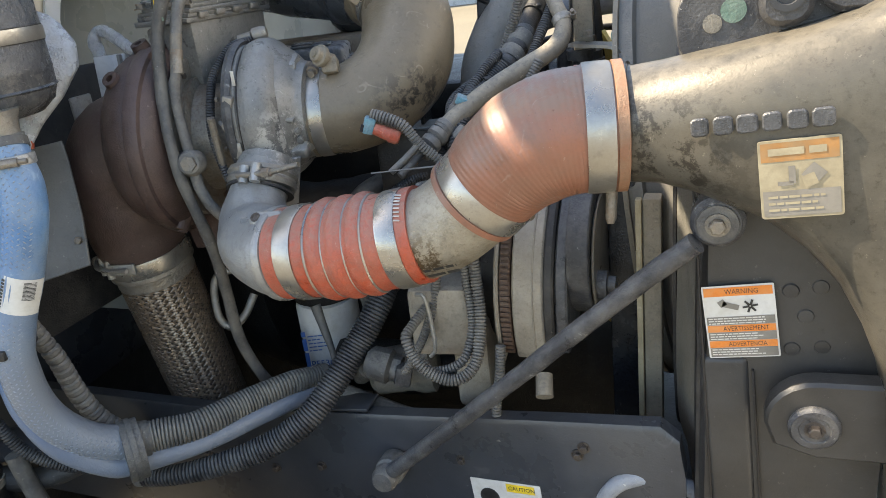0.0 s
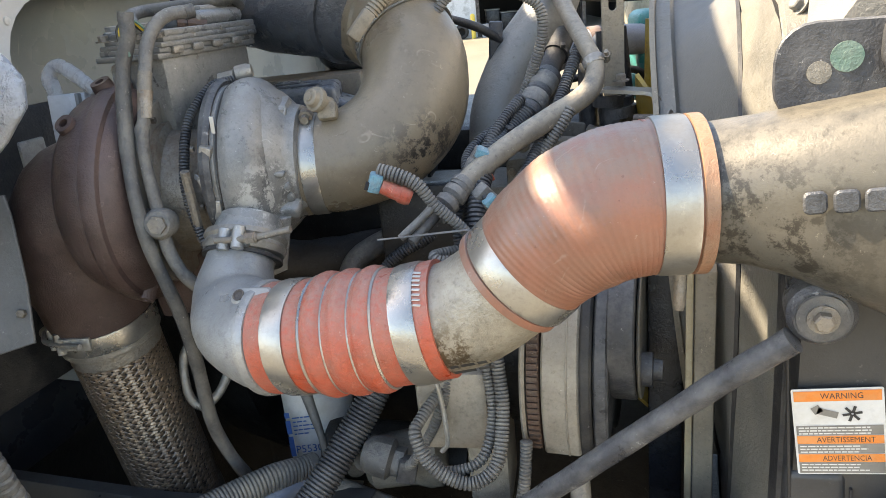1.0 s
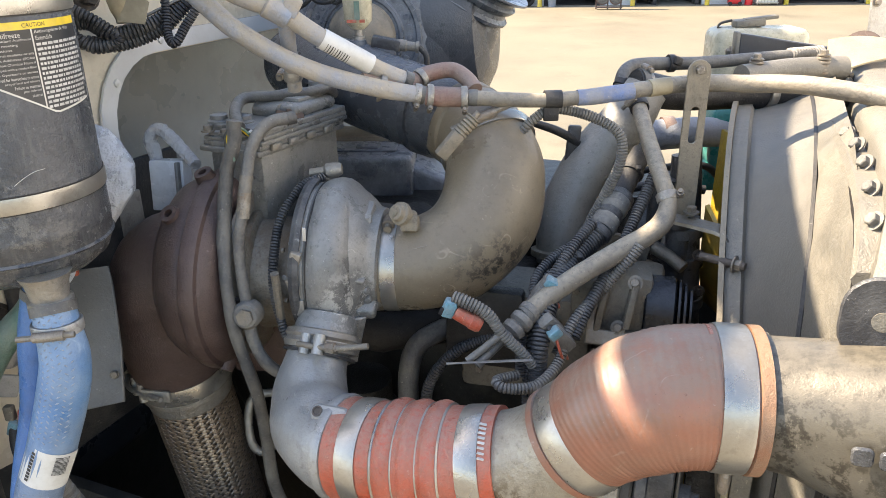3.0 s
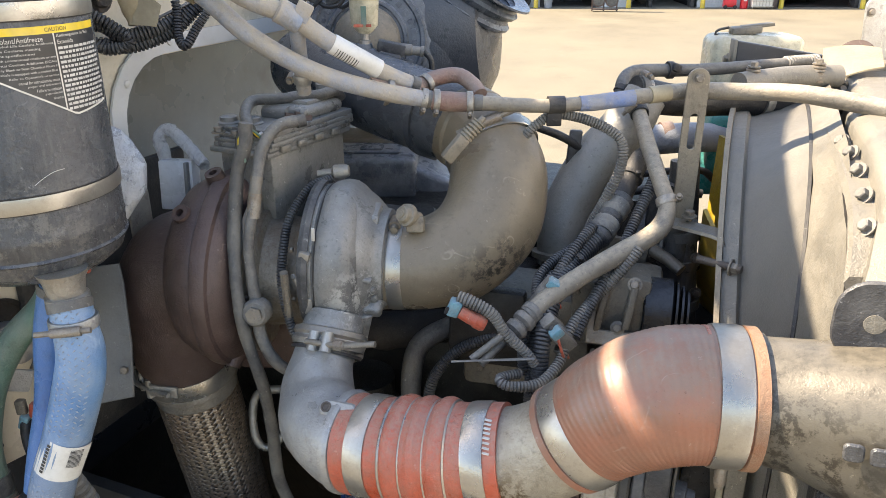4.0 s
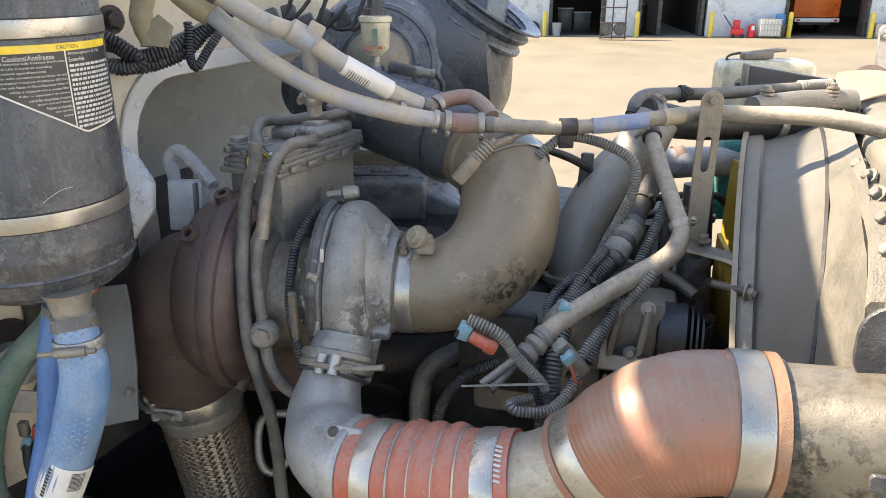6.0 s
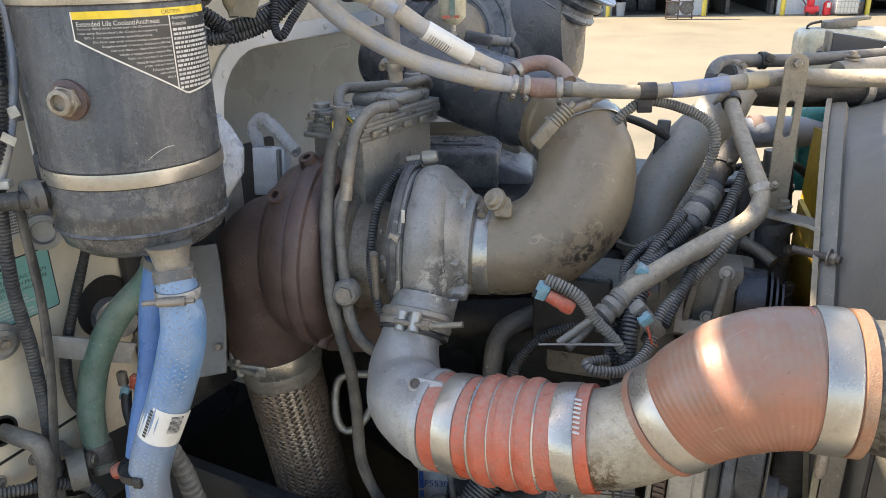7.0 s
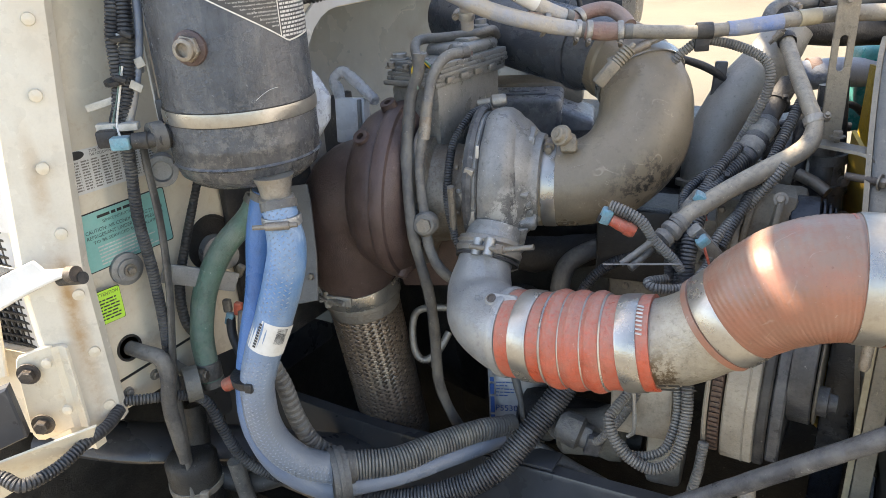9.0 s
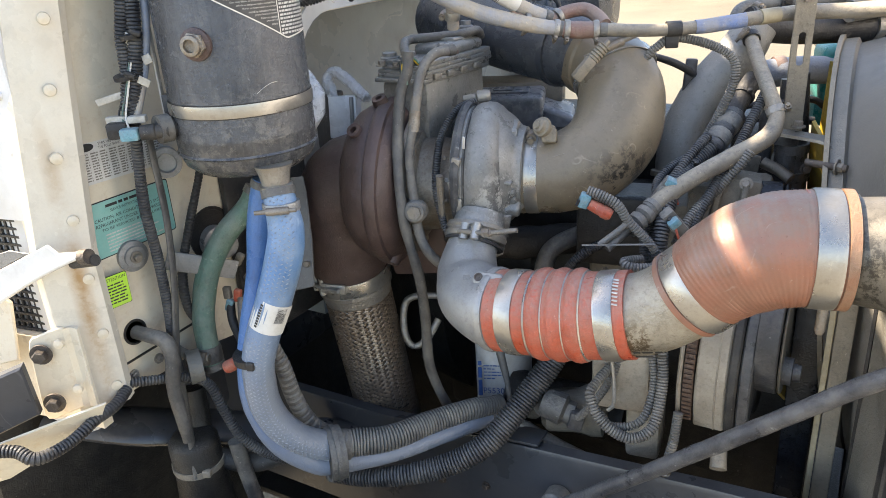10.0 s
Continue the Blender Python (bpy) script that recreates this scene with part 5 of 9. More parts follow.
        d = c[min(i + 3, len(c) - 1)] - c[max(i - 3, 0)]
        clamp(c[i], d, 0.0627, 0.026, side, "wide bright steel band clamp on an orange hose", "band clamps on the charge air hoses", 0.04)
    i = int(0.955 * (len(c) - 1))
    for k in range(8):
        a = radians(38 + k * 5.2)
        d = Vector(c[i] - c[i - 4]).normalized()
        rad = Vector((0, -math.cos(a), math.sin(a)))
        rad = (rad - d * rad.dot(d)).normalized()
        q = Vector(c[i]) + rad * 0.0632
        part("brand_bar", box(q, (0.008, 0.0034, 0.0008), (0, 0, 0), 0), M["inkwhite"], h).matrix_basis = Matrix.Identity(4)
    # orange elbow reducer
    e = thing("reducer_elbow", (-0.22, 0.915, 1.46), "orange silicone reducer elbow, sunlit stripe, dust", "hose")
    part("elbow_body", sweep([(-0.318, 0.906, 1.404), (-0.300, 0.906, 1.420), (-0.275, 0.907, 1.446), (-0.245, 0.910, 1.467), (-0.215, 0.915, 1.479), (-0.18, 0.924, 1.483), (-0.143, 0.932, 1.483)], [0.0615, 0.0625, 0.067, 0.071, 0.072, 0.0715, 0.071], 64, 0.006, ribs=(0.0056, 0.0005), rough=0.0006), M["orange"], e)
    part("end_cuff", lathe((-0.146, 0.931, 1.483), (0.97, 0.23, 0.0), [(-0.008, 0.0705), (-0.007, 0.0735), (0.004, 0.0735), (0.005, 0.070)], 52), M["cuff"], e)
    part("lower_cuff", lathe((-0.318, 0.906, 1.404), (0.72, 0.0, 0.70), [(-0.004, 0.060), (-0.003, 0.0635), (0.005, 0.0635), (0.006, 0.061)], 52), M["orange"], e)
    part("moulded_print", lathe((-0.190, 0.921, 1.482), (0.97, 0.23, 0.0), [(-0.0018, 0.0716), (-0.0015, 0.0722), (0.0015, 0.0722), (0.0018, 0.0716)], 40, arc=0.25, turn=0.55), M["orange_deep"], e)
    clamp((-0.303, 0.906, 1.417), (0.72, 0.0, 0.70), 0.0622, 0.026, (0.4, 0.6, -0.6), "wide bright steel band clamp on an orange hose", "band clamps on the charge air hoses", 0.04)
    clamp((-0.170, 0.926, 1.483), (0.97, 0.23, 0.0), 0.0718, 0.030, (0, 0.5, -1), "wide bright steel band clamp on an orange hose", "band clamps on the charge air hoses", 0.04)
    part("outlet_flange", lathe((-0.686, 1.004, 1.401), (0.05, -0.55, -0.8), [(-0.014, 0.043), (-0.012, 0.050), (-0.005, 0.0525), (0.0, 0.049), (0.005, 0.0525), (0.013, 0.050), (0.014, 0.044)], 40), M["dullsteel"], t)
    part("seal_ring", lathe((-0.6855, 0.992, 1.386), (0.03, -0.60, -0.8), [(-0.002, 0.044), (-0.002, 0.0500), (0.002, 0.0500), (0.002, 0.044)], 40), M["rubber"], t)
    vb = thing("hose_clamp", (-0.686, 1.004, 1.401), "galvanised T-bolt clamp at the turbocharger outlet", "hose clamp")
    part("band", band((-0.686, 1.004, 1.401), (0.05, -0.55, -0.8), 0.0475, 0.024), M["galv"], vb)
    along = Vector((0.05, -0.55, -0.8)).normalized()
    for q in (Vector((-0.682, 0.957, 1.423)), Vector((-0.660, 0.955, 1.427))):
        part("trunnion", sweep([q - along * 0.013, q + along * 0.013], 0.0078, 16, 0.004), M["galv"], vb)
        part("strap_loop", box(q + Vector((0.0, 0.008, -0.006)), (0.014, 0.012, 0.020), (35, 0, 0), 0.004), M["galv"], vb)
    part("t_bolt", sweep([(-0.690, 0.951, 1.424), (-0.638, 0.951, 1.428), (-0.589, 0.958, 1.437)], 0.0042, 12, 0.006), M["bolt"], vb)
    part("nut", lathe((-0.646, 0.951, 1.4275), (1, 0.05, 0.1), [(0, 0.0), (0, 0.0072), (0.012, 0.0072), (0.013, 0.0056), (0.016, 0.0056), (0.016, 0)], 6), M["zincrust"], vb, "brass-coloured lock nut")


charge_pipe()


# ---- inlet elbow and air cleaner ----
def inlet():
    t = thing("turbo_inlet_elbow", (-0.56, 1.2, 1.5), "dusty brown rubber air inlet elbow, torn surface", "air duct")
    part("elbow", sweep([(-0.668, 1.129, 1.472), (-0.64, 1.137, 1.471), (-0.601, 1.148, 1.473), (-0.552, 1.175, 1.491), (-0.523, 1.214, 1.530), (-0.523, 1.248, 1.580), (-0.543, 1.276, 1.618), (-0.573, 1.297, 1.637), (-0.596, 1.311, 1.643)], [0.067, 0.067, 0.0685, 0.073, 0.0765, 0.0745, 0.070, 0.067, 0.067], 48, 0.008, rough=0.001), M["olive"], t)
    part("inlet_cuff", lathe((-0.660, 1.131, 1.471), (0.93, 0.30, 0.02), [(-0.012, 0.066), (-0.011, 0.0695), (0.006, 0.0695), (0.012, 0.067)], 52), M["olive"], t)
    part("upper_cuff", lathe((-0.592, 1.308, 1.642), (-0.83, 0.52, 0.2), [(-0.018, 0.066), (-0.014, 0.0695), (0.010, 0.0695), (0.012, 0.066)], 52), M["olive"], t)
    part("mould_seam", sweep([(-0.600, 1.092, 1.512), (-0.545, 1.118, 1.530), (-0.492, 1.165, 1.570), (-0.478, 1.205, 1.610)], 0.0015, 6, 0.01), M["olive"], t)
    k_ = clamp((-0.640, 1.137, 1.471), (0.93, 0.30, 0.02), 0.0675, 0.022, (0.0, -0.25, 0.97), "steel hose clamp on a rubber air elbow", "hose clamps on the air elbow", 0.03)
    nd = Vector((-0.30, -0.86, 0.42)).normalized()
    np_ = Vector((-0.606, 1.105, 1.562))
    part("tension_lug", box(np_ - nd * 0.004 + Vector((0.004, 0.006, -0.014)), (0.026, 0.020, 0.024), (-20, 0, 18), 0.005), M["tancast"], k_)
    part("tension_nut", lathe(np_, nd, [(-0.020, 0), (-0.020, 0.009), (0.0, 0.009), (0.0, 0.0155), (0.004, 0.0165), (0.008, 0.0160), (0.009, 0.0125), (0.011, 0.0115), (0.016, 0.0112), (0.0175, 0.0095), (0.0175, 0.006), (0.0195, 0.0055), (0.0195, 0)], 20, 0.03), M["tancast"], k_, "dusty flanged tension nut")
    clamp((-0.545, 1.278, 1.620), (-0.05, 0.048, 0.052), 0.0722, 0.018, (0.25, -0.85, 0.5), "spring hose clamp on a rubber air elbow", "hose clamps on the air elbow", 0.085, "steel")
    s = thing("clamp_spring", (-0.55, 1.18, 1.66), "steel T-bolt spring of a hose clamp", "spring")
    part("sleeve", box((-0.563, 1.170, 1.647), (0.042, 0.017, 0.018), (0, -48, 35), 0.003), M["tancast"], s)
    part("coil", sweep([(-0.553, 1.182, 1.660), (-0.536, 1.196, 1.681)], 0.0105, 14, 0.002, ribs=(0.0055, 0.003)), M["tancast"], s)
    part("rod", sweep([(-0.575, 1.16, 1.634), (-0.531, 1.200, 1.688)], 0.0045, 8, 0.01), M["bolt"], s)
    d = thing("air_intake_duct", (-0.75, 1.42, 1.62), "black plastic air intake duct with dust", "air duct")
    part("duct", sweep([(-0.575, 1.298, 1.635), (-0.62, 1.315, 1.650), (-0.70, 1.342, 1.662), (-0.775, 1.368, 1.672), (-0.883, 1.42, 1.686), (-1.02, 1.50, 1.695)], [0.064, 0.065, 0.067, 0.068, 0.069, 0.070], 44, 0.010, rough=0.0006), M["ductblack"], d)
    part("duct_rib", lathe((-0.66, 1.328, 1.656), (-0.93, 0.33, 0.13), [(-0.006, 0.064), (-0.006, 0.0705), (0.006, 0.071), (0.006, 0.065)], 40), M["ductblack"], d)
    part("duct_seam", sweep([(-0.64, 1.268, 1.686), (-0.72, 1.295, 1.706), (-0.80, 1.325, 1.715), (-0.88, 1.36, 1.725)], 0.0022, 6, 0.01), M["ductblack"], d)
    part("gauge_boss", lathe((-0.826, 1.40, 1.735), (0.0, -0.05, 1), [(-0.01, 0.026), (0.008, 0.022), (0.012, 0.016), (0.02, 0.014)], 20), M["dustplastic"], d)
    ac = thing("air_cleaner", (-0.85, 1.72, 1.55), "black plastic air cleaner housing with bellows inlet", "air cleaner")
    part("housing", lathe((-1.01, 1.70, 1.745), (0.98, 0.2, 0.05), [(0, 0), (0, 0.12), (0.02, 0.155), (0.10, 0.165), (0.25, 0.165), (0.29, 0.15), (0.31, 0.11), (0.31, 0)], 44), M["ductblack"], ac)
    ea, ed = Vector((-0.892, 1.534, 1.742)), Vector((0.35, -0.93, 0.12)).normalized()
    part("end_cap", lathe(ea, ed, [(-0.12, 0.142), (-0.02, 0.14), (-0.004, 0.130), (0.0, 0.116), (0.005, 0.113), (0.005, 0.106), (0.001, 0.103), (0.001, 0.082), (0.007, 0.079), (0.007, 0.073), (0.003, 0.071), (0.003, 0)], 56), M["dustplastic"], ac, "round end cap with raised marks")
    part("cap_dome", lathe(ea + ed * 0.004, ed, [(0, 0.066), (0.010, 0.062), (0.016, 0.050), (0.026, 0.045), (0.036, 0.028), (0.038, 0)], 36), M["tanpipe"], ac, "dusty translucent cap dome")
    d_, u_, w_ = basis(ed)
    for k in range(30):
        if k % 8 == 7:
            continue
        g_ = 2 * math.pi * k / 30
        q = np.array(ea + ed * 0.002) + (u_ * math.cos(g_) + w_ * math.sin(g_)) * 0.0925
        part("raised_mark", plate(rounded(0.010, 0.011, 0.002, 2), 0.0022, frame_m(q, Vector(w_ * math.cos(g_) - u_ * math.sin(g_)), Vector(u_ * math.cos(g_) + w_ * math.sin(g_))), 0.0006), M["dustplastic"], ac)
    part("sensor_block", box((-0.780, 1.415, 1.748), (0.050, 0.028, 0.020), (0, 12, 25), 0.004), M["loom"], ac)
    part("sensor_base", box((-0.784, 1.415, 1.735), (0.040, 0.034, 0.012), (0, 12, 25), 0.003), M["ductblack"], ac)
    part("sensor_plug", lathe((-0.762, 1.420, 1.746), (0.9, 0.35, -0.12), [(0, 0.010), (0.016, 0.010), (0.018, 0.008), (0.032, 0.008), (0.033, 0.0095), (0.038, 0.0095)], 14), M["greyloom"], ac)
    part("sensor_wire", sweep([(-0.727, 1.434, 1.741), (-0.715, 1.437, 1.728), (-0.714, 1.437, 1.705)], 0.005, 10, 0.006), M["rubber"], ac)
    part("body_lower", box((-0.815, 1.73, 1.66), (0.19, 0.20, 0.24), (0, 0, 20), 0.05, 3), M["ductblack"], ac)
    lip = [(-0.012, 0.100), (0.0, 0.098), (0.004, 0.105), (0.010, 0.106), (0.016, 0.098), (0.024, 0.096), (0.030, 0.104), (0.038, 0.108), (0.044, 0.101), (0.050, 0.100), (0.056, 0.112), (0.060, 0.122), (0.064, 0.121), (0.060, 0.104), (0.056, 0.090), (0.052, 0.094), (0.046, 0.086), (0.042, 0.090), (0.036, 0.082), (0.0, 0.080), (-0.012, 0.08)]
    ha, hd = (-0.757, 1.70, 1.803), (0.55, 0.05, 0.83)
    part("bellows_inlet", lathe(ha, hd, lip, 56), M["dustplastic"], ac, "flared rubber bellows inlet")
    part("horn_neck", lathe(ha, hd, [(-0.14, 0.125), (-0.08, 0.122), (-0.02, 0.104), (-0.010, 0.100), (-0.008, 0.09)], 44), M["ductblack"], ac)
    g = thing("restriction_gauge", (-0.824, 1.40, 1.75), "clear air restriction gauge with coloured scale", "gauge")
    gx, gy = -0.824, 1.40
    bowl = part("bowl", lathe((gx, gy, 1.772), (0, 0.03, 1), [(0, 0.010), (0.004, 0.015), (0.014, 0.0235), (0.055, 0.0255), (0.057, 0.029), (0.065, 0.029), (0.067, 0.023)], 30), M["milky"], g)
    part("cap", lathe((gx, gy + 0.002, 1.838), (0, 0.03, 1), [(0, 0.020), (0.012, 0.020), (0.013, 0.013), (0.03, 0.013), (0.03, 0)], 6), M["plastic"], g)
    part("stem", lathe((gx, gy, 1.750), (0, 0.03, 1), [(0, 0.010), (0.010, 0.010), (0.011, 0.0065), (0.026, 0.0065)], 12), M["dullsteel"], g)
    fx = frame_m((gx + 0.012, gy - 0.0225, 1.803), (0.88, 0.47, 0), (0, 0.06, 1))
    patch(fx, -0.005, -0.014, 0.004, 0.016, M["green"], bowl, "scale_strip", 0.002)
    patch(fx, -0.018, -0.018, -0.002, -0.013, M["connred"], bowl, "scale_mark", 0.002)
    patch(fx, 0.003, -0.018, 0.012, -0.013, M["connred"], bowl, "scale_mark", 0.002)


inlet()


# ---- coolant tank ----
def canister():
    c = Vector((-0.985, 0.8185, 0))
    R = 0.1067
    t = thing("coolant_surge_tank", (c.x, c.y, 1.545), "faded black cylindrical coolant tank strapped to the cab", "coolant tank")
    part("shell", lathe((c.x, c.y, 0.012), (0, 0, 1), [(1.530, 0), (1.530, 0.05), (1.536, 0.082), (1.550, 0.099), (1.568, 0.1055), (1.590, R), (1.593, R + 0.0008), (1.596, R), (2.0, R), (2.03, 0.095), (2.04, 0.0)], 80, 0.004), M["canister"], t)
    part("base_seam", lathe((c.x, c.y, 1.581), (0, 0, 1), [(-0.003, R - 0.002), (0, R + 0.0014), (0.003, R - 0.001)], 72), M["canister"], t)
    for z in (1.6500, 1.8530):
        part("strap", lathe((c.x, c.y, z), (0, 0, 1), [(-0.009, R), (-0.009, R + 0.0018), (-0.006, R + 0.0024), (0.006, R + 0.0024), (0.009, R + 0.0018), (0.009, R)], 72), M["steel"], t, "satin steel strap")
        part("strap_edge", lathe((c.x, c.y, z), (0, 0, 1), [(-0.0105, R), (-0.0105, R + 0.001), (0.0105, R + 0.001), (0.0105, R)], 72), M["soot"], t)
    pd = Vector((0.33, -0.944, 0.0))
    pa = c + pd * R + Vector((0, 0, 1.745))
    part("port_base", lathe(pa, pd, [(-0.012, 0.0235), (0.003, 0.0225), (0.005, 0.019)], 28), M["rust"], t, "rusty threaded port")
    nut = part("port_nut", lathe(pa + pd * 0.002, pd, [(0, 0.0175), (0.009, 0.0175), (0.010, 0.015), (0.012, 0.0145)], 6), M["zincrust"], t)
    part("port_socket", lathe(pa + pd * 0.010, pd, [(0, 0.0145), (0.009, 0.014), (0.010, 0.0125), (0.010, 0.009), (0.0, 0.0085), (-0.002, 0)], 24), M["zincrust"], nut)
    part("neck", lathe((-0.898, 0.775, 1.556), (0.02, 0, -1), [(-0.01, 0.029), (0.002, 0.024), (0.02, 0.021), (0.022, 0.025), (0.028, 0.025), (0.03, 0.021), (0.06, 0.021)], 28), M["dullsteel"], t, "worn outlet neck")
    part("side_port", lathe((-1.030, 0.750, 1.622), (-0.75, -0.62, 0), [(-0.02, 0.013), (0.035, 0.013)], 18), M["rubber"], t)
    part("side_flange", lathe((-1.036, 0.736, 1.622), (-0.75, -0.62, 0), [(0.0, 0.012), (0.002, 0.018), (0.010, 0.018), (0.012, 0.013)], 20), M["plastic"], t)
    part("mount_edge", box((-1.083, 0.752, 1.80), (0.003, 0.016, 0.33), (0, 0, 35), 0.001), M["white"], t, "white edge of the mounting plate")
    part("strap_buckle", box((-1.062, 0.742, 1.652), (0.012, 0.014, 0.034), (0, 0, 35), 0.003), M["plastic"], t)
    part("scratch", sweep([c + Vector((R * 1.003 * math.sin(radians(a)), -R * 1.003 * math.cos(radians(a)), z)) for a, z in ((58, 1.672), (64, 1.679), (70, 1.6835), (76, 1.6845))], 0.00035, 5, 0.004), M["inkgrey"], t)
    r = R + 0.0006

    def at(a, z, rr=r):
        return (c.x + rr * math.sin(a), c.y - rr * math.cos(a), z)

    def wrap(a0, a1, low, high, material, name, rr):
        verts, faces = [], []
        n = 30
        for i in range(n + 1):
            a = a0 + (a1 - a0) * i / n
            verts += [at(a, low(math.degrees(a)), rr), at(a, high(math.degrees(a)), rr)]
        faces = [(2 * i, 2 * i + 2, 2 * i + 3, 2 * i + 1) for i in range(n)]
        return part(name, (verts, faces), material, t)
    A0, A1 = radians(30.3), radians(124)

    def slope(a):
        return 1.809 - 0.067 * (a - 30.3) / 61 if a < 91.3 else 1.742 + 0.006 * (a - 91.3) / 30
    field = wrap(A0, A1, slope, lambda a: 1.829, M["labelblack"], "label_field", r)
    wrap(A0, A1, lambda a: 1.829, lambda a: 1.8370, M["labelyellow"], "label_yellow_stripe", r + 0.0002)
    wrap(A0, A1, lambda a: slope(a) - 0.0022, slope, M["inkwhite"], "label_border", r + 0.0002)
    wrap(A0 - 0.012, A0, lambda a: 1.8068, lambda a: 1.8370, M["inkwhite"], "label_border", r + 0.0002)
    wrap(radians(84.6), radians(85.5), lambda a: slope(a), lambda a: 1.829, M["inkwhite"], "label_divider", r + 0.0003)

    def curved(body, a_left, z, h, material, reach=None, name="lettering"):
        ob = words(body, Matrix.Identity(4), h, material, None, name, width=reach, align="LEFT")
        for v in ob.data.vertices:
            v.co = Vector(at(a_left + v.co.x / r, z + v.co.y, r + 0.0005)) - world_at(t)
        ob.parent = field
    curved("Extended Life Coolant/Antifreeze", radians(32), 1.8243, 0.0052, M["inkwhite"], 0.086)
    curved("Anticongelante de Vida", radians(86.5), 1.8255, 0.0042, M["inkwhite"], 0.05)
    curved("Extendida", radians(86.5), 1.8195, 0.0042, M["inkwhite"], 0.021)
    curved("CAUTION", radians(80), 1.8330, 0.0042, M["ink"])
    small = ("Factory filled with Extended Life Coolant Antifreeze", "Use only Extended Life Coolants meeting", "EC-1 or equivalent specifications", "Do Not mix with conventional coolants or any", "Supplemental Coolant Additives (SCAs)", "Use only Blank or Non-Chemical Filters if", "vehicle is equipped with a coolant filter", "Refer to Operator's or service", "manual for instructions to ensure", "proper level and mixture", "Failure to maintain", "proper coolant level", "and mixture can", "cause engine", "damage")
    for k, body in enumerate(small):
        z = 1.8190 - k * 0.0047
        left = max(32.0, 30.3 + (1.809 - z) / 0.067 * 61 + 5.5)
        room = radians(83.8 - left) * r
        if room > 0.004:
            curved(body, radians(left), z, 0.0031, M["inkgrey"], min(room, len(body) * 0.0021), "small_print")
    rnd = random.Random(5)
    for k in range(14):
        z = 1.8145 - k * 0.0050
        verts, faces, a = [], [], radians(86.5)
        while a < radians(121):
            b = a + rnd.uniform(0.02, 0.07)
            i = len(verts)
            verts += [at(a, z, r + 0.0005), at(b, z, r + 0.0005), at(b, z - 0.0028, r + 0.0005), at(a, z - 0.0028, r + 0.0005)]
            faces.append((i, i + 1, i + 2, i + 3))
            a = b + 0.012
        if z - 0.0028 > 1.7465:
            part("print_bar", (verts, faces), M["inkgrey"], field, smooth=False)
    return t


canister()

def stitches(ob, pts, radii, turns, pitch):
    """Rows of short raised dashes along a hose, where its woven cloth shows through the silicone."""
    c, rr, _ = spline(pts, radii, pitch)
    verts, faces = [], []
    for i in range(1, len(c) - 1):
        if 1.30 < c[i][2] < 1.37:  # under the paper label
            continue
        d = Vector(c[i + 1] - c[i - 1]).normalized()
        f = Vector((0.5, -0.85, 0.1))
        f = (f - d * f.dot(d)).normalized()
        g = d.cross(f)
        for j, a in enumerate(turns):
            a = radians(a)
            n = f * math.cos(a) + g * math.sin(a)
            e = n.cross(d)
            p = Vector(c[i]) + n * (rr[i] + 0.0001) + d * pitch * 0.5 * (j % 2)
            lean = d * (0.7 if j % 2 else -0.7) + e
            lean.normalize()
            across = n.cross(lean)
            k = len(verts)
            for u, v, h in ((-1, 0, -0.0002), (0, -1, -0.0002), (1, 0, -0.0002), (0, 1, -0.0002), (0, 0, 0.0014)):
                verts.append(p + lean * u * 0.0030 + across * v * 0.0011 + n * h)
            faces += [(k, k + 1, k + 4), (k + 1, k + 2, k + 4), (k + 2, k + 3, k + 4), (k + 3, k, k + 4)]
    tagged(part("woven_stitches", (verts, faces), M["stitch"], ob, smooth=False), kind="stuff")


# ---- blue coolant hoses ----
clamp((-0.888, 0.769, 1.503), (0.05, -0.05, -1), 0.0262, 0.014, (0.5, -0.8, 0.1), "worn hose clamp on a blue hose", "", 0.055, "galv")
blue_pts = [(-0.895, 0.774, 1.525), (-0.887, 0.768, 1.500), (-0.879, 0.762, 1.465), (-0.886, 0.754, 1.421), (-0.906, 0.740, 1.354), (-0.930, 0.723, 1.285), (-0.943, 0.717, 1.224), (-0.946, 0.729, 1.141), (-0.921, 0.758, 1.079), (-0.887, 0.804, 1.041), (-0.872, 0.824, 1.036)]
blue_r = [0.024, 0.025, 0.0275, 0.029, 0.0282, 0.0272, 0.0262, 0.0265, 0.026, 0.026, 0.026]
blue_hose = hose("coolant_hose", blue_pts, blue_r, "bluehose", "dusty blue silicone coolant hose with white print label", seg=26)
stitches(blue_hose, blue_pts, blue_r, (-34, -20, -6, 8, 22, 36), 0.0075)
hose("coolant_hose", [(-0.940, 0.800, 1.530), (-0.955, 0.790, 1.470), (-0.966, 0.772, 1.368), (-0.972, 0.742, 1.284), (-0.978, 0.730, 1.219), (-0.976, 0.727, 1.146), (-0.953, 0.745, 1.067), (-0.911, 0.780, 1.016), (-0.884, 0.803, 1.006), (-0.818, 0.875, 1.000), (-0.755, 0.961, 1.004), (-0.691, 1.068, 1.002)],
     [0.022, 0.022, 0.020, 0.0185, 0.0195, 0.020, 0.0208, 0.0208, 0.0195, 0.0185, 0.018, 0.018], "bluedeep", "deep blue silicone coolant hose turning grey with dust", seg=24)
hose("corrugated_hose", [(-0.876, 0.819, 1.038), (-0.860, 0.836, 1.036), (-0.817, 0.878, 1.031), (-0.771, 0.953, 1.031), (-0.726, 1.016, 1.032), (-0.689, 1.076, 1.017)], [0.0255, 0.0255, 0.0235, 0.0222, 0.0205, 0.019], "greyloom", "dusty grey corrugated conduit", ribs=(0.0058, 0.0035), seg=22)
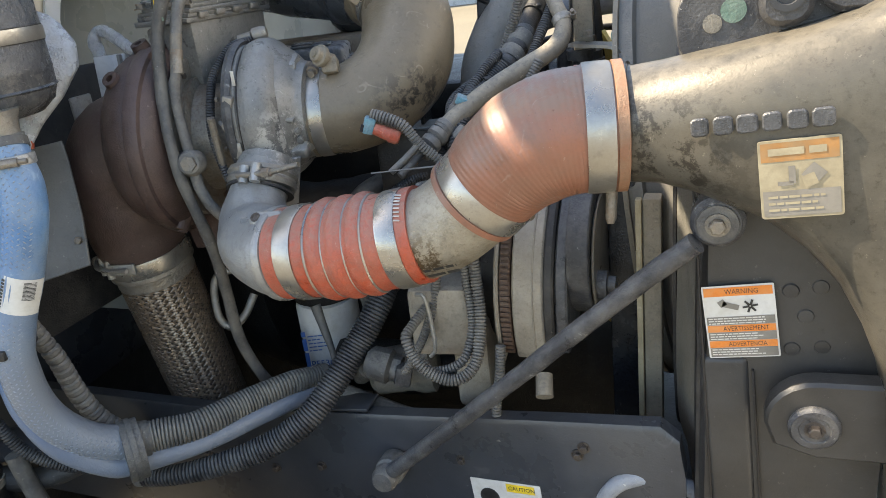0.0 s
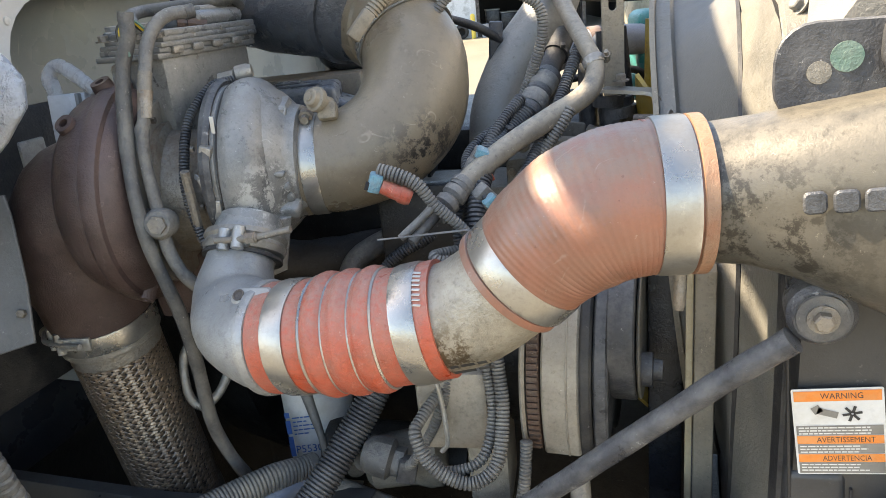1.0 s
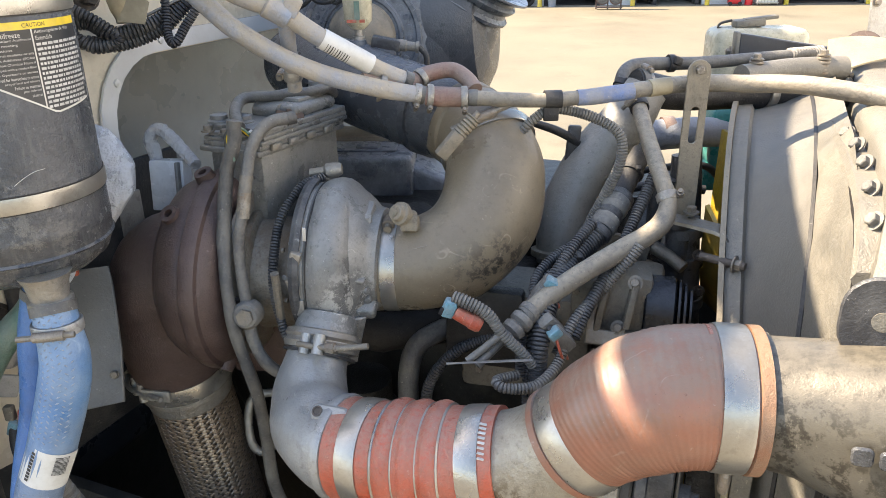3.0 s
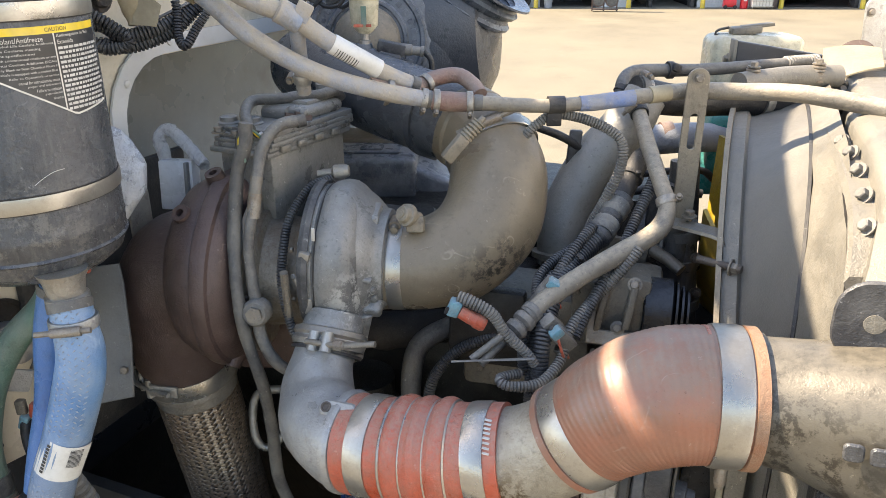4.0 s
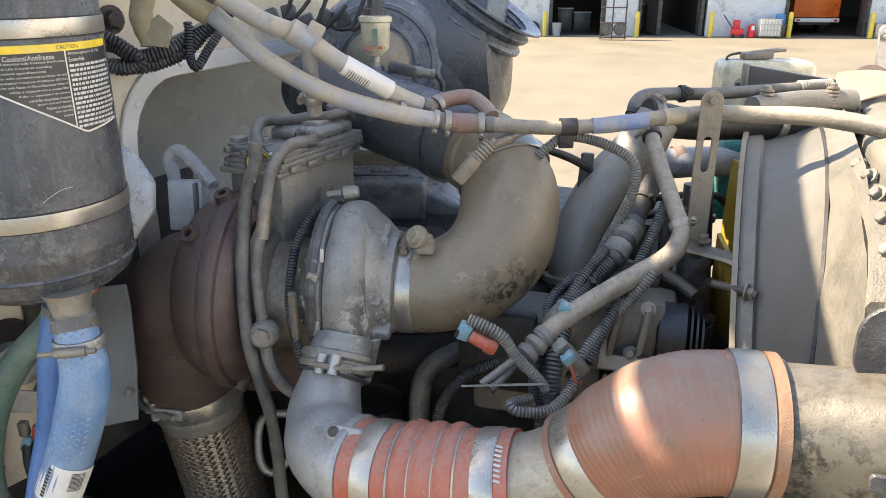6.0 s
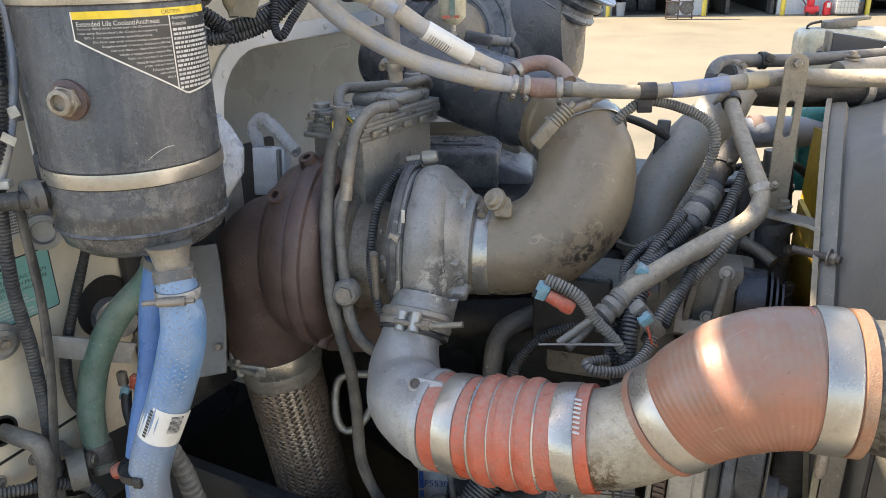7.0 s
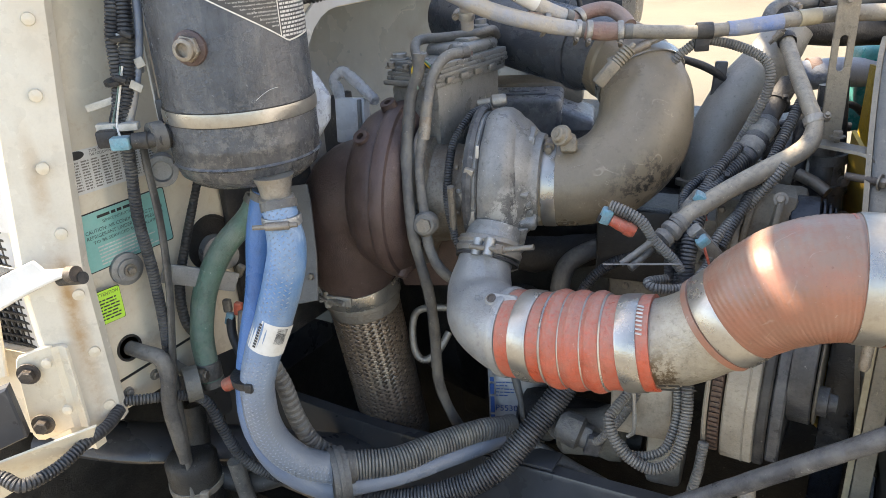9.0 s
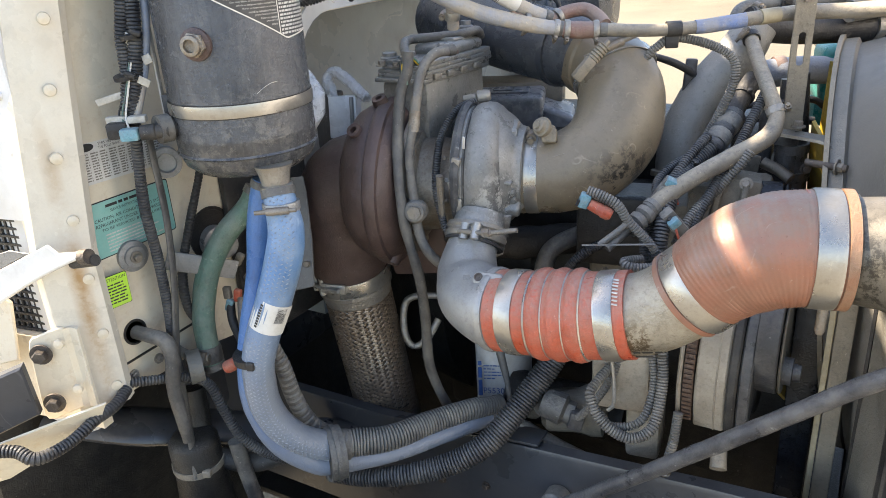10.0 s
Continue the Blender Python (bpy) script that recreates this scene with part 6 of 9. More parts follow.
hose("corrugated_hose", [(-0.575, 1.148, 1.175), (-0.586, 1.110, 1.138), (-0.610, 1.070, 1.092), (-0.640, 1.015, 1.040), (-0.674, 0.964, 0.998), (-0.729, 0.919, 0.970), (-0.792, 0.877, 0.958), (-0.860, 0.847, 0.950), (-0.93, 0.835, 0.945)], [0.0215, 0.0222, 0.0230, 0.0227, 0.0224, 0.0213, 0.0193, 0.017, 0.0165], "loom", "black corrugated conduit with dust", ribs=(0.006, 0.0035), seg=22)
clip = thing("hose_clip", (-0.886, 0.806, 1.03), "dusty rubber-lined clip round two hoses", "hose clip")
part("loop", lathe((-0.886, 0.806, 1.026), (0.62, 0.78, -0.05), [(-0.014, 0.043), (-0.014, 0.048), (0.014, 0.048), (0.014, 0.043), (-0.014, 0.043)], 40), M["dustrubber"], clip)
part("lip", lathe((-0.886, 0.806, 1.026), (0.62, 0.78, -0.05), [(-0.004, 0.048), (-0.004, 0.0505), (0.004, 0.0505), (0.004, 0.048)], 40), M["dustrubber"], clip)
tie = thing("cable_tie", (-0.940, 0.72, 1.255), "black cable tie round two blue hoses", "cable tie")
part("strap", lathe((-0.950, 0.722, 1.256), (0.05, 0.05, -1), [(-0.006, 0.033), (-0.006, 0.0345), (0.006, 0.0345), (0.006, 0.033), (-0.006, 0.033)], 32), M["rubber"], tie)
part("head", box((-0.930, 0.692, 1.256), (0.012, 0.01, 0.014), (0, 0, 20), 0.002), M["rubber"], tie)
# print label on the first hose
lab = thing("hose_label", (-0.905, 0.715, 1.35), "white barcode label wrapped on a blue hose", "label")
verts, faces = [], []
ax = Vector((-0.0255, -0.018, -0.069)).normalized()
cc = Vector((-0.912, 0.736, 1.335))
d, u, w = basis(ax)
face = Vector((0.55, -0.80, 0.2))
face = (face - ax * face.dot(ax)).normalized()
side = Vector(ax).cross(face)


def on_hose(a, h, r):
    return cc + ax * h + (face * math.cos(a) + side * math.sin(a)) * r


for i in range(13):
    a = radians(-80 + i * 160 / 12)
    verts += [on_hose(a, -0.026, 0.0290), on_hose(a, 0.026, 0.0284)]
faces = [(2 * i, 2 * i + 2, 2 * i + 3, 2 * i + 1) for i in range(12)]
part("paper", (verts, faces), M["labelwhite"], lab)
rnd = random.Random(2)
for k in range(14):
    a0 = radians(-55)
    h0 = -0.022 + k * 0.0019
    verts = [on_hose(a0 + radians(4 * j), h0, 0.0293) for j in range(9)] + [on_hose(a0 + radians(4 * j), h0 + rnd.uniform(0.0005, 0.0013), 0.0293) for j in range(9)]
    part("barcode_bar", (verts, [(j, j + 1, j + 10, j + 9) for j in range(8)]), M["ink"], lab, smooth=False)
for k in range(9):
    h0 = -0.021 + k * 0.0047
    verts = [on_hose(radians(24 + 5 * j), h0, 0.0293) for j in range(3)] + [on_hose(radians(24 + 5 * j), h0 + 0.0034, 0.0293) for j in range(3)]
    part("brand_bar", (verts, [(j, j + 1, j + 4, j + 3) for j in range(2)]), M["ink"], lab, smooth=False)


# ---- radiator, shroud, charge air tank ----
def circle(x, cy, cz, r, n=48):
    return [(x, cy - r * math.cos(2 * math.pi * k / n), cz + r * math.sin(2 * math.pi * k / n)) for k in range(n)]


def squircle(x, y0, y1, z0, z1, p, n=48, cut=0.0):
    out = []
    for k in range(n):
        a = 2 * math.pi * k / n
        c, s = -math.cos(a), math.sin(a)
        c, s = math.copysign(abs(c) ** p, c), math.copysign(abs(s) ** p, s)
        out.append((x, (y0 + y1) / 2 + c * (y1 - y0) / 2, (z0 + z1) / 2 + s * (z1 - z0) / 2))
    return out


def shroud():
    t = thing("fan_shroud", (-0.1, 1.56, 0.85), "dusty grey plastic fan shroud with metal ring", "fan shroud")
    cy, cz, r = 1.575, 1.245, 0.385
    def lean(sec, k=1.0):
        return [(x + k * (0.030 - 0.117 * (z - 1.19)), y, z) for x, y, z in sec]
    part("ring", loft([lean(q) for q in [circle(-0.186, cy, cz, r), circle(-0.186, cy, cz, r + 0.012), circle(-0.165, cy, cz, r + 0.014), circle(-0.160, cy, cz, r + 0.002), circle(-0.186, cy, cz, r)]], False), M["castlight"], t, "dusty metal ring edge")
    part("ring_lip", loft([lean(q) for q in [circle(-0.194, cy, cz, r + 0.001), circle(-0.194, cy, cz, r + 0.020), circle(-0.1865, cy, cz, r + 0.020), circle(-0.1865, cy, cz, r + 0.001), circle(-0.194, cy, cz, r + 0.001)]], False), M["tancast"], t)
    part("upright_flange", box((-0.132, 1.140, 1.06), (0.026, 0.030, 0.54), (0, 0, 0), 0.003), M["tancast"], t, "dusty tan upright flange")
    part("strip_edge", box((-0.1505, 1.128, 1.06), (0.009, 0.014, 0.54), (0, 0, 0), 0.002), M["beige"], t)
    seam = squircle(-0.097, 1.087, 2.073, 0.8135, 1.659, 0.746)
    part("barrel", loft([lean(circle(-0.162, cy, cz, r + 0.004)), lean(squircle(-0.125, 1.150, 2.01, 0.845, 1.645, 0.9), 0.5), seam], False), M["shroud"], t)
    part("panel_joint", loft([[(x + dx, 1.58 + (y - 1.58) * k, 1.236 + (z - 1.236) * k) for x, y, z in seam] for dx, k in ((-0.003, 0.999), (-0.0035, 1.006), (0.001, 1.008), (0.002, 1.001))], False), M["rubber"], t, "thin black rubber joint")
    cast = [squircle(-0.0955, 1.083, 2.077, 0.812, 1.660, 0.74), squircle(-0.091, 1.072, 2.085, 0.807, 1.664, 0.70), squircle(-0.083, 1.055, 2.10, 0.80, 1.669, 0.66), squircle(-0.074, 1.02, 2.13, 0.785, 1.677, 0.58), squircle(-0.064, 0.985, 2.16, 0.77, 1.685, 0.5)]
    part("cast_face", loft([[Vector(p) + Vector((0.003 * noise.noise(Vector(p) * 14), 0, 0.003 * noise.noise(Vector(p) * 11))) for p in q] for q in cast], False), M["castlight"], t, "sunlit dusty cast tank face")
    part("side_panel", loft([squircle(-0.060, 0.95, 2.18, 0.76, 1.555, 0.34), squircle(-0.050, 0.928, 2.20, 0.75, 1.562, 0.26), squircle(0.145, 0.924, 2.20, 0.75, 1.57, 0.24)], True), M["sidedark"], t, "dark grey side panel with embossed dimples")
    part("seam_strip", loft([squircle(-0.066, 0.978, 2.165, 0.765, 1.550, 0.48), squircle(-0.062, 0.946, 2.185, 0.755, 1.559, 0.34), squircle(-0.056, 0.944, 2.187, 0.753, 1.560, 0.33), squircle(-0.056, 0.978, 2.165, 0.765, 1.550, 0.48)], False), M["rubber"], t)
    for x, z in ((0.038, 1.290), (0.068, 1.296), (0.055, 1.259), (0.043, 1.216), (0.074, 1.221)):
        part("dimple", lathe((x, 0.9285, z), (0, -1, 0), [(0, 0.010), (0.004, 0.008), (0.0045, 0)], 16), M["sidedark"], t)
    part("panel_seam", box((-0.054, 0.926, 1.20), (0.003, 0.006, 0.44), (0, -3.4, 0), 0.001), M["soot"], t)
    part("panel_fold", box((-0.022, 0.934, 1.08), (0.056, 0.022, 0.24), (0, -4.0, 0), 0.009, 3), M["sidedark"], t)
    part("panel_seam", box((0.010, 0.926, 1.085), (0.003, 0.006, 0.20), (0, -4.5, 0), 0.001), M["soot"], t)
    lab = thing("warning_label", (-0.015, 0.922, 1.25), "orange and white fan warning label on the dark panel", "label")
    m = frame_m((-0.0130, 0.9215, 1.2500), (0.99, 0.0, 0.125), (-0.125, 0.0, 0.99))
    part("paper", plate(rounded(0.078, 0.094, 0.002), 0.0008, m @ Matrix.Translation((0, 0, -0.0004)), 0), M["labelwhite"], lab, smooth=False)
    for y0, y1 in ((0.034, 0.045), (-0.0125, -0.0035), (-0.033, -0.024)):
        patch(m, -0.037, y0, 0.037, y1, M["labelorange"], lab, "orange_bar", 0.0011)
    for y0, y1 in ((-0.0030, 0.0075), (-0.0235, -0.013), (-0.0455, -0.0335)):
        patch(m, -0.037, y0, 0.037, y1, M["labelgrey"], lab, "grey_field", 0.0009)
    words("WARNING", m @ Matrix.Translation((0.004, 0.0395, 0)), 0.0062, M["ink"], lab, depth=0.0012, width=0.036)
    words("AVERTISSEMENT", m @ Matrix.Translation((0.005, -0.008, 0)), 0.0058, M["ink"], lab, depth=0.0012, width=0.050)
    words("ADVERTENCIA", m @ Matrix.Translation((0.005, -0.0285, 0)), 0.0058, M["ink"], lab, depth=0.0012, width=0.042)
    for k in range(6):
        a = radians(k * 60 + 10)
        mm = m @ Matrix.Translation((0.012, 0.020, 0)) @ Matrix.Rotation(a, 4, "Z")
        patch(mm, 0.001, -0.0013, 0.0085, 0.0013, M["ink"], lab, "fan_symbol", 0.0012)
    patch(m @ Matrix.Translation((-0.008, 0.021, 0)) @ Matrix.Rotation(radians(-18), 4, "Z"), -0.010, -0.0035, 0.008, 0.0035, M["labelgrey"], lab, "pictogram", 0.0012)
    patch(m @ Matrix.Translation((-0.018, 0.025, 0)) @ Matrix.Rotation(radians(30), 4, "Z"), -0.004, -0.004, 0.004, 0.004, M["labelgrey"], lab, "pictogram", 0.0012)
    for y, n in ((0.006, 3), (-0.0145, 3), (-0.035, 3)):
        bars(m @ Matrix.Translation((-0.035, y, 0)), n, 0.066, 0.0032, 0.0014, M["inkwhite"], lab, depth=0.0012, seed=int(abs(y) * 1e4))
    return t


shroud()


def air_tank():
    t = thing("charge_air_tank", (0.05, 0.95, 1.1), "dusty cast charge air cooler tank with raised lettering bars", "cooler tank")

    def sec(x, cy, cz, ry, rz, n=44, p=1.0):
        out = []
        for k in range(n):
            a = 2 * math.pi * k / n
            c, s = -math.cos(a), math.sin(a)
            out.append((x, cy + ry * math.copysign(abs(c) ** p, c), cz + rz * math.copysign(abs(s) ** p, s)))
        return out
    part("tank", loft([sec(-0.172, 0.928, 1.483, 0.062, 0.062), sec(-0.140, 0.932, 1.484, 0.0635, 0.0635), sec(-0.10, 0.928, 1.487, 0.064, 0.066, p=0.92), sec(-0.065, 0.922, 1.487, 0.066, 0.073, p=0.82), sec(-0.03, 0.918, 1.484, 0.068, 0.082, p=0.74), sec(0.01, 0.916, 1.4795, 0.070, 0.0945, p=0.68), sec(0.045, 0.915, 1.470, 0.072, 0.112, p=0.64), sec(0.08, 0.915, 1.455, 0.073, 0.137, p=0.60), sec(0.105, 0.915, 1.438, 0.073, 0.167, p=0.56), sec(0.125, 0.915, 1.42, 0.073, 0.20, p=0.52), sec(0.142, 0.915, 1.39, 0.073, 0.24, p=0.55), sec(0.16, 0.915, 1.26, 0.073, 0.37, p=0.45), sec(0.34, 0.915, 1.22, 0.073, 0.41, p=0.4)]), M["tankalu"], t)
    part("neck_bead", lathe((-0.140, 0.932, 1.4835), (0.98, 0.1, 0.0), [(-0.004, 0.062), (-0.003, 0.067), (0.003, 0.067), (0.004, 0.062)], 48), M["tankalu"], t)
    # raised brand lettering becomes plain bars
    for k in range(6):
        x = -0.058 + k * 0.0215
        z = 1.4985 + k * 0.0018
        y = 0.8495 - 0.0018 * k
        part("raised_bar", plate(rounded(0.0185 + 0.0012 * (k % 3 - 1), 0.0185, 0.005), 0.0045, frame_m((x, y + 0.001, z), (0.995, 0, 0.09), (-0.09, 0, 0.995)) , 0.0016), M["canister"], t)
    lab = thing("faded_warning_label", (0.033, 0.848, 1.45), "faded orange warning label on a cast tank", "label")
    m = frame_m((0.0335, 0.8405, 1.449), (0.995, -0.03, 0.10), (-0.10, 0.02, 0.99))
    part("paper", plate(rounded(0.072, 0.078, 0.003), 0.0012, m @ Matrix.Translation((0, 0, -0.0006)), 0), M["labeltan"], lab, smooth=False)
    patch(m, -0.0335, 0.018, 0.0335, 0.0365, M["labelfade"], lab, "orange_field", 0.0009)
    patch(m, -0.0335, -0.0365, 0.0335, -0.011, M["labelgrey"], lab, "text_field", 0.0009)
    bars(m @ Matrix.Translation((-0.027, 0.031, 0)), 1, 0.052, 0.01, 0.007, M["labeltan"], lab, depth=0.0013)
    bars(m @ Matrix.Translation((-0.029, -0.016, 0)), 3, 0.054, 0.0065, 0.0025, M["labeltan"], lab, depth=0.0013, seed=3)
    patch(m, -0.020, -0.006, -0.006, -0.002, M["labelgrey"], lab, "pictogram", 0.0013)
    patch(m, -0.010, -0.004, -0.004, 0.013, M["labelgrey"], lab, "pictogram", 0.0013)
    patch(m @ Matrix.Translation((0.012, 0.004, 0)) @ Matrix.Rotation(radians(45), 4, "Z"), -0.008, -0.008, 0.008, 0.008, M["labelgrey"], lab, "pictogram", 0.0013)
    patch(m @ Matrix.Translation((0.008, -0.002, 0)) @ Matrix.Rotation(radians(20), 4, "Z"), -0.006, -0.006, 0.006, 0.006, M["labeltan"], lab, "pictogram", 0.0015)
    b = thing("black_bracket", (0.02, 0.936, 1.58), "black steel bracket plate with round holes", "bracket")
    m = frame_m((0.015, 0.938, 1.585), (1, 0, 0), (0, 0, 1))
    part("plate", plate(rounded(0.20, 0.085, 0.032), 0.006, m), M["plastic"], b)
    part("hole_plug", lathe((-0.050, 0.9315, 1.586), (0, -1, 0), [(0, 0.0095), (0.001, 0.0095), (0.0012, 0)], 20), M["castlight"], b)
    part("hole_plug", lathe((-0.030, 0.9315, 1.598), (0, -1, 0), [(0, 0.0125), (0.001, 0.0125), (0.0012, 0)], 24), M["green"], b, "green painted dot")
    part("latch_cup", plate(rounded(0.05, 0.055, 0.02), 0.022, frame_m((0.018, 0.932, 1.608), (1, 0, 0), (0, 0, 1)), 0.006), M["plastic"], b)
    part("latch_rim", lathe((0.018, 0.910, 1.612), (0, -1, 0), [(0, 0.017), (0.004, 0.017), (0.004, 0.011), (0.001, 0.010), (0.001, 0)], 24), M["frame"], b)
    part("latch_cup", plate(rounded(0.06, 0.045, 0.02), 0.02, frame_m((0.078, 0.932, 1.612), (1, 0, 0), (0, 0, 1)), 0.006), M["plastic"], b)


air_tank()


def top_casting():
    t = thing("bolted_tank_cover", (0.0, 1.2, 1.62), "dusty pale cast cover with a bolted rim", "casting")
    rows = ((1.40, -0.058, 1.704), (1.34, -0.056, 1.702), (1.25, -0.050, 1.698), (1.16, -0.046, 1.692), (1.10, -0.043, 1.678), (1.06, -0.042, 1.655), (1.035, -0.042, 1.625))
    part("cover_shell", loft([[(x, y, z - 0.055), (x, y, z - 0.016), (x + 0.006, y, z - 0.006), (x + 0.018, y, z), (x + 0.14, y, z + 0.004), (x + 0.16, y, z - 0.01), (x + 0.16, y, z - 0.055)] for y, x, z in rows]), M["castlight"], t)
    part("cover_rim", loft([[(x - 0.022, y, z - 0.052), (x - 0.026, y, z - 0.044), (x - 0.022, y, z - 0.036), (x + 0.01, y, z - 0.033), (x + 0.01, y, z - 0.052)] for y, x, z in rows]), M["castlight"], t)
    part("gasket", loft([[(x - 0.024, y, z - 0.060), (x - 0.024, y, z - 0.053), (x + 0.01, y, z - 0.053), (x + 0.01, y, z - 0.060)] for y, x, z in rows]), M["soot"], t, "dark gasket line")
    for p in ((-0.066, 1.315, 1.668), (-0.060, 1.251, 1.669), (-0.056, 1.185, 1.664), (-0.053, 1.125, 1.652), (-0.051, 1.075, 1.632)):
        bolt(p, (-0.72, -0.45, 0.52), 0.0115, t, M["greyloom"])
    part("near_shoulder", loft([[(x, y, z) for x, y, z in ((-0.062 + 0.012 * k, 0.985, 1.52), (-0.058 + 0.012 * k, 0.99, 1.575 + 0.018 * k), (-0.052 + 0.012 * k, 1.01, 1.61 + 0.016 * k), (-0.045 + 0.012 * k, 1.06, 1.64 + 0.008 * k), (-0.04 + 0.012 * k, 1.10, 1.645), (-0.04 + 0.012 * k, 1.10, 1.52))] for k in range(14)]), M["castlight"], t)
    part("bulge", lathe((0.02, 1.02, 1.51), (-0.75, -0.2, 0.6), [(-0.09, 0.10), (-0.03, 0.100), (0.02, 0.092), (0.055, 0.072), (0.078, 0.042), (0.085, 0.018), (0.086, 0)], 36, 0.05), M["castlight"], t)
    g = thing("radiator_top_tank", (0.06, 1.6, 1.66), "dusty pale radiator top tank", "radiator")
    part("tank", box((0.07, 1.66, 1.640), (0.20, 0.9, 0.10), bevel=0.03, seg=3), M["castlight"], g)


top_casting()
fan = thing("cooling_fan", (-0.21, 1.56, 1.24), "yellow plastic cooling fan behind the shroud", "fan")
part("hub", lathe((-0.23, 1.56, 1.24), (1, 0, 0), [(0, 0.0), (0, 0.08), (0.05, 0.09), (0.06, 0.09), (0.06, 0)], 32), M["darkmetal"], fan)
for k in range(9):
    a = 2 * math.pi * (k / 9 + 0.03)
    rad = Vector((0, math.cos(a), math.sin(a)))
    tan = Vector((0, -math.sin(a), math.cos(a)))
    secs = []
    for r, w, tw in ((0.085, 0.05, 0.9), (0.16, 0.075, 0.75), (0.25, 0.09, 0.6), (0.36, 0.095, 0.5)):
        c = Vector((-0.205, 1.56, 1.24)) + rad * r
        dvec = (tan * math.cos(tw) + Vector((1, 0, 0)) * math.sin(tw)) * w / 2
        nn = (Vector((1, 0, 0)) * math.cos(tw) - tan * math.sin(tw)) * 0.003
        secs.append([c - dvec - nn, c + dvec - nn, c + dvec + nn, c - dvec + nn])
    part("blade", loft(secs), M["yellow"], fan)
rod = thing("support_rod", (-0.25, 0.87, 1.05), "dusty black radiator support rod with rubber ends", "support rod")
part("rod", sweep([(-0.530, 0.962, 0.918), (-0.44, 0.948, 1.002), (-0.28, 0.922, 1.155), (-0.125, 0.900, 1.303), (-0.062, 0.890, 1.360)], 0.0125, 16, 0.01, rough=0.0008), M["rodpaint"], rod)
part("lower_bush", lathe((-0.540, 1.005, 0.905), (0.0, -1, 0.05), [(-0.004, 0.022), (0.0, 0.025), (0.030, 0.025), (0.034, 0.021), (0.050, 0.022), (0.060, 0.017), (0.063, 0)], 24), M["greyloom"], rod)
part("upper_bush", lathe((-0.040, 0.925, 1.383), (0, -1, 0), [(-0.01, 0.027), (0.0, 0.029), (0.03, 0.029), (0.036, 0.024)], 30), M["rodpaint"], rod)
part("washer", lathe((-0.040, 0.890, 1.383), (0, -1, 0), [(0, 0.022), (0.004, 0.0215), (0.0045, 0)], 26), M["dustrubber"], rod)
bolt((-0.040, 0.886, 1.383), (0, -1, 0), 0.014, rod)
mount = thing("rubber_mount", (0.07, 0.90, 1.12), "round rubber radiator mount in a dark bracket", "mount")
part("bracket", plate([(-0.055, 0.0)] + [(-0.055 * math.cos(radians(a)), 0.055 * math.sin(radians(a))) for a in range(15, 90, 15)] + [(0.0, 0.055), (0.09, 0.055), (0.09, -0.045), (0.0, -0.045), (-0.045, -0.03)], 0.03, frame_m((0.070, 0.912, 1.143), (1, 0, 0.03), (0, 0, 1)), 0.004), M["sidedark"], mount)
part("bush", lathe((0.067, 0.886, 1.142), (0, -1, 0), [(-0.01, 0.0275), (0.008, 0.0275), (0.012, 0.024), (0.0125, 0.017), (0.011, 0.016), (0.011, 0)], 36), M["rodpaint"], mount)
bolt((0.067, 0.877, 1.142), (0, -1, 0), 0.012, mount, M["boltblack"])
stk = thing("drain_stub", (-0.162, 0.93, 1.41), "small brass drain stub under the hose end", "fitting")
part("stub", lathe((-0.158, 0.945, 1.42), (-0.02, -0.35, -1), [(0, 0.011), (0.012, 0.011), (0.014, 0.007), (0.05, 0.0065), (0.056, 0.004)], 12), M["zincrust"], stk)
cau = thing("caution_label", (-0.345, 0.99, 0.87), "white and yellow caution label on the frame rail", "label")
m = frame_m((-0.345, 0.9905, 0.872), (0.993, -0.112, 0.10), (-0.06, 0.02, 1))
part("paper", plate(rounded(0.12, 0.07, 0.002), 0.001, m @ Matrix.Translation((0, 0, -0.0005)), 0), M["labelwhite"], cau, smooth=False)
patch(m, 0.002, 0.017, 0.050, 0.032, M["labelyellow"], cau, "yellow_field", 0.0008)
words("CAUTION", m @ Matrix.Translation((0.028, 0.0245, 0)), 0.007, M["ink"], cau, depth=0.0012)
part("symbol_ring", lathe(m @ Vector((-0.03, 0.002, 0.0006)), (-0.112, -0.993, 0), [(0, 0.017), (0.0006, 0.017), (0.0006, 0.013), (0, 0.013)], 24), M["ink"], cau)
hose("washer_hose", [(-0.2061, 0.99, 0.8708), (-0.1798, 0.9613, 0.9409), (-0.1547, 0.965, 0.9635), (-0.1157, 0.9713, 0.9698), (-0.0555, 0.9801, 0.9409), (-0.0304, 1.0, 0.8582)], [0.0105, 0.0115, 0.0125, 0.0125, 0.0125, 0.0125], "greyhose", "short pale grey hose fixed to the frame rail", seg=16)

# ---- fan drive and pulleys ----
drive = thing("fan_drive", (-0.31, 1.18, 1.10), "dusty fan drive with belts and pulleys seen edge on", "fan drive")
def arc_block(x0, x1, r0, r1, a0, a1, soft=0.003, n=22, cy=1.24, cz=1.165):
    """A block bent round the fan axis: from radius r0 to r1, angles from the front, upwards."""
    rows = []
    for k in range(n + 1):
        a = radians(a0 + (a1 - a0) * k / n)
        rows.append([(x, cy - r * math.cos(a), cz + r * math.sin(a)) for x, r in ((x0, r0), (x0, r1 - soft), (x0 + soft, r1), (x1 - soft, r1), (x1, r1 - soft), (x1, r0))])
    return loft(rows)


part("drive_housing", arc_block(-0.3265, -0.279, 0.10, 0.200, -19, 75), M["drivecast"], drive, "dusty tan drive housing")
part("housing_rib", arc_block(-0.2955, -0.2930, 0.19, 0.2015, -19, 75, 0.0008), M["drivecast"], drive)
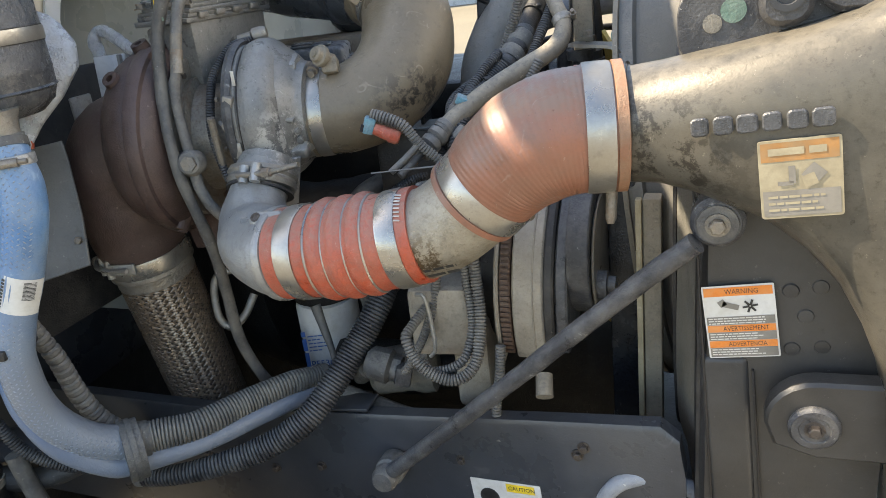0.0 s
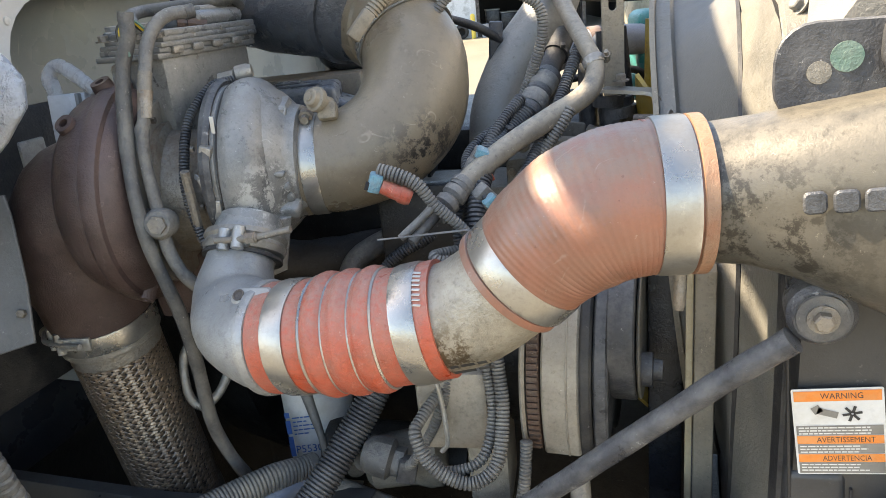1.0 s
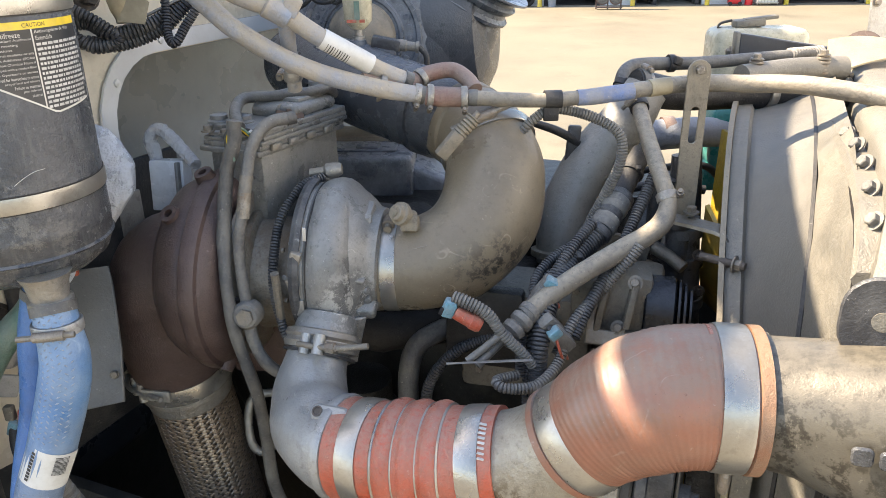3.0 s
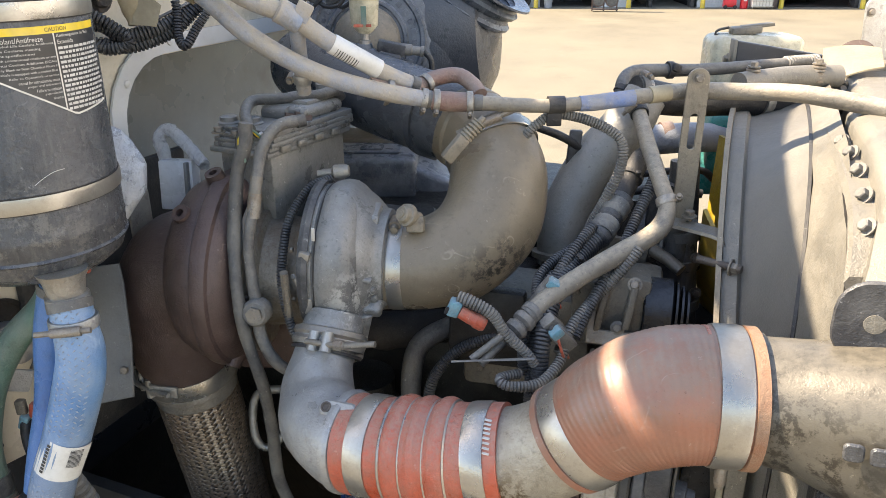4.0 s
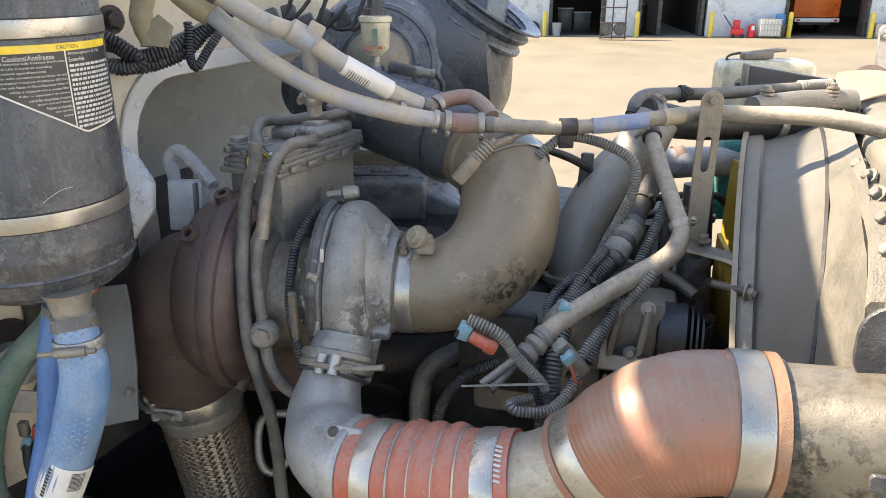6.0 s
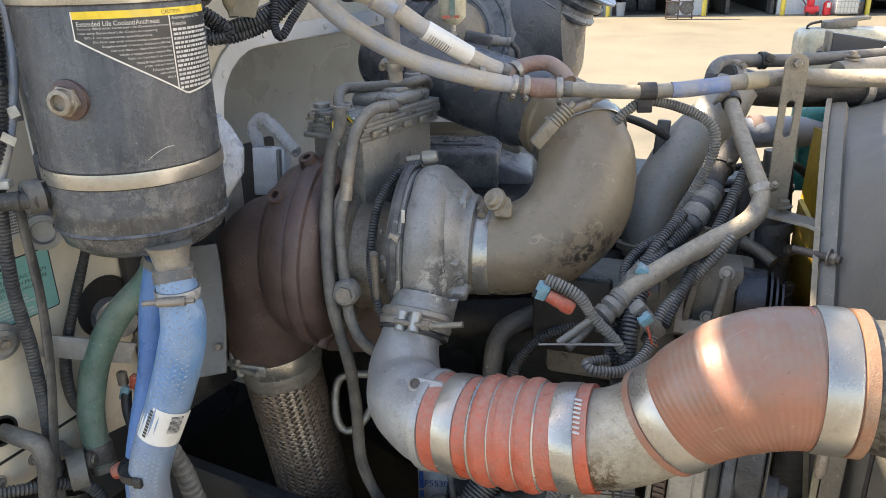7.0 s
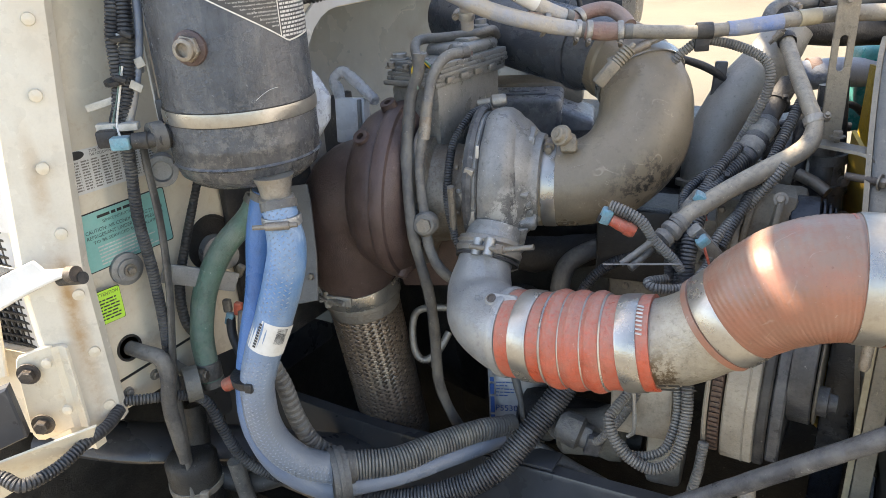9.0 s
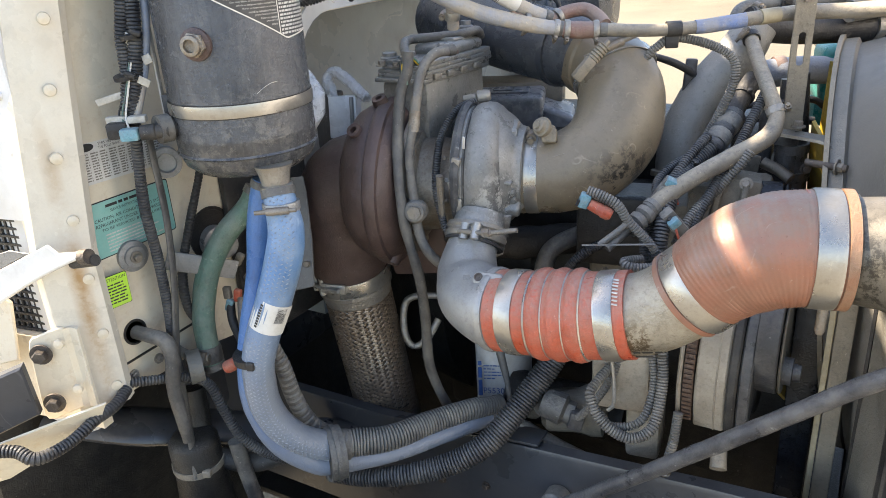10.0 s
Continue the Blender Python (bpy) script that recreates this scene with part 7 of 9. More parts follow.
part("rotor", arc_block(-0.2785, -0.2635, 0.10, 0.203, -17, 75), M["rubber"], drive)
part("pulley_disc", arc_block(-0.2625, -0.2440, 0.10, 0.198, -15, 75), M["rodpaint"], drive)
part("core_drum", lathe((-0.40, 1.24, 1.165), (1, 0, 0), [(0, 0.03), (0, 0.12), (0.15, 0.12), (0.15, 0.03)], 40), M["darkmetal"], drive)
part("toothed_belt", arc_block(-0.345, -0.329, 0.16, 0.199, -17, 75, 0.001), M["copper"], drive, "rust-brown toothed belt")
for k in range(38):
    part("belt_tooth", arc_block(-0.3445, -0.3295, 0.197, 0.2025, -16 + k * 2.4, -14.8 + k * 2.4, 0.0015, 1), M["copper"], drive)
part("back_plate", arc_block(-0.3535, -0.3465, 0.10, 0.204, -22, 75), M["drivecast"], drive)
part("belt", lathe((-0.2445, 1.155, 1.245), (1, 0, 0), [(0, 0.05), (0, 0.100), (0.003, 0.102), (0.030, 0.102), (0.032, 0.100), (0.032, 0.05)], 44), M["rodpaint"], drive, "dusty flat belt on a pulley")
part("pulley_rim", lathe((-0.211, 1.155, 1.235), (1, 0, 0), [(0, 0.04), (0, 0.090), (0.002, 0.092), (0.004, 0.090), (0.004, 0.02)], 40), M["dullsteel"], drive)
part("pulley_hub", lathe((-0.207, 1.10, 1.205), (1, 0, 0), [(0, 0), (0, 0.022), (0.014, 0.022), (0.015, 0.014), (0.026, 0.013), (0.027, 0)], 18), M["rodpaint"], drive)
# plate added to hide the lower fan; its black replaces the gap's shade
part("inner_guard", box((-0.182, 1.192, 1.03), (0.046, 0.010, 0.66), (0, 0, 0), 0.004), M["glossblack"], drive, "dark plate added where the fan gap is in shade")
idl = thing("idler_pulley", (-0.265, 1.22, 1.42), "black ribbed idler pulley with belt", "pulley")
part("belt_face", lathe((-0.292, 1.245, 1.415), (1, 0.12, 0), [(0, 0.02), (0, 0.042), (0.003, 0.045), (0.040, 0.045), (0.043, 0.040), (0.043, 0.02)], 36), M["glossblack"], idl)
for k in range(3):
    part("pulley_rim", lathe((-0.247 + k * 0.008, 1.25, 1.413), (1, 0.12, 0), [(0, 0.02), (0, 0.044 - k * 0.006), (0.003, 0.044 - k * 0.006), (0.003, 0.02)], 32), M["glossblack"], idl)
alt = thing("alternator", (-0.45, 1.12, 1.10), "dusty grey alternator block below the charge pipe", "alternator")
part("housing", box((-0.455, 1.10, 1.15), (0.10, 0.11, 0.12), (0, 0, 8), 0.014), M["drivecast"], alt)
part("back_plate", box((-0.425, 1.14, 1.05), (0.06, 0.10, 0.16), (0, 0, 8), 0.01), M["drivecast"], alt)
part("wire_bail", sweep([(-0.475, 1.035, 1.205), (-0.458, 1.03, 1.20), (-0.452, 1.03, 1.12), (-0.462, 1.03, 1.10)], 0.0035, 8, 0.006), M["galv"], alt)

# ---- oil filter ----
filt = thing("oil_filter", (-0.752, 1.216, 0.87), "white spin-on oil filter with blue print", "oil filter")
part("can", lathe((-0.752, 1.216, 0.86), (0.02, -0.03, 1), [(0, 0), (0, 0.045), (0.01, 0.056), (0.02, 0.059), (0.235, 0.059), (0.245, 0.056), (0.247, 0.05), (0.255, 0.05)], 44), M["labelwhite"], filt)
part("filter_head", lathe((-0.748, 1.21, 1.112), (0.02, -0.03, 1), [(0, 0.06), (0.04, 0.062), (0.05, 0.05), (0.1, 0.05)], 30), M["darkmetal"], filt)
fm = frame_m((-0.728, 1.158, 0.99), (0.93, 0.36, 0), (0, 0, 1))
words("P55300", fm @ Matrix.Translation((-0.012, 0.001, 0.003)), 0.014, M["inkblue"], filt, width=0.052)
bars(fm @ Matrix.Translation((-0.036, 0.062, 0.004)), 5, 0.045, 0.0075, 0.0024, M["inkblue"], filt, ragged=0.5, seed=8)
bars(fm @ Matrix.Translation((-0.048, -0.045, 0.001)) @ Matrix.Rotation(radians(90), 4, "Z"), 1, 0.115, 0.01, 0.008, M["inkblue"], filt, "brand_shape", 0.0, seed=11)
part("sensor_lead", sweep([(-0.715, 1.12, 1.13), (-0.70, 1.11, 1.09), (-0.685, 1.10, 1.05), (-0.675, 1.09, 1.0)], [0.010, 0.008, 0.006, 0.005], 10, 0.01), M["dustrubber"], filt)

# ---- hoses over the engine ----
hose("coolant_line", [(-0.93, 1.04, 1.895), (-0.906, 1.049, 1.872), (-0.874, 1.061, 1.846), (-0.832, 1.073, 1.807), (-0.775, 1.090, 1.770), (-0.723, 1.120, 1.742), (-0.660, 1.166, 1.719), (-0.613, 1.201, 1.707)], [0.0135, 0.0135, 0.0132, 0.013, 0.013, 0.0132, 0.0126, 0.012], "tanhose", "dusty pale blue-tan coolant line over the engine", seg=20)
hose("coolant_line", [(-0.86, 1.03, 1.885), (-0.847, 1.044, 1.873), (-0.807, 1.069, 1.845), (-0.770, 1.096, 1.826), (-0.725, 1.128, 1.787), (-0.675, 1.181, 1.744), (-0.640, 1.215, 1.722)], [0.0128, 0.0128, 0.0128, 0.0128, 0.0128, 0.0122, 0.012], "tanhose", "dusty pale coolant line with a print label", seg=20)
hose("coolant_line", [(-0.560, 1.222, 1.703), (-0.469, 1.257, 1.698), (-0.403, 1.294, 1.700), (-0.329, 1.338, 1.708), (-0.270, 1.384, 1.711), (-0.192, 1.406, 1.711), (-0.118, 1.379, 1.717), (-0.024, 1.345, 1.710), (0.05, 1.31, 1.70)], [0.0108, 0.0102, 0.0104, 0.0112, 0.0126, 0.0128, 0.0128, 0.0130, 0.0130], "tanpipe", "dusty tan coolant line running to the radiator", seg=20)
hose("print_sleeve", [(-0.415, 1.287, 1.6995), (-0.395, 1.298, 1.7005), (-0.345, 1.328, 1.706)], 0.0116, "bluemark", "blue printed band on a coolant line", "label", seg=20)
hose("barcode_sleeve", [(-0.325, 1.340, 1.7085), (-0.300, 1.360, 1.7105)], 0.0124, "labeltan", "dirty barcode label on a coolant line", "label", seg=20)
hose("red_joiner", [(-0.612, 1.202, 1.706), (-0.585, 1.213, 1.704), (-0.556, 1.224, 1.703)], [0.0135, 0.0142, 0.0135], "redhose", "red-brown rubber hose joiner", seg=20)
hose("red_joiner", [(-0.656, 1.232, 1.712), (-0.635, 1.262, 1.726), (-0.605, 1.284, 1.730), (-0.578, 1.280, 1.718), (-0.562, 1.268, 1.706)], 0.0118, "redhose", "curved red-brown rubber hose joiner", seg=20)
hose("red_joiner", [(-0.690, 1.16, 1.730), (-0.655, 1.195, 1.716), (-0.628, 1.215, 1.708)], 0.0115, "redhose", "short red-brown rubber hose joiner", seg=18)
for p, ax_, r, s_ in (((-0.622, 1.197, 1.708), (0.85, 0.5, -0.2), 0.0136, 0.03), ((-0.606, 1.204, 1.706), (0.85, 0.5, -0.1), 0.0142, 0.03), ((-0.561, 1.222, 1.703), (0.9, 0.4, 0), 0.0142, 0.03), ((-0.668, 1.178, 1.722), (0.75, 0.6, -0.3), 0.0135, 0.03), ((-0.640, 1.250, 1.722), (0.5, 0.8, 0.4), 0.0125, 0.025)):
    clamp(p, ax_, r, 0.009, (0.3, -0.4, -0.9), "small rusty hose clamp on a coolant line", "small clamps on coolant lines", 0.022, "dullsteel")
hose("heater_branch", [(-0.765, 1.102, 1.815), (-0.775, 1.117, 1.786), (-0.785, 1.135, 1.744), (-0.790, 1.145, 1.715)], [0.0115, 0.0106, 0.0106, 0.0106], "tanhose", "short pale branch hose to the actuator", seg=18)
clamp((-0.786, 1.137, 1.737), (-0.15, 0.25, -0.95), 0.0115, 0.014, (-0.9, -0.3, 0), "ribbed steel worm clamp on a branch hose", "", 0.03, "galv")
yj = thing("hose_junction", (-0.77, 1.095, 1.825), "dusty clamp block joining two pale hoses", "hose junction")
part("collar", lathe((-0.772, 1.094, 1.827), (0.62, 0.55, -0.5), [(-0.018, 0.0135), (-0.016, 0.017), (0.016, 0.017), (0.018, 0.0135)], 24), M["tanhose"], yj)
part("tab", box((-0.752, 1.098, 1.832), (0.022, 0.012, 0.026), (0, 30, 30), 0.003), M["tanhose"], yj)
lb = thing("line_label", (-0.70, 1.15, 1.775), "white barcode label on a pale hose", "label")
part("paper", sweep([(-0.728, 1.126, 1.7895), (-0.70, 1.154, 1.766), (-0.682, 1.174, 1.750)], 0.0142, 22, 0.006), M["labelwhite"], lb)
for k in range(10):
    f = k / 10
    c = Vector((-0.722, 1.131, 1.785)).lerp(Vector((-0.70, 1.154, 1.766)), f)
    part("barcode_bar", lathe(c, (0.62, 0.55, -0.5), [(-0.0004, 0.0144), (0.0004 + 0.0003 * (k % 3), 0.0144)], 24, arc=0.30, turn=0.05), M["ink"], lb)
hose("oil_line", [(-0.812, 1.030, 1.690), (-0.815, 1.026, 1.660), (-0.825, 1.017, 1.621), (-0.824, 0.996, 1.546), (-0.812, 0.973, 1.480), (-0.802, 0.966, 1.406), (-0.791, 0.980, 1.310), (-0.796, 0.996, 1.214), (-0.806, 1.014, 1.108), (-0.791, 1.047, 1.002), (-0.775, 1.09, 0.96)], [0.009, 0.0098, 0.0100, 0.0100, 0.0088, 0.0088, 0.009, 0.0095, 0.0098, 0.0095, 0.0095], "dustrubber", "dusty grey rubber oil line beside the turbocharger", seg=18, rough=0.001)
hose("metal_line", [(-0.765, 1.099, 1.686), (-0.787, 1.068, 1.682), (-0.799, 1.040, 1.650), (-0.798, 1.013, 1.585), (-0.802, 0.995, 1.524), (-0.792, 0.985, 1.450), (-0.783, 0.979, 1.394), (-0.765, 0.988, 1.351), (-0.740, 1.03, 1.305)], [0.0085, 0.0085, 0.0085, 0.008, 0.0078, 0.0086, 0.0086, 0.009, 0.009], "greyloom", "dusty steel line with a rusty crimp sleeve", seg=16)
hose("crimp_sleeve", [(-0.7985, 1.018, 1.598), (-0.7985, 1.008, 1.565)], 0.0095, "zincrust", "rusty crimp sleeve on a steel line", "sleeve", seg=16)
hose("paint_tag", [(-0.7985, 1.025, 1.62), (-0.7985, 1.016, 1.594)], 0.0089, "tanpipe", "worn white tag on a steel line", "tag", seg=14)
fit_ = thing("banjo_fitting", (-0.79, 0.975, 1.432), "dusty round banjo fitting on an oil line", "fitting")
part("body", lathe((-0.790, 0.990, 1.434), (0.3, -0.93, 0.2), [(0, 0.012), (0, 0.019), (0.02, 0.020), (0.026, 0.016), (0.027, 0)], 24), M["greyloom"], fit_)
part("nut", lathe((-0.782, 0.968, 1.438), (0.3, -0.93, 0.2), [(0, 0.012), (0.008, 0.012), (0.008, 0)], 6), M["bolt"], fit_)
foil_pts = [(-1.072, 1.150, 1.560), (-1.092, 1.165, 1.595), (-1.107, 1.176, 1.610), (-1.094, 1.186, 1.627), (-1.050, 1.171, 1.612), (-0.99, 1.145, 1.585)]
fo = thing("foil_line", foil_pts[2], "crinkled foil-wrapped line behind the turbine", "hose")
part("foil_wrap", sweep(foil_pts, [0.0105, 0.0112, 0.0108, 0.0108, 0.0104, 0.0098], 11, 0.006, rough=0.0026, pitch=120), M["foil"], fo, smooth=False)
hs = thing("heat_shield", (-1.04, 1.10, 1.56), "small bent steel heat shield behind the turbine", "heat shield")
part("shell", box((-1.050, 1.150, 1.545), (0.058, 0.034, 0.082), (-8, 0, 18), 0.003), M["bentsteel"], hs)
part("shell_edge", box((-1.022, 1.135, 1.548), (0.006, 0.012, 0.080), (-8, 0, 18), 0.002), M["shield"], hs)
gs = thing("steel_guard_box", (-1.03, 0.94, 1.38), "grey sheet steel guard beside the cab wall", "heat shield")
part("front", plate([(-0.045, -0.12), (0.046, -0.10), (0.045, -0.02), (0.036, 0.07), (0.03, 0.10), (-0.05, 0.09)], 0.006, frame_m((-1.03, 0.925, 1.385), (0.93, 0.36, 0), (-0.05, 0.3, 0.95))), M["guardgrey"], gs)
bolt((-0.99, 0.918, 1.33), (0.3, -0.9, 0.3), 0.010, gs)
sb = thing("silver_blanket", (-1.03, 0.99, 1.57), "silver heat blanket with rusty clips", "heat blanket")
keys = np.array([(1.474, 0.912, -1.045, 0.014, 0.010), (1.51, 0.938, -1.04, 0.024, 0.018), (1.545, 0.965, -1.030, 0.042, 0.026), (1.585, 0.99, -1.024, 0.056, 0.032), (1.62, 1.005, -1.028, 0.054, 0.030), (1.65, 1.01, -1.04, 0.040, 0.022), (1.668, 1.012, -1.045, 0.020, 0.012), (1.672, 1.012, -1.046, 0.004, 0.003)])
secs = []
for z in np.linspace(1.474, 1.672, 26):
    y0, x0, w, d_ = (np.interp(z, keys[:, 0], keys[:, k]) for k in (1, 2, 3, 4))
    secs.append([(x0 + w * math.cos(radians(a)) * 0.9, y0 + d_ * math.sin(radians(a)) * (1 + 0.12 * noise.noise(Vector((a / 40, z * 18, 0)))), z + 0.003 * math.sin(radians(2 * a))) for a in range(0, 360, 10)])
part("blanket", loft(secs), M["silver"], sb)
part("clip", box((-1.005, 0.965, 1.572), (0.035, 0.006, 0.008), (0, 8, 20), 0.002), M["connred"], sb)
part("clip", box((-1.035, 0.92, 1.487), (0.016, 0.008, 0.014), (0, 8, 20), 0.002), M["connred"], sb)
hose("bent_tube", [(-0.857, 1.163, 1.182), (-0.918, 1.143, 1.176), (-0.936, 1.131, 1.154), (-0.926, 1.111, 1.102), (-0.906, 1.112, 1.077), (-0.884, 1.133, 1.092), (-0.872, 1.16, 1.125)], 0.0075, "dullsteel", "thin bent steel tube in the dark bay", seg=12)
hose("corrugated_loom", [(-0.747, 1.135, 1.592), (-0.761, 1.108, 1.589), (-0.767, 1.085, 1.577), (-0.773, 1.055, 1.550), (-0.769, 1.028, 1.512), (-0.763, 1.010, 1.467), (-0.745, 0.998, 1.413), (-0.729, 0.995, 1.385)], 0.0068, "loom", "thin black conduit round the compressor", ribs=(0.0042, 0.0022), seg=14)

# ---- coolant pipe and radiator hose ----
cp = thing("coolant_pipe", (-0.42, 1.45, 1.55), "dusty grey metal coolant pipe rising from the engine", "coolant pipe")
part("pipe", sweep([(-0.352, 1.517, 1.676), (-0.377, 1.495, 1.629), (-0.424, 1.467, 1.562), (-0.452, 1.430, 1.498), (-0.458, 1.402, 1.446), (-0.455, 1.392, 1.40)], [0.036, 0.0415, 0.044, 0.042, 0.040, 0.039], 36, 0.01, rough=0.0008), M["pipegrey"], cp)
part("flange", lathe((-0.455, 1.395, 1.415), (0, -0.2, -1), [(-0.006, 0.041), (-0.004, 0.050), (0.006, 0.050), (0.008, 0.041)], 32), M["greycast"], cp)
hose("radiator_hose", [(-0.372, 1.508, 1.680), (-0.307, 1.557, 1.664), (-0.218, 1.640, 1.655), (-0.074, 1.746, 1.648), (0.02, 1.80, 1.645)], [0.029, 0.0275, 0.0275, 0.0285, 0.0285], "rubber", "dusty black upper radiator hose", seg=26)
for p in ((-0.36, 1.52, 1.676), (-0.17, 1.675, 1.653), (-0.05, 1.755, 1.648)):
    clamp(p, (0.75, 0.65, -0.1), 0.029, 0.016, (-0.2, -0.3, 0.95), "dark hose clamp on a radiator hose", "clamps on the radiator hose", 0.03, "dullsteel")
hose("radiator_pipe", [(-0.21, 1.60, 1.69), (-0.13, 1.68, 1.695), (-0.05, 1.73, 1.693)], [0.02, 0.019, 0.021], "castlight", "pale dusty tube end between two bolts", "pipe", seg=22)
for p in ((-0.19, 1.62, 1.705), (-0.085, 1.70, 1.705)):
    b_ = thing("spring_bolt", p, "ribbed steel spring bolt on a pale tube", "bolt", "spring bolts on the tube")
    part("coil", sweep([Vector(p) + Vector((0, 0, -0.02)), Vector(p) + Vector((0, 0, 0.012))], 0.012, 14, 0.002, ribs=(0.006, 0.003)), M["zincrust"], b_)
    bolt(Vector(p) + Vector((0, 0, 0.012)), (0, 0, 1), 0.011, b_)
hose("vent_hose", [(-0.394, 1.540, 1.655), (-0.400, 1.560, 1.685), (-0.392, 1.585, 1.700), (-0.36, 1.615, 1.703), (-0.273, 1.667, 1.702), (-0.131, 1.750, 1.710), (-0.085, 1.79, 1.711)], [0.013, 0.013, 0.0125, 0.012, 0.0113, 0.0098, 0.0095], "dustrubber", "thin dusty vent hose over the radiator hose", seg=18)
hose("spring_guard", [(-0.14, 1.745, 1.711), (-0.085, 1.79, 1.712)], 0.0115, "dullsteel", "steel spring guard on a vent hose", "spring guard", ribs=(0.006, 0.004), seg=18)
for p in ((-0.398, 1.552, 1.675), (-0.33, 1.632, 1.703)):
    t_ = thing("cable_tie", p, "black cable tie on a vent hose", "cable tie", "cable ties")
    part("strap", lathe(p, (0.3, 0.6, 0.7) if p[0] < -0.39 else (0.85, 0.5, 0), [(-0.005, 0.0135), (-0.005, 0.0155), (0.005, 0.0155), (0.005, 0.0135)], 20), M["rubber"], t_)
    part("head", box((p[0] + 0.012, p[1] - 0.008, p[2] + 0.006), (0.016, 0.012, 0.014), (0, 20, 40), 0.003), M["rubber"], t_)
hose("coolant_line", [(-0.361, 1.470, 1.673), (-0.330, 1.395, 1.631), (-0.291, 1.303, 1.588), (-0.276, 1.279, 1.562), (-0.284, 1.253, 1.533), (-0.327, 1.205, 1.509), (-0.371, 1.157, 1.486), (-0.405, 1.123, 1.462), (-0.425, 1.095, 1.444)], [0.0121, 0.0124, 0.0118, 0.0125, 0.0146, 0.0143, 0.0141, 0.0140, 0.0137], "tanpipe", "dusty tan hose bending down to the engine", seg=20)
hose("hose_end", [(-0.418, 1.108, 1.452), (-0.431, 1.084, 1.437), (-0.446, 1.060, 1.421)], [0.016, 0.0165, 0.0145], "greyloom", "ribbed dusty hose end", ribs=(0.016, 0.005), seg=20)
hose("tube_tail", [(-0.446, 1.060, 1.421), (-0.468, 1.025, 1.398)], 0.006, "dustrubber", "thin tail of a dusty tube", seg=10)
clamp((-0.279, 1.285, 1.568), (0.4, -0.5, -0.75), 0.0135, 0.012, (0.9, 0.2, 0.2), "small steel clamp at a hose joint", "small clamps on coolant lines", 0.024, "dullsteel")
clamp((-0.352, 1.448, 1.661), (0.38, -0.85, -0.48), 0.0135, 0.014, (-0.6, -0.3, 0.5), "black clamp at a hose joint", "small clamps on coolant lines", 0.03, "rubber")

# ---- strap bracket ----
st = thing("strap_bracket", (-0.262, 1.36, 1.54), "flat grey steel strap bracket with slot", "bracket")
m = frame_m((-0.2615, 1.362, 1.631), (0.93, 0.36, 0), (0.03, 0, 1))
for nm, dx in (("strap_left", -0.0108), ("strap_right", 0.0108)):
    part(nm, plate(rounded(0.0100, 0.050, 0.001), 0.005, m @ Matrix.Translation((dx, 0.024, 0)), 0.0006), M["tancast"], st)
half = [(0.0158 * math.cos(radians(a)), 0.102 + 0.0158 * math.sin(radians(a))) for a in range(0, 181, 15)]
part("strap_top", plate(half + [(-0.0158, 0.046), (-0.0060, 0.046)] + [(0.0060 * math.cos(radians(a)), 0.046 - 0.0 + 0.0060 * math.sin(radians(a))) for a in range(165, 0, -30)] + [(0.0060, 0.046), (0.0158, 0.046)], 0.005, m @ Matrix.Translation((0, 0, 0.0004)), 0.0006), M["tancast"], st)
part("strap_low", plate([(-0.0158, -0.120), (0.0158, -0.120), (0.0158, 0.004), (0.0060, 0.004)] + [(0.0060 * math.cos(radians(a)), 0.004 + 0.0060 * math.sin(radians(a))) for a in range(-15, -180, -30)] + [(-0.0060, 0.004), (-0.0158, 0.004)], 0.005, m @ Matrix.Translation((0, 0, 0.0004)), 0.0006), M["tancast"], st)
bolt((-0.260, 1.3565, 1.735), (0.36, -0.93, 0), 0.010, st)
foot = [(-0.272, 1.318, 1.526), (-0.240, 1.312, 1.524), (-0.208, 1.304, 1.522), (-0.193, 1.300, 1.518), (-0.185, 1.298, 1.507), (-0.182, 1.297, 1.490), (-0.181, 1.297, 1.462)]
strip = []
for k, p in enumerate(foot):
    run_ = (Vector(foot[min(k + 1, len(foot) - 1)]) - Vector(foot[max(k - 1, 0)])).normalized()
    wide = Vector((0.22, 0.97, 0)) * 0.017
    thick = run_.cross(wide).normalized() * 0.0026
    strip.append([Vector(p) - wide - thick, Vector(p) + wide - thick, Vector(p) + wide + thick, Vector(p) - wide + thick])
part("foot", loft(strip), M["dullsteel"], st)
bolt((-0.247, 1.325, 1.535), (0, 0, 1), 0.012, st)
part("stud", sweep([(-0.225, 1.27, 1.492), (-0.165, 1.25, 1.492)], 0.0060, 12, 0.01), M["boltblack"], st)
bolt((-0.180, 1.255, 1.492), (0.95, -0.3, 0), 0.013, st)

wires = thing("sensor_wires", (-0.815, 1.02, 1.66), "yellow and green wires entering a black sleeve", "wiring")
for dx, mt in ((0.0, "labelyellow"), (0.004, "green"), (-0.004, "ink")):
    part("wire", sweep([(-0.806 + dx, 1.05, 1.668), (-0.812 + dx, 1.035, 1.682), (-0.818 + dx, 1.02, 1.672), (-0.815 + dx, 1.020, 1.640)], 0.0018, 6, 0.006), M[mt], wires)


# ---- cab wall: labels, looms, hoses ----
def wall_label(name, at, right, size, material, label):
    t = thing(name, at, label, "label")
    m = frame_m(at, right, (0, 0, 1))
    part("paper", plate(rounded(size[0], size[1], 0.004), 0.0008, m, 0), material, t, smooth=False)
    return t, m @ Matrix.Translation((0, 0, 0.0008))


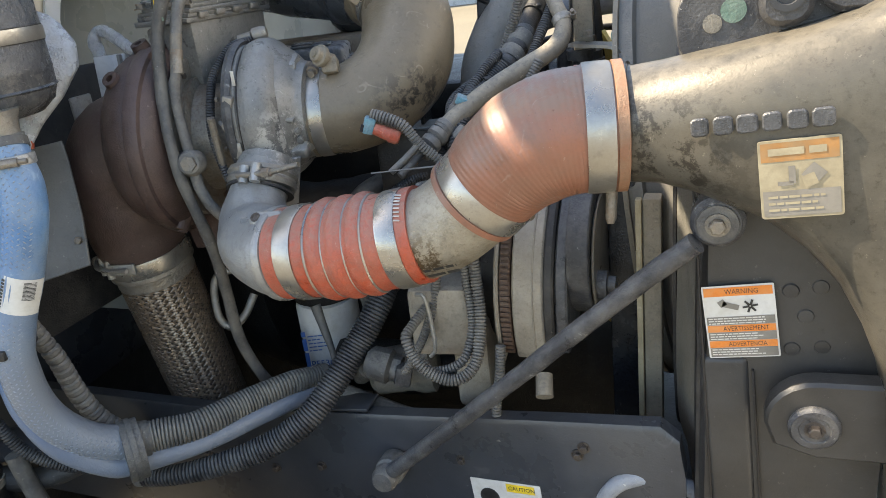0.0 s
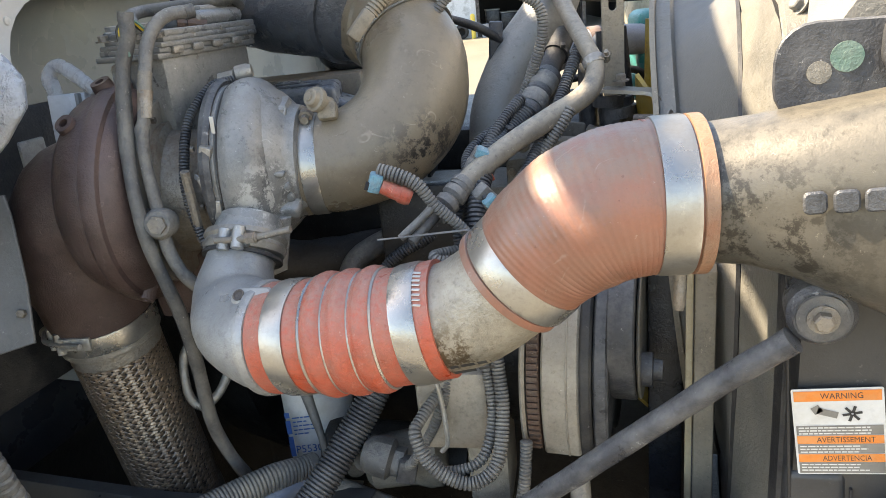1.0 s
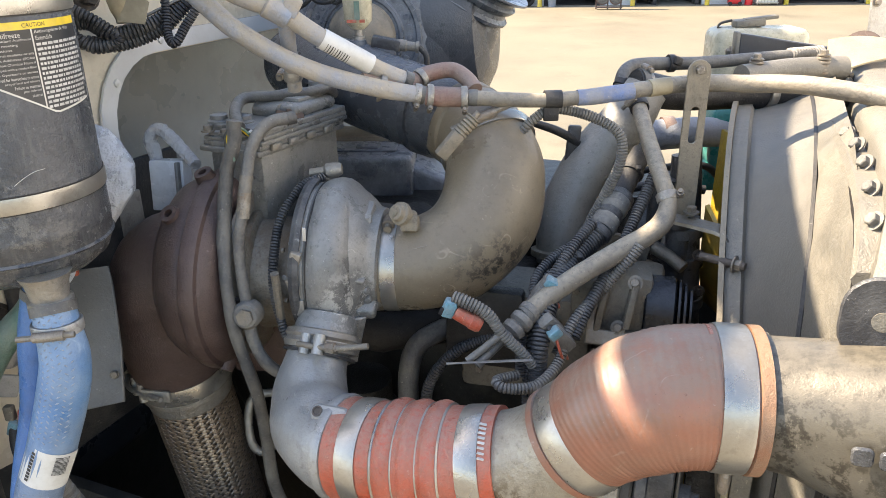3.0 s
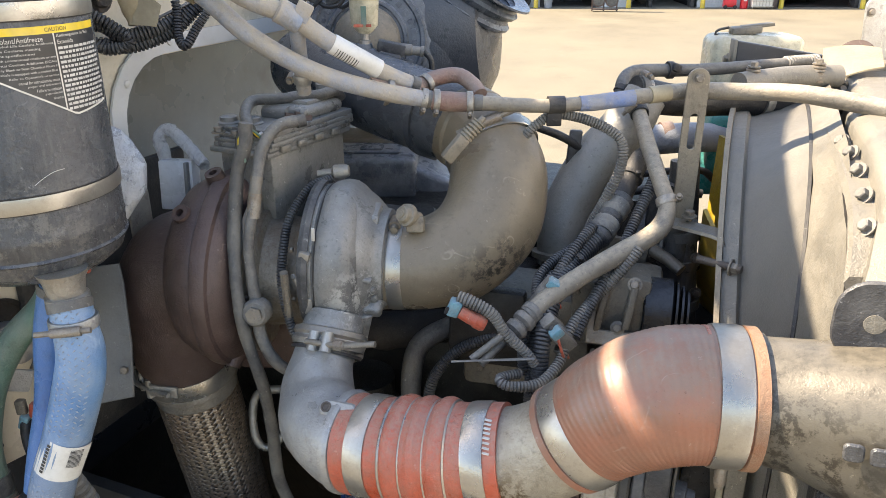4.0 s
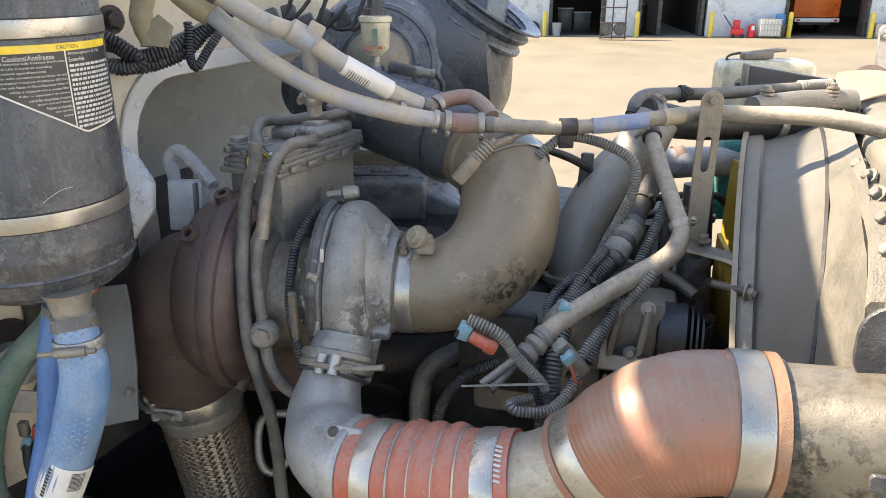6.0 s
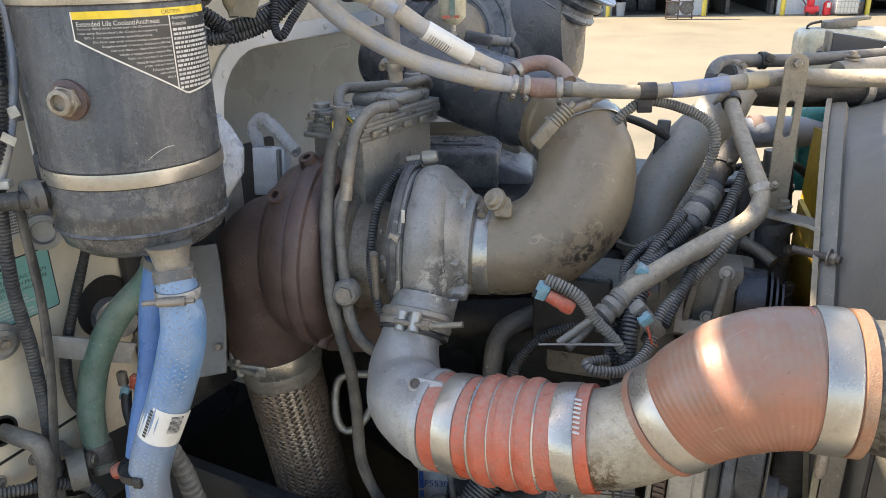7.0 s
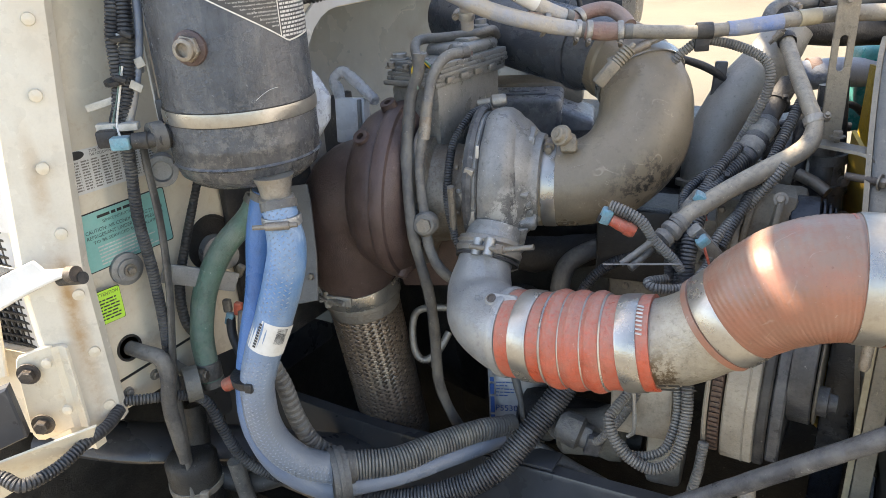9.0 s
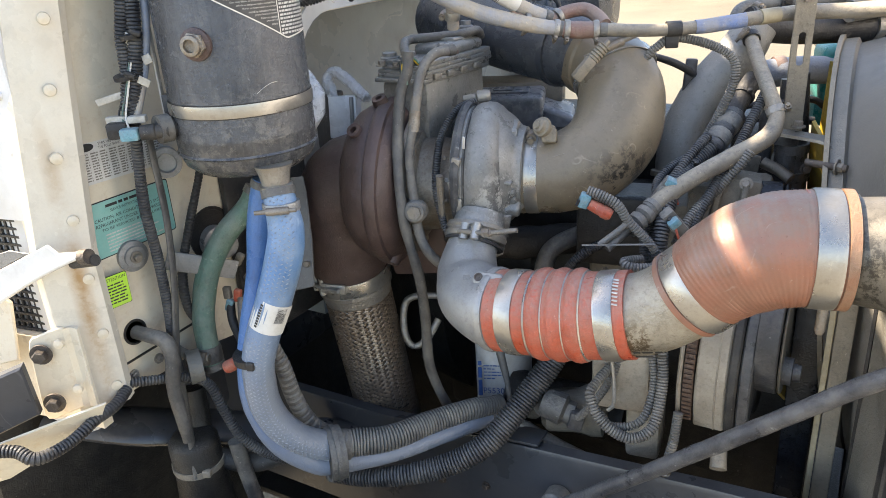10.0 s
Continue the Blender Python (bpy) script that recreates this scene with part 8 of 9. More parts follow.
t_, m = wall_label("refrigerant_label", (-1.1675, 0.714, 1.4655), (0, 1, 0), (0.155, 0.088), M["labelteal"], "teal refrigerant caution label on the cab wall")
part("border", plate(rounded(0.159, 0.092, 0.005), 0.0005, frame_m((-1.1679, 0.714, 1.4655), (0, 1, 0), (0, 0, 1)), 0), M["ink"], t_, smooth=False)
bars(m @ Matrix.Translation((-0.045, 0.038, 0)), 1, 0.06, 0.01, 0.0045, M["ink"], t_, "brand_shape", 0, seed=2)
words("SERVICE INSTRUCTIONS", m @ Matrix.Translation((-0.008, 0.027, 0)), 0.0046, M["ink"], t_, width=0.06)
words("CAUTION: AIR CONDITIONING SYSTEM", m @ Matrix.Translation((0.0, 0.0165, 0)), 0.0056, M["ink"], t_, width=0.138)
words("REFRIGERANT UNDER HIGH PRESSURE", m @ Matrix.Translation((0.0, 0.0075, 0)), 0.0056, M["ink"], t_, width=0.138)
words("TO BE SERVICED BY QUALIFIED", m @ Matrix.Translation((0.0, -0.0015, 0)), 0.0056, M["ink"], t_, width=0.120)
bars(m @ Matrix.Translation((-0.055, -0.009, 0)), 6, 0.11, 0.0055, 0.0022, M["inkgrey"], t_, seed=6)
t_, m = wall_label("parts_label", (-1.1675, 0.723, 1.571), (0, 1, -0.02), (0.155, 0.064), M["labelwhite"], "white parts list label with grey columns")
part("oval_logo_field", plate([(0.0135 * math.cos(radians(a)), 0.0062 * math.sin(radians(a))) for a in range(0, 360, 15)], 0.0004, m @ Matrix.Translation((-0.063, 0.0255, 0)), 0), M["ink"], t_, smooth=False)
words("THIS VEHICLE", m @ Matrix.Translation((-0.022, 0.0275, 0)), 0.0042, M["ink"], t_, width=0.040)
words("THE FOLLOWING", m @ Matrix.Translation((-0.022, 0.0215, 0)), 0.0042, M["ink"], t_, width=0.040)
for k in range(9):
    bars(m @ Matrix.Translation((-0.074 + k * 0.0165, 0.016, 0)), 11, 0.013, 0.0041, 0.0021, M["labelgrey"], t_, ragged=0.1, seed=k)
t_, m = wall_label("attention_label", (-1.1505, 0.643, 1.369), (0.12, 1, -0.01), (0.042, 0.053), M["labellime"], "lime green attention label on the corner panel")
words("ATTENTION", m @ Matrix.Translation((0, 0.021, 0)), 0.0056, M["ink"], t_, width=0.037)
bars(m @ Matrix.Translation((-0.017, 0.013, 0)), 7, 0.034, 0.0052, 0.0024, M["ink"], t_, seed=9)
part("border", plate(rounded(0.044, 0.055, 0.003), 0.0004, frame_m((-1.1511, 0.643, 1.369), (0.12, 1, -0.01), (0, 0, 1)), 0), M["ink"], t_, smooth=False)
t_, m = wall_label("grey_label", (-1.1675, 0.785, 1.74), (0, 1, 0), (0.04, 0.10), M["shield"], "small grey printed plate on the cab wall")
bars(m @ Matrix.Translation((-0.016, -0.01, 0)), 5, 0.03, 0.006, 0.0025, M["ink"], t_, seed=12)

hose("wire_loom", [(-1.090, 0.742, 1.86), (-1.084, 0.734, 1.810), (-1.079, 0.723, 1.760), (-1.083, 0.713, 1.701), (-1.092, 0.702, 1.648), (-1.104, 0.701, 1.573), (-1.113, 0.700, 1.494), (-1.118, 0.707, 1.406), (-1.119, 0.706, 1.317), (-1.128, 0.706, 1.241), (-1.13, 0.71, 1.19)], [0.0105, 0.0105, 0.0105, 0.0105, 0.010, 0.0088, 0.0088, 0.0088, 0.0082, 0.0082, 0.008], "loom", "black corrugated wire loom fading to dusty grey", ribs=(0.0052, 0.0026), seg=16)
hose("wire_loom", [(-1.098, 0.728, 1.86), (-1.094, 0.722, 1.80), (-1.096, 0.712, 1.75), (-1.094, 0.706, 1.70), (-1.094, 0.694, 1.65)], 0.0098, "loom", "short black corrugated wire loom", ribs=(0.0052, 0.0026), seg=16)
hose("wire_loom", [(-1.080, 0.752, 1.86), (-1.076, 0.749, 1.808), (-1.072, 0.738, 1.758), (-1.080, 0.722, 1.692), (-1.084, 0.700, 1.64)], 0.006, "tanhose", "thin tan cable beside a black loom", seg=12)
for k, off in enumerate((0.0, 0.004, -0.004)):
    hose("thin_wire", [(-1.082 + off, 0.706, 1.72), (-1.088 + off, 0.695, 1.68), (-1.092 + off * 2, 0.682, 1.645), (-1.072 + off, 0.672, 1.628)], 0.0016, ("green", "inkwhite", "rubber")[k], "thin loose wire beside a loom", "wire", seg=6)
hose("flat_cable", [(-1.10, 0.726, 1.60), (-1.098, 0.724, 1.567), (-1.097, 0.724, 1.478), (-1.104, 0.718, 1.365), (-1.119, 0.703, 1.223), (-1.117, 0.695, 1.117), (-1.108, 0.679, 0.986)], [0.0075, 0.008, 0.008, 0.0085, 0.0088, 0.0088, 0.0088], "dustrubber", "dusty brown rubber drain strip", seg=14, flat=0.5)
hose("black_cable", [(-1.105, 0.816, 1.545), (-1.109, 0.814, 1.516), (-1.130, 0.790, 1.429), (-1.141, 0.767, 1.355), (-1.140, 0.760, 1.296), (-1.133, 0.769, 1.260), (-1.12, 0.79, 1.24)], [0.006, 0.0066, 0.0076, 0.0084, 0.0085, 0.0085, 0.0085], "rubber", "black toothed cable on the cab wall", ribs=(0.006, 0.0012), seg=14)
hose("green_hose", [(-1.03, 0.862, 1.485), (-1.042, 0.848, 1.456), (-1.082, 0.819, 1.406), (-1.109, 0.791, 1.340), (-1.116, 0.770, 1.264), (-1.111, 0.764, 1.202), (-1.105, 0.765, 1.17)], [0.019, 0.0195, 0.020, 0.0205, 0.0195, 0.019, 0.018], "green", "faded green rubber hose beside the cab", seg=22)
clamp((-1.1105, 0.7645, 1.198), (0.1, -0.05, -1), 0.0195, 0.03, (0.4, -0.9, 0), "dusty rubber cuff on a green hose", "", 0.02, "dustrubber")
hose("drain_hose", [(-1.165, 0.668, 1.277), (-1.128, 0.669, 1.277), (-1.106, 0.678, 1.267), (-1.098, 0.677, 1.233), (-1.103, 0.671, 1.182), (-1.100, 0.672, 1.116), (-1.101, 0.673, 1.072)], [0.0118, 0.0122, 0.0128, 0.0126, 0.0122, 0.0118, 0.0085], "dustrubber", "dusty bent rubber drain hose from the cab wall", seg=20)
hose("wire_loom", [(-1.16, 0.615, 1.208), (-1.149, 0.630, 1.204), (-1.129, 0.661, 1.197), (-1.110, 0.700, 1.184), (-1.092, 0.732, 1.158), (-1.072, 0.739, 1.103), (-1.048, 0.748, 1.045), (-1.013, 0.772, 1.004), (-0.97, 0.80, 0.98)], [0.0085, 0.0085, 0.0085, 0.0088, 0.009, 0.0097, 0.0098, 0.0099, 0.0099], "loom", "black corrugated loom under the cab wall", ribs=(0.0052, 0.0026), seg=14)
hose("wire_loom", [(-1.19, 0.40, 1.208), (-1.154, 0.426, 1.203), (-1.126, 0.438, 1.191), (-1.120, 0.485, 1.188), (-1.121, 0.534, 1.198), (-1.126, 0.576, 1.199), (-1.14, 0.61, 1.205)], 0.0098, "loom", "black corrugated loom below the cab panel", ribs=(0.0055, 0.0028), seg=16)
hose("wire_loom", [(-0.972, 0.775, 1.26), (-0.971, 0.785, 1.225), (-0.967, 0.795, 1.187), (-0.966, 0.810, 1.114), (-0.950, 0.825, 1.056), (-0.93, 0.85, 1.02)], [0.012, 0.0138, 0.0145, 0.0155, 0.016, 0.016], "greyloom", "dusty conduit behind the blue hoses", ribs=(0.013, 0.003), seg=18)
cl = thing("p_clip", (-1.105, 0.735, 1.188), "pale metal clip holding a loom", "clip")
part("loop", lathe((-1.112, 0.728, 1.190), (0.55, 0.83, 0.0), [(-0.012, 0.027), (-0.012, 0.030), (0.012, 0.030), (0.012, 0.027), (-0.012, 0.027)], 26), M["castlight"], cl)
part("tab", box((-1.14, 0.735, 1.205), (0.05, 0.022, 0.004), (0, 20, 10), 0.001), M["castlight"], cl)
br = thing("hose_bracket", (-1.12, 0.76, 1.37), "dull steel hose bracket on the cab wall", "bracket")
part("arm", box((-1.110, 0.785, 1.362), (0.125, 0.006, 0.034), (0, 24, 62), 0.003), M["shield"], br)
part("grommet", lathe((-1.165, 0.693, 1.408), (1, -0.15, 0), [(0, 0.026), (0.008, 0.026), (0.010, 0.018), (0.014, 0.018), (0.014, 0)], 26), M["shield"], br)
bolt((-1.150, 0.691, 1.408), (1, -0.15, 0), 0.011, br, M["bolt"])
gr = thing("wall_grommet", (-1.04, 0.735, 1.565), "round dusty rubber grommet behind the tank", "grommet")
part("ring", lathe((-1.115, 0.76, 1.553), (0.75, -0.6, 0.1), [(-0.06, 0.02), (0.0, 0.024), (0.012, 0.024), (0.014, 0.016), (0.006, 0.014), (0.006, 0)], 26), M["shield"], gr)
bp = thing("blue_plug", (-1.06, 0.675, 1.626), "blue wire plug on a black connector", "connector")
part("plug", box((-1.064, 0.668, 1.624), (0.026, 0.018, 0.018), (0, 0, 35), 0.003), M["connblue"], bp, "bright blue plug")
part("socket", lathe((-1.055, 0.680, 1.624), (0.75, 0.65, 0.0), [(0, 0.011), (0.02, 0.012), (0.022, 0.010), (0.04, 0.010)], 16), M["rubber"], bp)
part("collar", lathe((-1.040, 0.705, 1.625), (0.3, 0.95, 0.0), [(-0.006, 0.018), (-0.006, 0.021), (0.012, 0.021), (0.012, 0.018)], 22), M["dustrubber"], bp)
part("stem", sweep([(-1.045, 0.70, 1.625), (-1.03, 0.73, 1.625)], 0.014, 16, 0.01), M["rubber"], bp)
part("clip_body", box((-1.094, 0.672, 1.627), (0.03, 0.022, 0.024), (0, 0, 35), 0.004), M["rubber"], bp)
for k, (p, s, r) in enumerate((((-1.115, 0.686, 1.670), (0.045, 0.003, 0.012), (0, -14, 35)), ((-1.066, 0.712, 1.692), (0.018, 0.003, 0.014), (0, 30, 30)), ((-1.102, 0.680, 1.641), (0.030, 0.020, 0.012), (0, 0, 35)), ((-1.072, 0.692, 1.641), (0.026, 0.020, 0.012), (0, 0, 35)), ((-1.083, 0.719, 1.748), (0.018, 0.012, 0.03), (0, 10, 30)), ((-1.066, 0.725, 1.722), (0.014, 0.003, 0.016), (0, -20, 30)))):
    g_ = thing("wire_tag", p, "white paper tag folded round a wire loom", "tag", "white tags on the loom")
    part("paper", box(p, (s[0], s[1] * 0.75, s[2] * 0.85), r, 0.0015), M["tagpaper"], g_)
for p in ((-1.082, 0.718, 1.757), (-1.094, 0.703, 1.70)):
    g_ = thing("cable_tie", p, "black cable tie round a wire loom", "cable tie", "cable ties")
    part("strap", lathe(p, (0, -0.2, 1), [(-0.003, 0.015), (-0.003, 0.0165), (0.003, 0.0165), (0.003, 0.015)], 20), M["rubber"], g_)
    part("head", box((p[0] + 0.02, p[1] - 0.006, p[2] + 0.004), (0.018, 0.008, 0.008), (0, 20, 20), 0.002), M["rubber"], g_)
fg = thing("air_fittings", (-1.08, 0.83, 1.28), "small brass and plastic air fittings on the cab wall", "fitting")
part("valve", lathe((-1.166, 0.865, 1.37), (1, -0.2, 0), [(0, 0.03), (0.02, 0.03), (0.022, 0.022), (0.05, 0.022), (0.05, 0)], 26), M["aluminium"], fg)
for k, (p, mt) in enumerate((((-1.110, 0.828, 1.29), "greycast"), ((-1.092, 0.835, 1.285), "connred"), ((-1.105, 0.824, 1.268), "connblue"), ((-1.10, 0.86, 1.345), "greycast"), ((-1.075, 0.855, 1.32), "rubber"))):
    part("fitting_body", box(p, (0.014, 0.012, 0.024), (0, 10 * k, 20), 0.003), M[mt], fg)
part("air_line", sweep([(-1.105, 0.826, 1.27), (-1.095, 0.815, 1.24), (-1.06, 0.80, 1.20), (-1.05, 0.80, 1.12)], 0.008, 12, 0.01), M["rubber"], fg)
part("air_line", sweep([(-1.085, 0.835, 1.28), (-1.065, 0.81, 1.25), (-1.055, 0.80, 1.22), (-1.05, 0.795, 1.17)], 0.007, 12, 0.01), M["zincrust"], fg)
rc = thing("air_fitting", (-1.04, 0.75, 1.2), "faded red plastic cap on a fitting", "cap")
part("cap", lathe((-1.052, 0.744, 1.193), (0.75, 0.45, 0.42), [(0, 0.0), (0, 0.010), (0.004, 0.0115), (0.034, 0.0115), (0.036, 0.009), (0.036, 0)], 18), M["connred"], rc)

# ---- bracket and step arm at the cab corner ----
hb = thing("hinge_plate", (-1.18, 0.52, 1.27), "cream bolted hinge plate on the cab corner", "bracket")
hm = frame_m((-1.180, 0.540, 1.268), (0.80, 0.60, 0), (0, 0, 1))
part("plate", plate([(-0.038, 0.048), (-0.035, 0.060), (-0.030, 0.066), (0.012, 0.079), (0.020, 0.078), (0.020, -0.064), (0.012, -0.066), (-0.030, -0.081), (-0.040, -0.080), (-0.045, -0.070)], 0.006, hm, 0.002), M["cream"], hb)
part("fold", loft([[hm @ Vector(q) for q in ((0.018, z + 0.0, -0.001), (0.018, z, 0.006), (0.026, z, 0.001), (0.034, z, 0.003), (0.041, z, 0.010), (0.043, z, 0.006), (0.036, z, -0.003), (0.027, z, -0.006))] for z in (-0.067, -0.055, 0.060, 0.075)]), M["cream"], hb)
for p in ((-1.187, 0.519, 1.309), (-1.178, 0.513, 1.228)):
    bolt(p, (0.6, -0.8, 0), 0.0175, hb, M["boltblack"])
for p in ((-1.160, 0.535, 1.325), (-1.152, 0.540, 1.245)):
    part("rivet", lathe(p, (0.6, -0.8, 0), [(0, 0.008), (0.004, 0.007), (0.006, 0)], 14), M["cream"], hb)
sa = thing("step_arm", (-1.20, 0.44, 1.26), "dark grey steel arm bolted beside the cab", "arm")
part("bar", plate([(-0.25, -0.075), (0.0, -0.02), (0.005, 0.066), (-0.25, 0.02)], 0.02, frame_m((-1.187, 0.495, 1.245), (0.72, 0.70, 0.12), (0, 0, 1)), 0.003), M["frame"], sa)
bolt((-1.225, 0.440, 1.248), (0.65, -0.75, 0), 0.016, sa)
ls = thing("floor_flange", (-1.18, 0.5, 1.19), "cream folded sheet metal below the cab panel", "panel")
part("sheet", plate([(-0.18, -0.06), (-0.10, -0.07), (0.06, 0.0), (0.085, 0.05), (-0.18, 0.03)], 0.004, frame_m((-1.168, 0.50, 1.178), (0.62, 0.78, 0.12), (0.35, -0.35, 0.87)), 0.001), M["cream"], ls)
ha = thing("white_lever", (-1.17, 0.56, 1.45), "white painted bent sheet steel lever with a black pin", "lever")
lm = frame_m((-1.1244, 0.5434, 1.466), (0.986, 0.164, 0), (0, 0, 1)) @ Matrix.Scale(0.96, 4)
part("blade", plate([(-0.150, -0.088), (-0.146, -0.084), (-0.042, -0.031), (0.038, 0.006), (0.062, 0.012), (0.068, 0.018), (0.068, 0.022), (0.016, 0.014), (0.0, 0.025), (-0.004, 0.025), (-0.125, -0.029), (-0.150, -0.040)], 0.005, lm, 0.002), M["white"], ha)
part("rolled_edge", sweep([lm @ Vector((-0.150, -0.088, 0.004)), lm @ Vector((-0.042, -0.031, 0.005)), lm @ Vector((0.038, 0.006, 0.005)), lm @ Vector((0.064, 0.014, 0.005))], 0.0042, 10, 0.01), M["white"], ha)
part("underside", plate([(-0.150, -0.038), (-0.120, -0.026), (-0.06, 0.002), (-0.10, 0.004), (-0.150, -0.012)], 0.003, lm @ Matrix.Translation((0, 0, -0.010)), 0.001), M["shield"], ha)
part("pin", sweep([lm @ Vector((0.030, -0.004, -0.006)), lm @ Vector((0.078, 0.006, -0.004))], 0.0085, 14, 0.01), M["rubber"], ha)
part("pin_collar", lathe(lm @ Vector((0.068, 0.013, 0.002)), (0.97, 0.16, 0.15), [(-0.008, 0.008), (-0.008, 0.011), (0.006, 0.011), (0.006, 0.0)], 16), M["boltblack"], ha)

# ---- dark lower left: steering and axle parts ----
ax_ = thing("steering_gear", (-1.15, 0.80, 0.9), "oily dark steering parts under the cab", "steering gear")
part("beam", sweep([(-1.42, 0.62, 1.06), (-1.28, 0.70, 1.03), (-1.20, 0.80, 0.99), (-1.10, 0.92, 0.93), (-1.0, 1.02, 0.88)], [0.05, 0.055, 0.05, 0.05, 0.05], 18, 0.03, flat=0.45), M["frame"], ax_)
part("gearbox", lathe((-1.14, 0.72, 0.80), (0.02, -0.05, 1), [(0, 0.05), (0.12, 0.05), (0.17, 0.046), (0.24, 0.045), (0.25, 0.038), (0.256, 0.02), (0.256, 0)], 28), M["darkmetal"], ax_)
part("band", lathe((-1.136, 0.711, 0.985), (0.02, -0.05, 1), [(0, 0.045), (0, 0.048), (0.012, 0.048), (0.012, 0.045)], 28), M["tanpipe"], ax_)
part("band_lug", box((-1.092, 0.690, 0.992), (0.016, 0.012, 0.014), (0, 0, 30), 0.003), M["tanpipe"], ax_)
part("column", sweep([(-1.16, 0.75, 1.12), (-1.15, 0.74, 1.05), (-1.14, 0.72, 1.0)], 0.022, 16, 0.02), M["darkmetal"], ax_)
part("joint", lathe((-1.19, 0.76, 1.07), (1, -0.5, 0.2), [(-0.03, 0.0), (-0.03, 0.028), (0.03, 0.028), (0.03, 0)], 18), M["darkmetal"], ax_)
part("inner_panel", box((-1.45, 1.0, 0.85), (0.03, 1.0, 0.7), bevel=0.01), M["darkmetal"], ax_)
part("drop_tube", sweep([(-1.06, 0.74, 1.04), (-1.05, 0.745, 0.95), (-1.03, 0.76, 0.80)], 0.014, 14, 0.02), M["dustrubber"], ax_)
part("cross_pipe", sweep([(-1.12, 0.74, 0.985), (-1.06, 0.77, 0.97), (-1.0, 0.82, 0.985), (-0.96, 0.86, 1.0)], 0.019, 16, 0.02), M["rubber"], ax_)
wh = thing("truck_wheel", (-0.80, 0.55, 0.5), "black front truck tyre below the engine bay", "wheel")
part("tyre", lathe((-0.80, 0.42, 0.50), (0, 1, 0), [(0, 0.28), (0.0, 0.42), (0.03, 0.49), (0.06, 0.505), (0.22, 0.505), (0.25, 0.49), (0.28, 0.42), (0.28, 0.28), (0, 0.28)], 48), M["tyre"], wh)
part("rim", lathe((-0.80, 0.44, 0.50), (0, 1, 0), [(0.0, 0.28), (0.02, 0.27), (0.10, 0.2), (0.11, 0.0)], 40), M["galv"], wh)
copy_thing(wh, Matrix.Translation((-0.80, 2.62, 0.5)))

# ---- top left: looms over the arch ----
hose("wire_loom", [(-1.165, 1.10, 1.80), (-1.140, 1.124, 1.802), (-1.107, 1.139, 1.783), (-1.072, 1.177, 1.793), (-1.046, 1.218, 1.817), (-1.02, 1.25, 1.85)], 0.0125, "loom", "thick black corrugated loom over the arch", ribs=(0.006, 0.003), seg=18)
hose("wire_loom", [(-1.165, 1.09, 1.77), (-1.143, 1.120, 1.772), (-1.103, 1.144, 1.767), (-1.061, 1.191, 1.787), (-1.038, 1.221, 1.817), (-1.0, 1.26, 1.86)], 0.0105, "loom", "thick black corrugated loom over the arch", ribs=(0.006, 0.003), seg=18)
hose("wire_loom", [(-1.150, 1.10, 1.825), (-1.118, 1.125, 1.80), (-1.10, 1.14, 1.775), (-1.13, 1.118, 1.765), (-1.16, 1.10, 1.79)], 0.0095, "loom", "looped black loom beside the tank", ribs=(0.006, 0.003), seg=16)
hose("wire_loom", [(-1.05, 1.195, 1.835), (-1.047, 1.193, 1.815), (-1.039, 1.180, 1.781), (-1.024, 1.176, 1.768), (-1.016, 1.197, 1.793), (-1.005, 1.215, 1.818), (-0.99, 1.225, 1.84)], 0.0075, "loom", "small black loom drooping in a loop", ribs=(0.005, 0.0024), seg=14)
hose("flat_strap", [(-1.12, 1.15, 1.786), (-1.08, 1.185, 1.808), (-1.03, 1.225, 1.836)], 0.008, "greyloom", "grey strap across black looms", "strap", seg=12, flat=0.3)
sw = thing("foil_sleeve", (-1.10, 1.15, 1.85), "crumpled tan foil sleeve on a cable", "sleeve")
part("sleeve", sweep([(-1.088, 1.145, 1.90), (-1.09, 1.145, 1.86), (-1.095, 1.143, 1.825), (-1.092, 1.140, 1.800)], [0.016, 0.018, 0.016, 0.010], 14, 0.004, rough=0.010), M["labeltan"], sw)
part("tag", plate([(-0.02, -0.02), (0.016, -0.024), (0.026, 0.008), (0.004, 0.026), (-0.018, 0.01)], 0.001, frame_m((-1.068, 1.146, 1.822), (0.9, 0.4, 0), (0.1, 0.2, 0.95)), 0), M["labeltan"], sw)
wb = thing("wall_bolt", (-1.16, 1.13, 1.84), "large dark bolt with washer on the cab wall", "bolt")
bolt((-1.165, 1.150, 1.838), (1, -0.2, 0), 0.024, wb, M["boltblack"])
tw = thing("taped_joint", (-0.90, 1.05, 1.87), "clear taped joint on two pale hoses", "tape")
part("tape", sweep([(-0.925, 1.040, 1.893), (-0.90, 1.052, 1.868), (-0.885, 1.058, 1.855)], [0.020, 0.021, 0.018], 16, 0.004, rough=0.004), M["labeltan"], tw)
wb2 = thing("wire_cluster", (-0.98, 1.42, 1.84), "cluster of black plugs and wires above the arch", "connector")
for k in range(6):
    rnd = random.Random(40 + k)
    c = Vector((-1.06 + k * 0.03, 1.38 + k * 0.012, 1.835 + rnd.uniform(-0.012, 0.014)))
    part("plug", box(c, (0.024, 0.02, 0.028), (rnd.uniform(-20, 20), rnd.uniform(-30, 30), 20), 0.003), M["loom"], wb2)
    part("wire", sweep([c, c + Vector((0.02, 0.0, -0.02)), c + Vector((0.05, 0.01, -0.015 + 0.02 * (k % 2))), c + Vector((0.07, 0.02, 0.03))], 0.004, 8, 0.01), M["rubber"], wb2)

# ---- wiring round the front of the engine ----
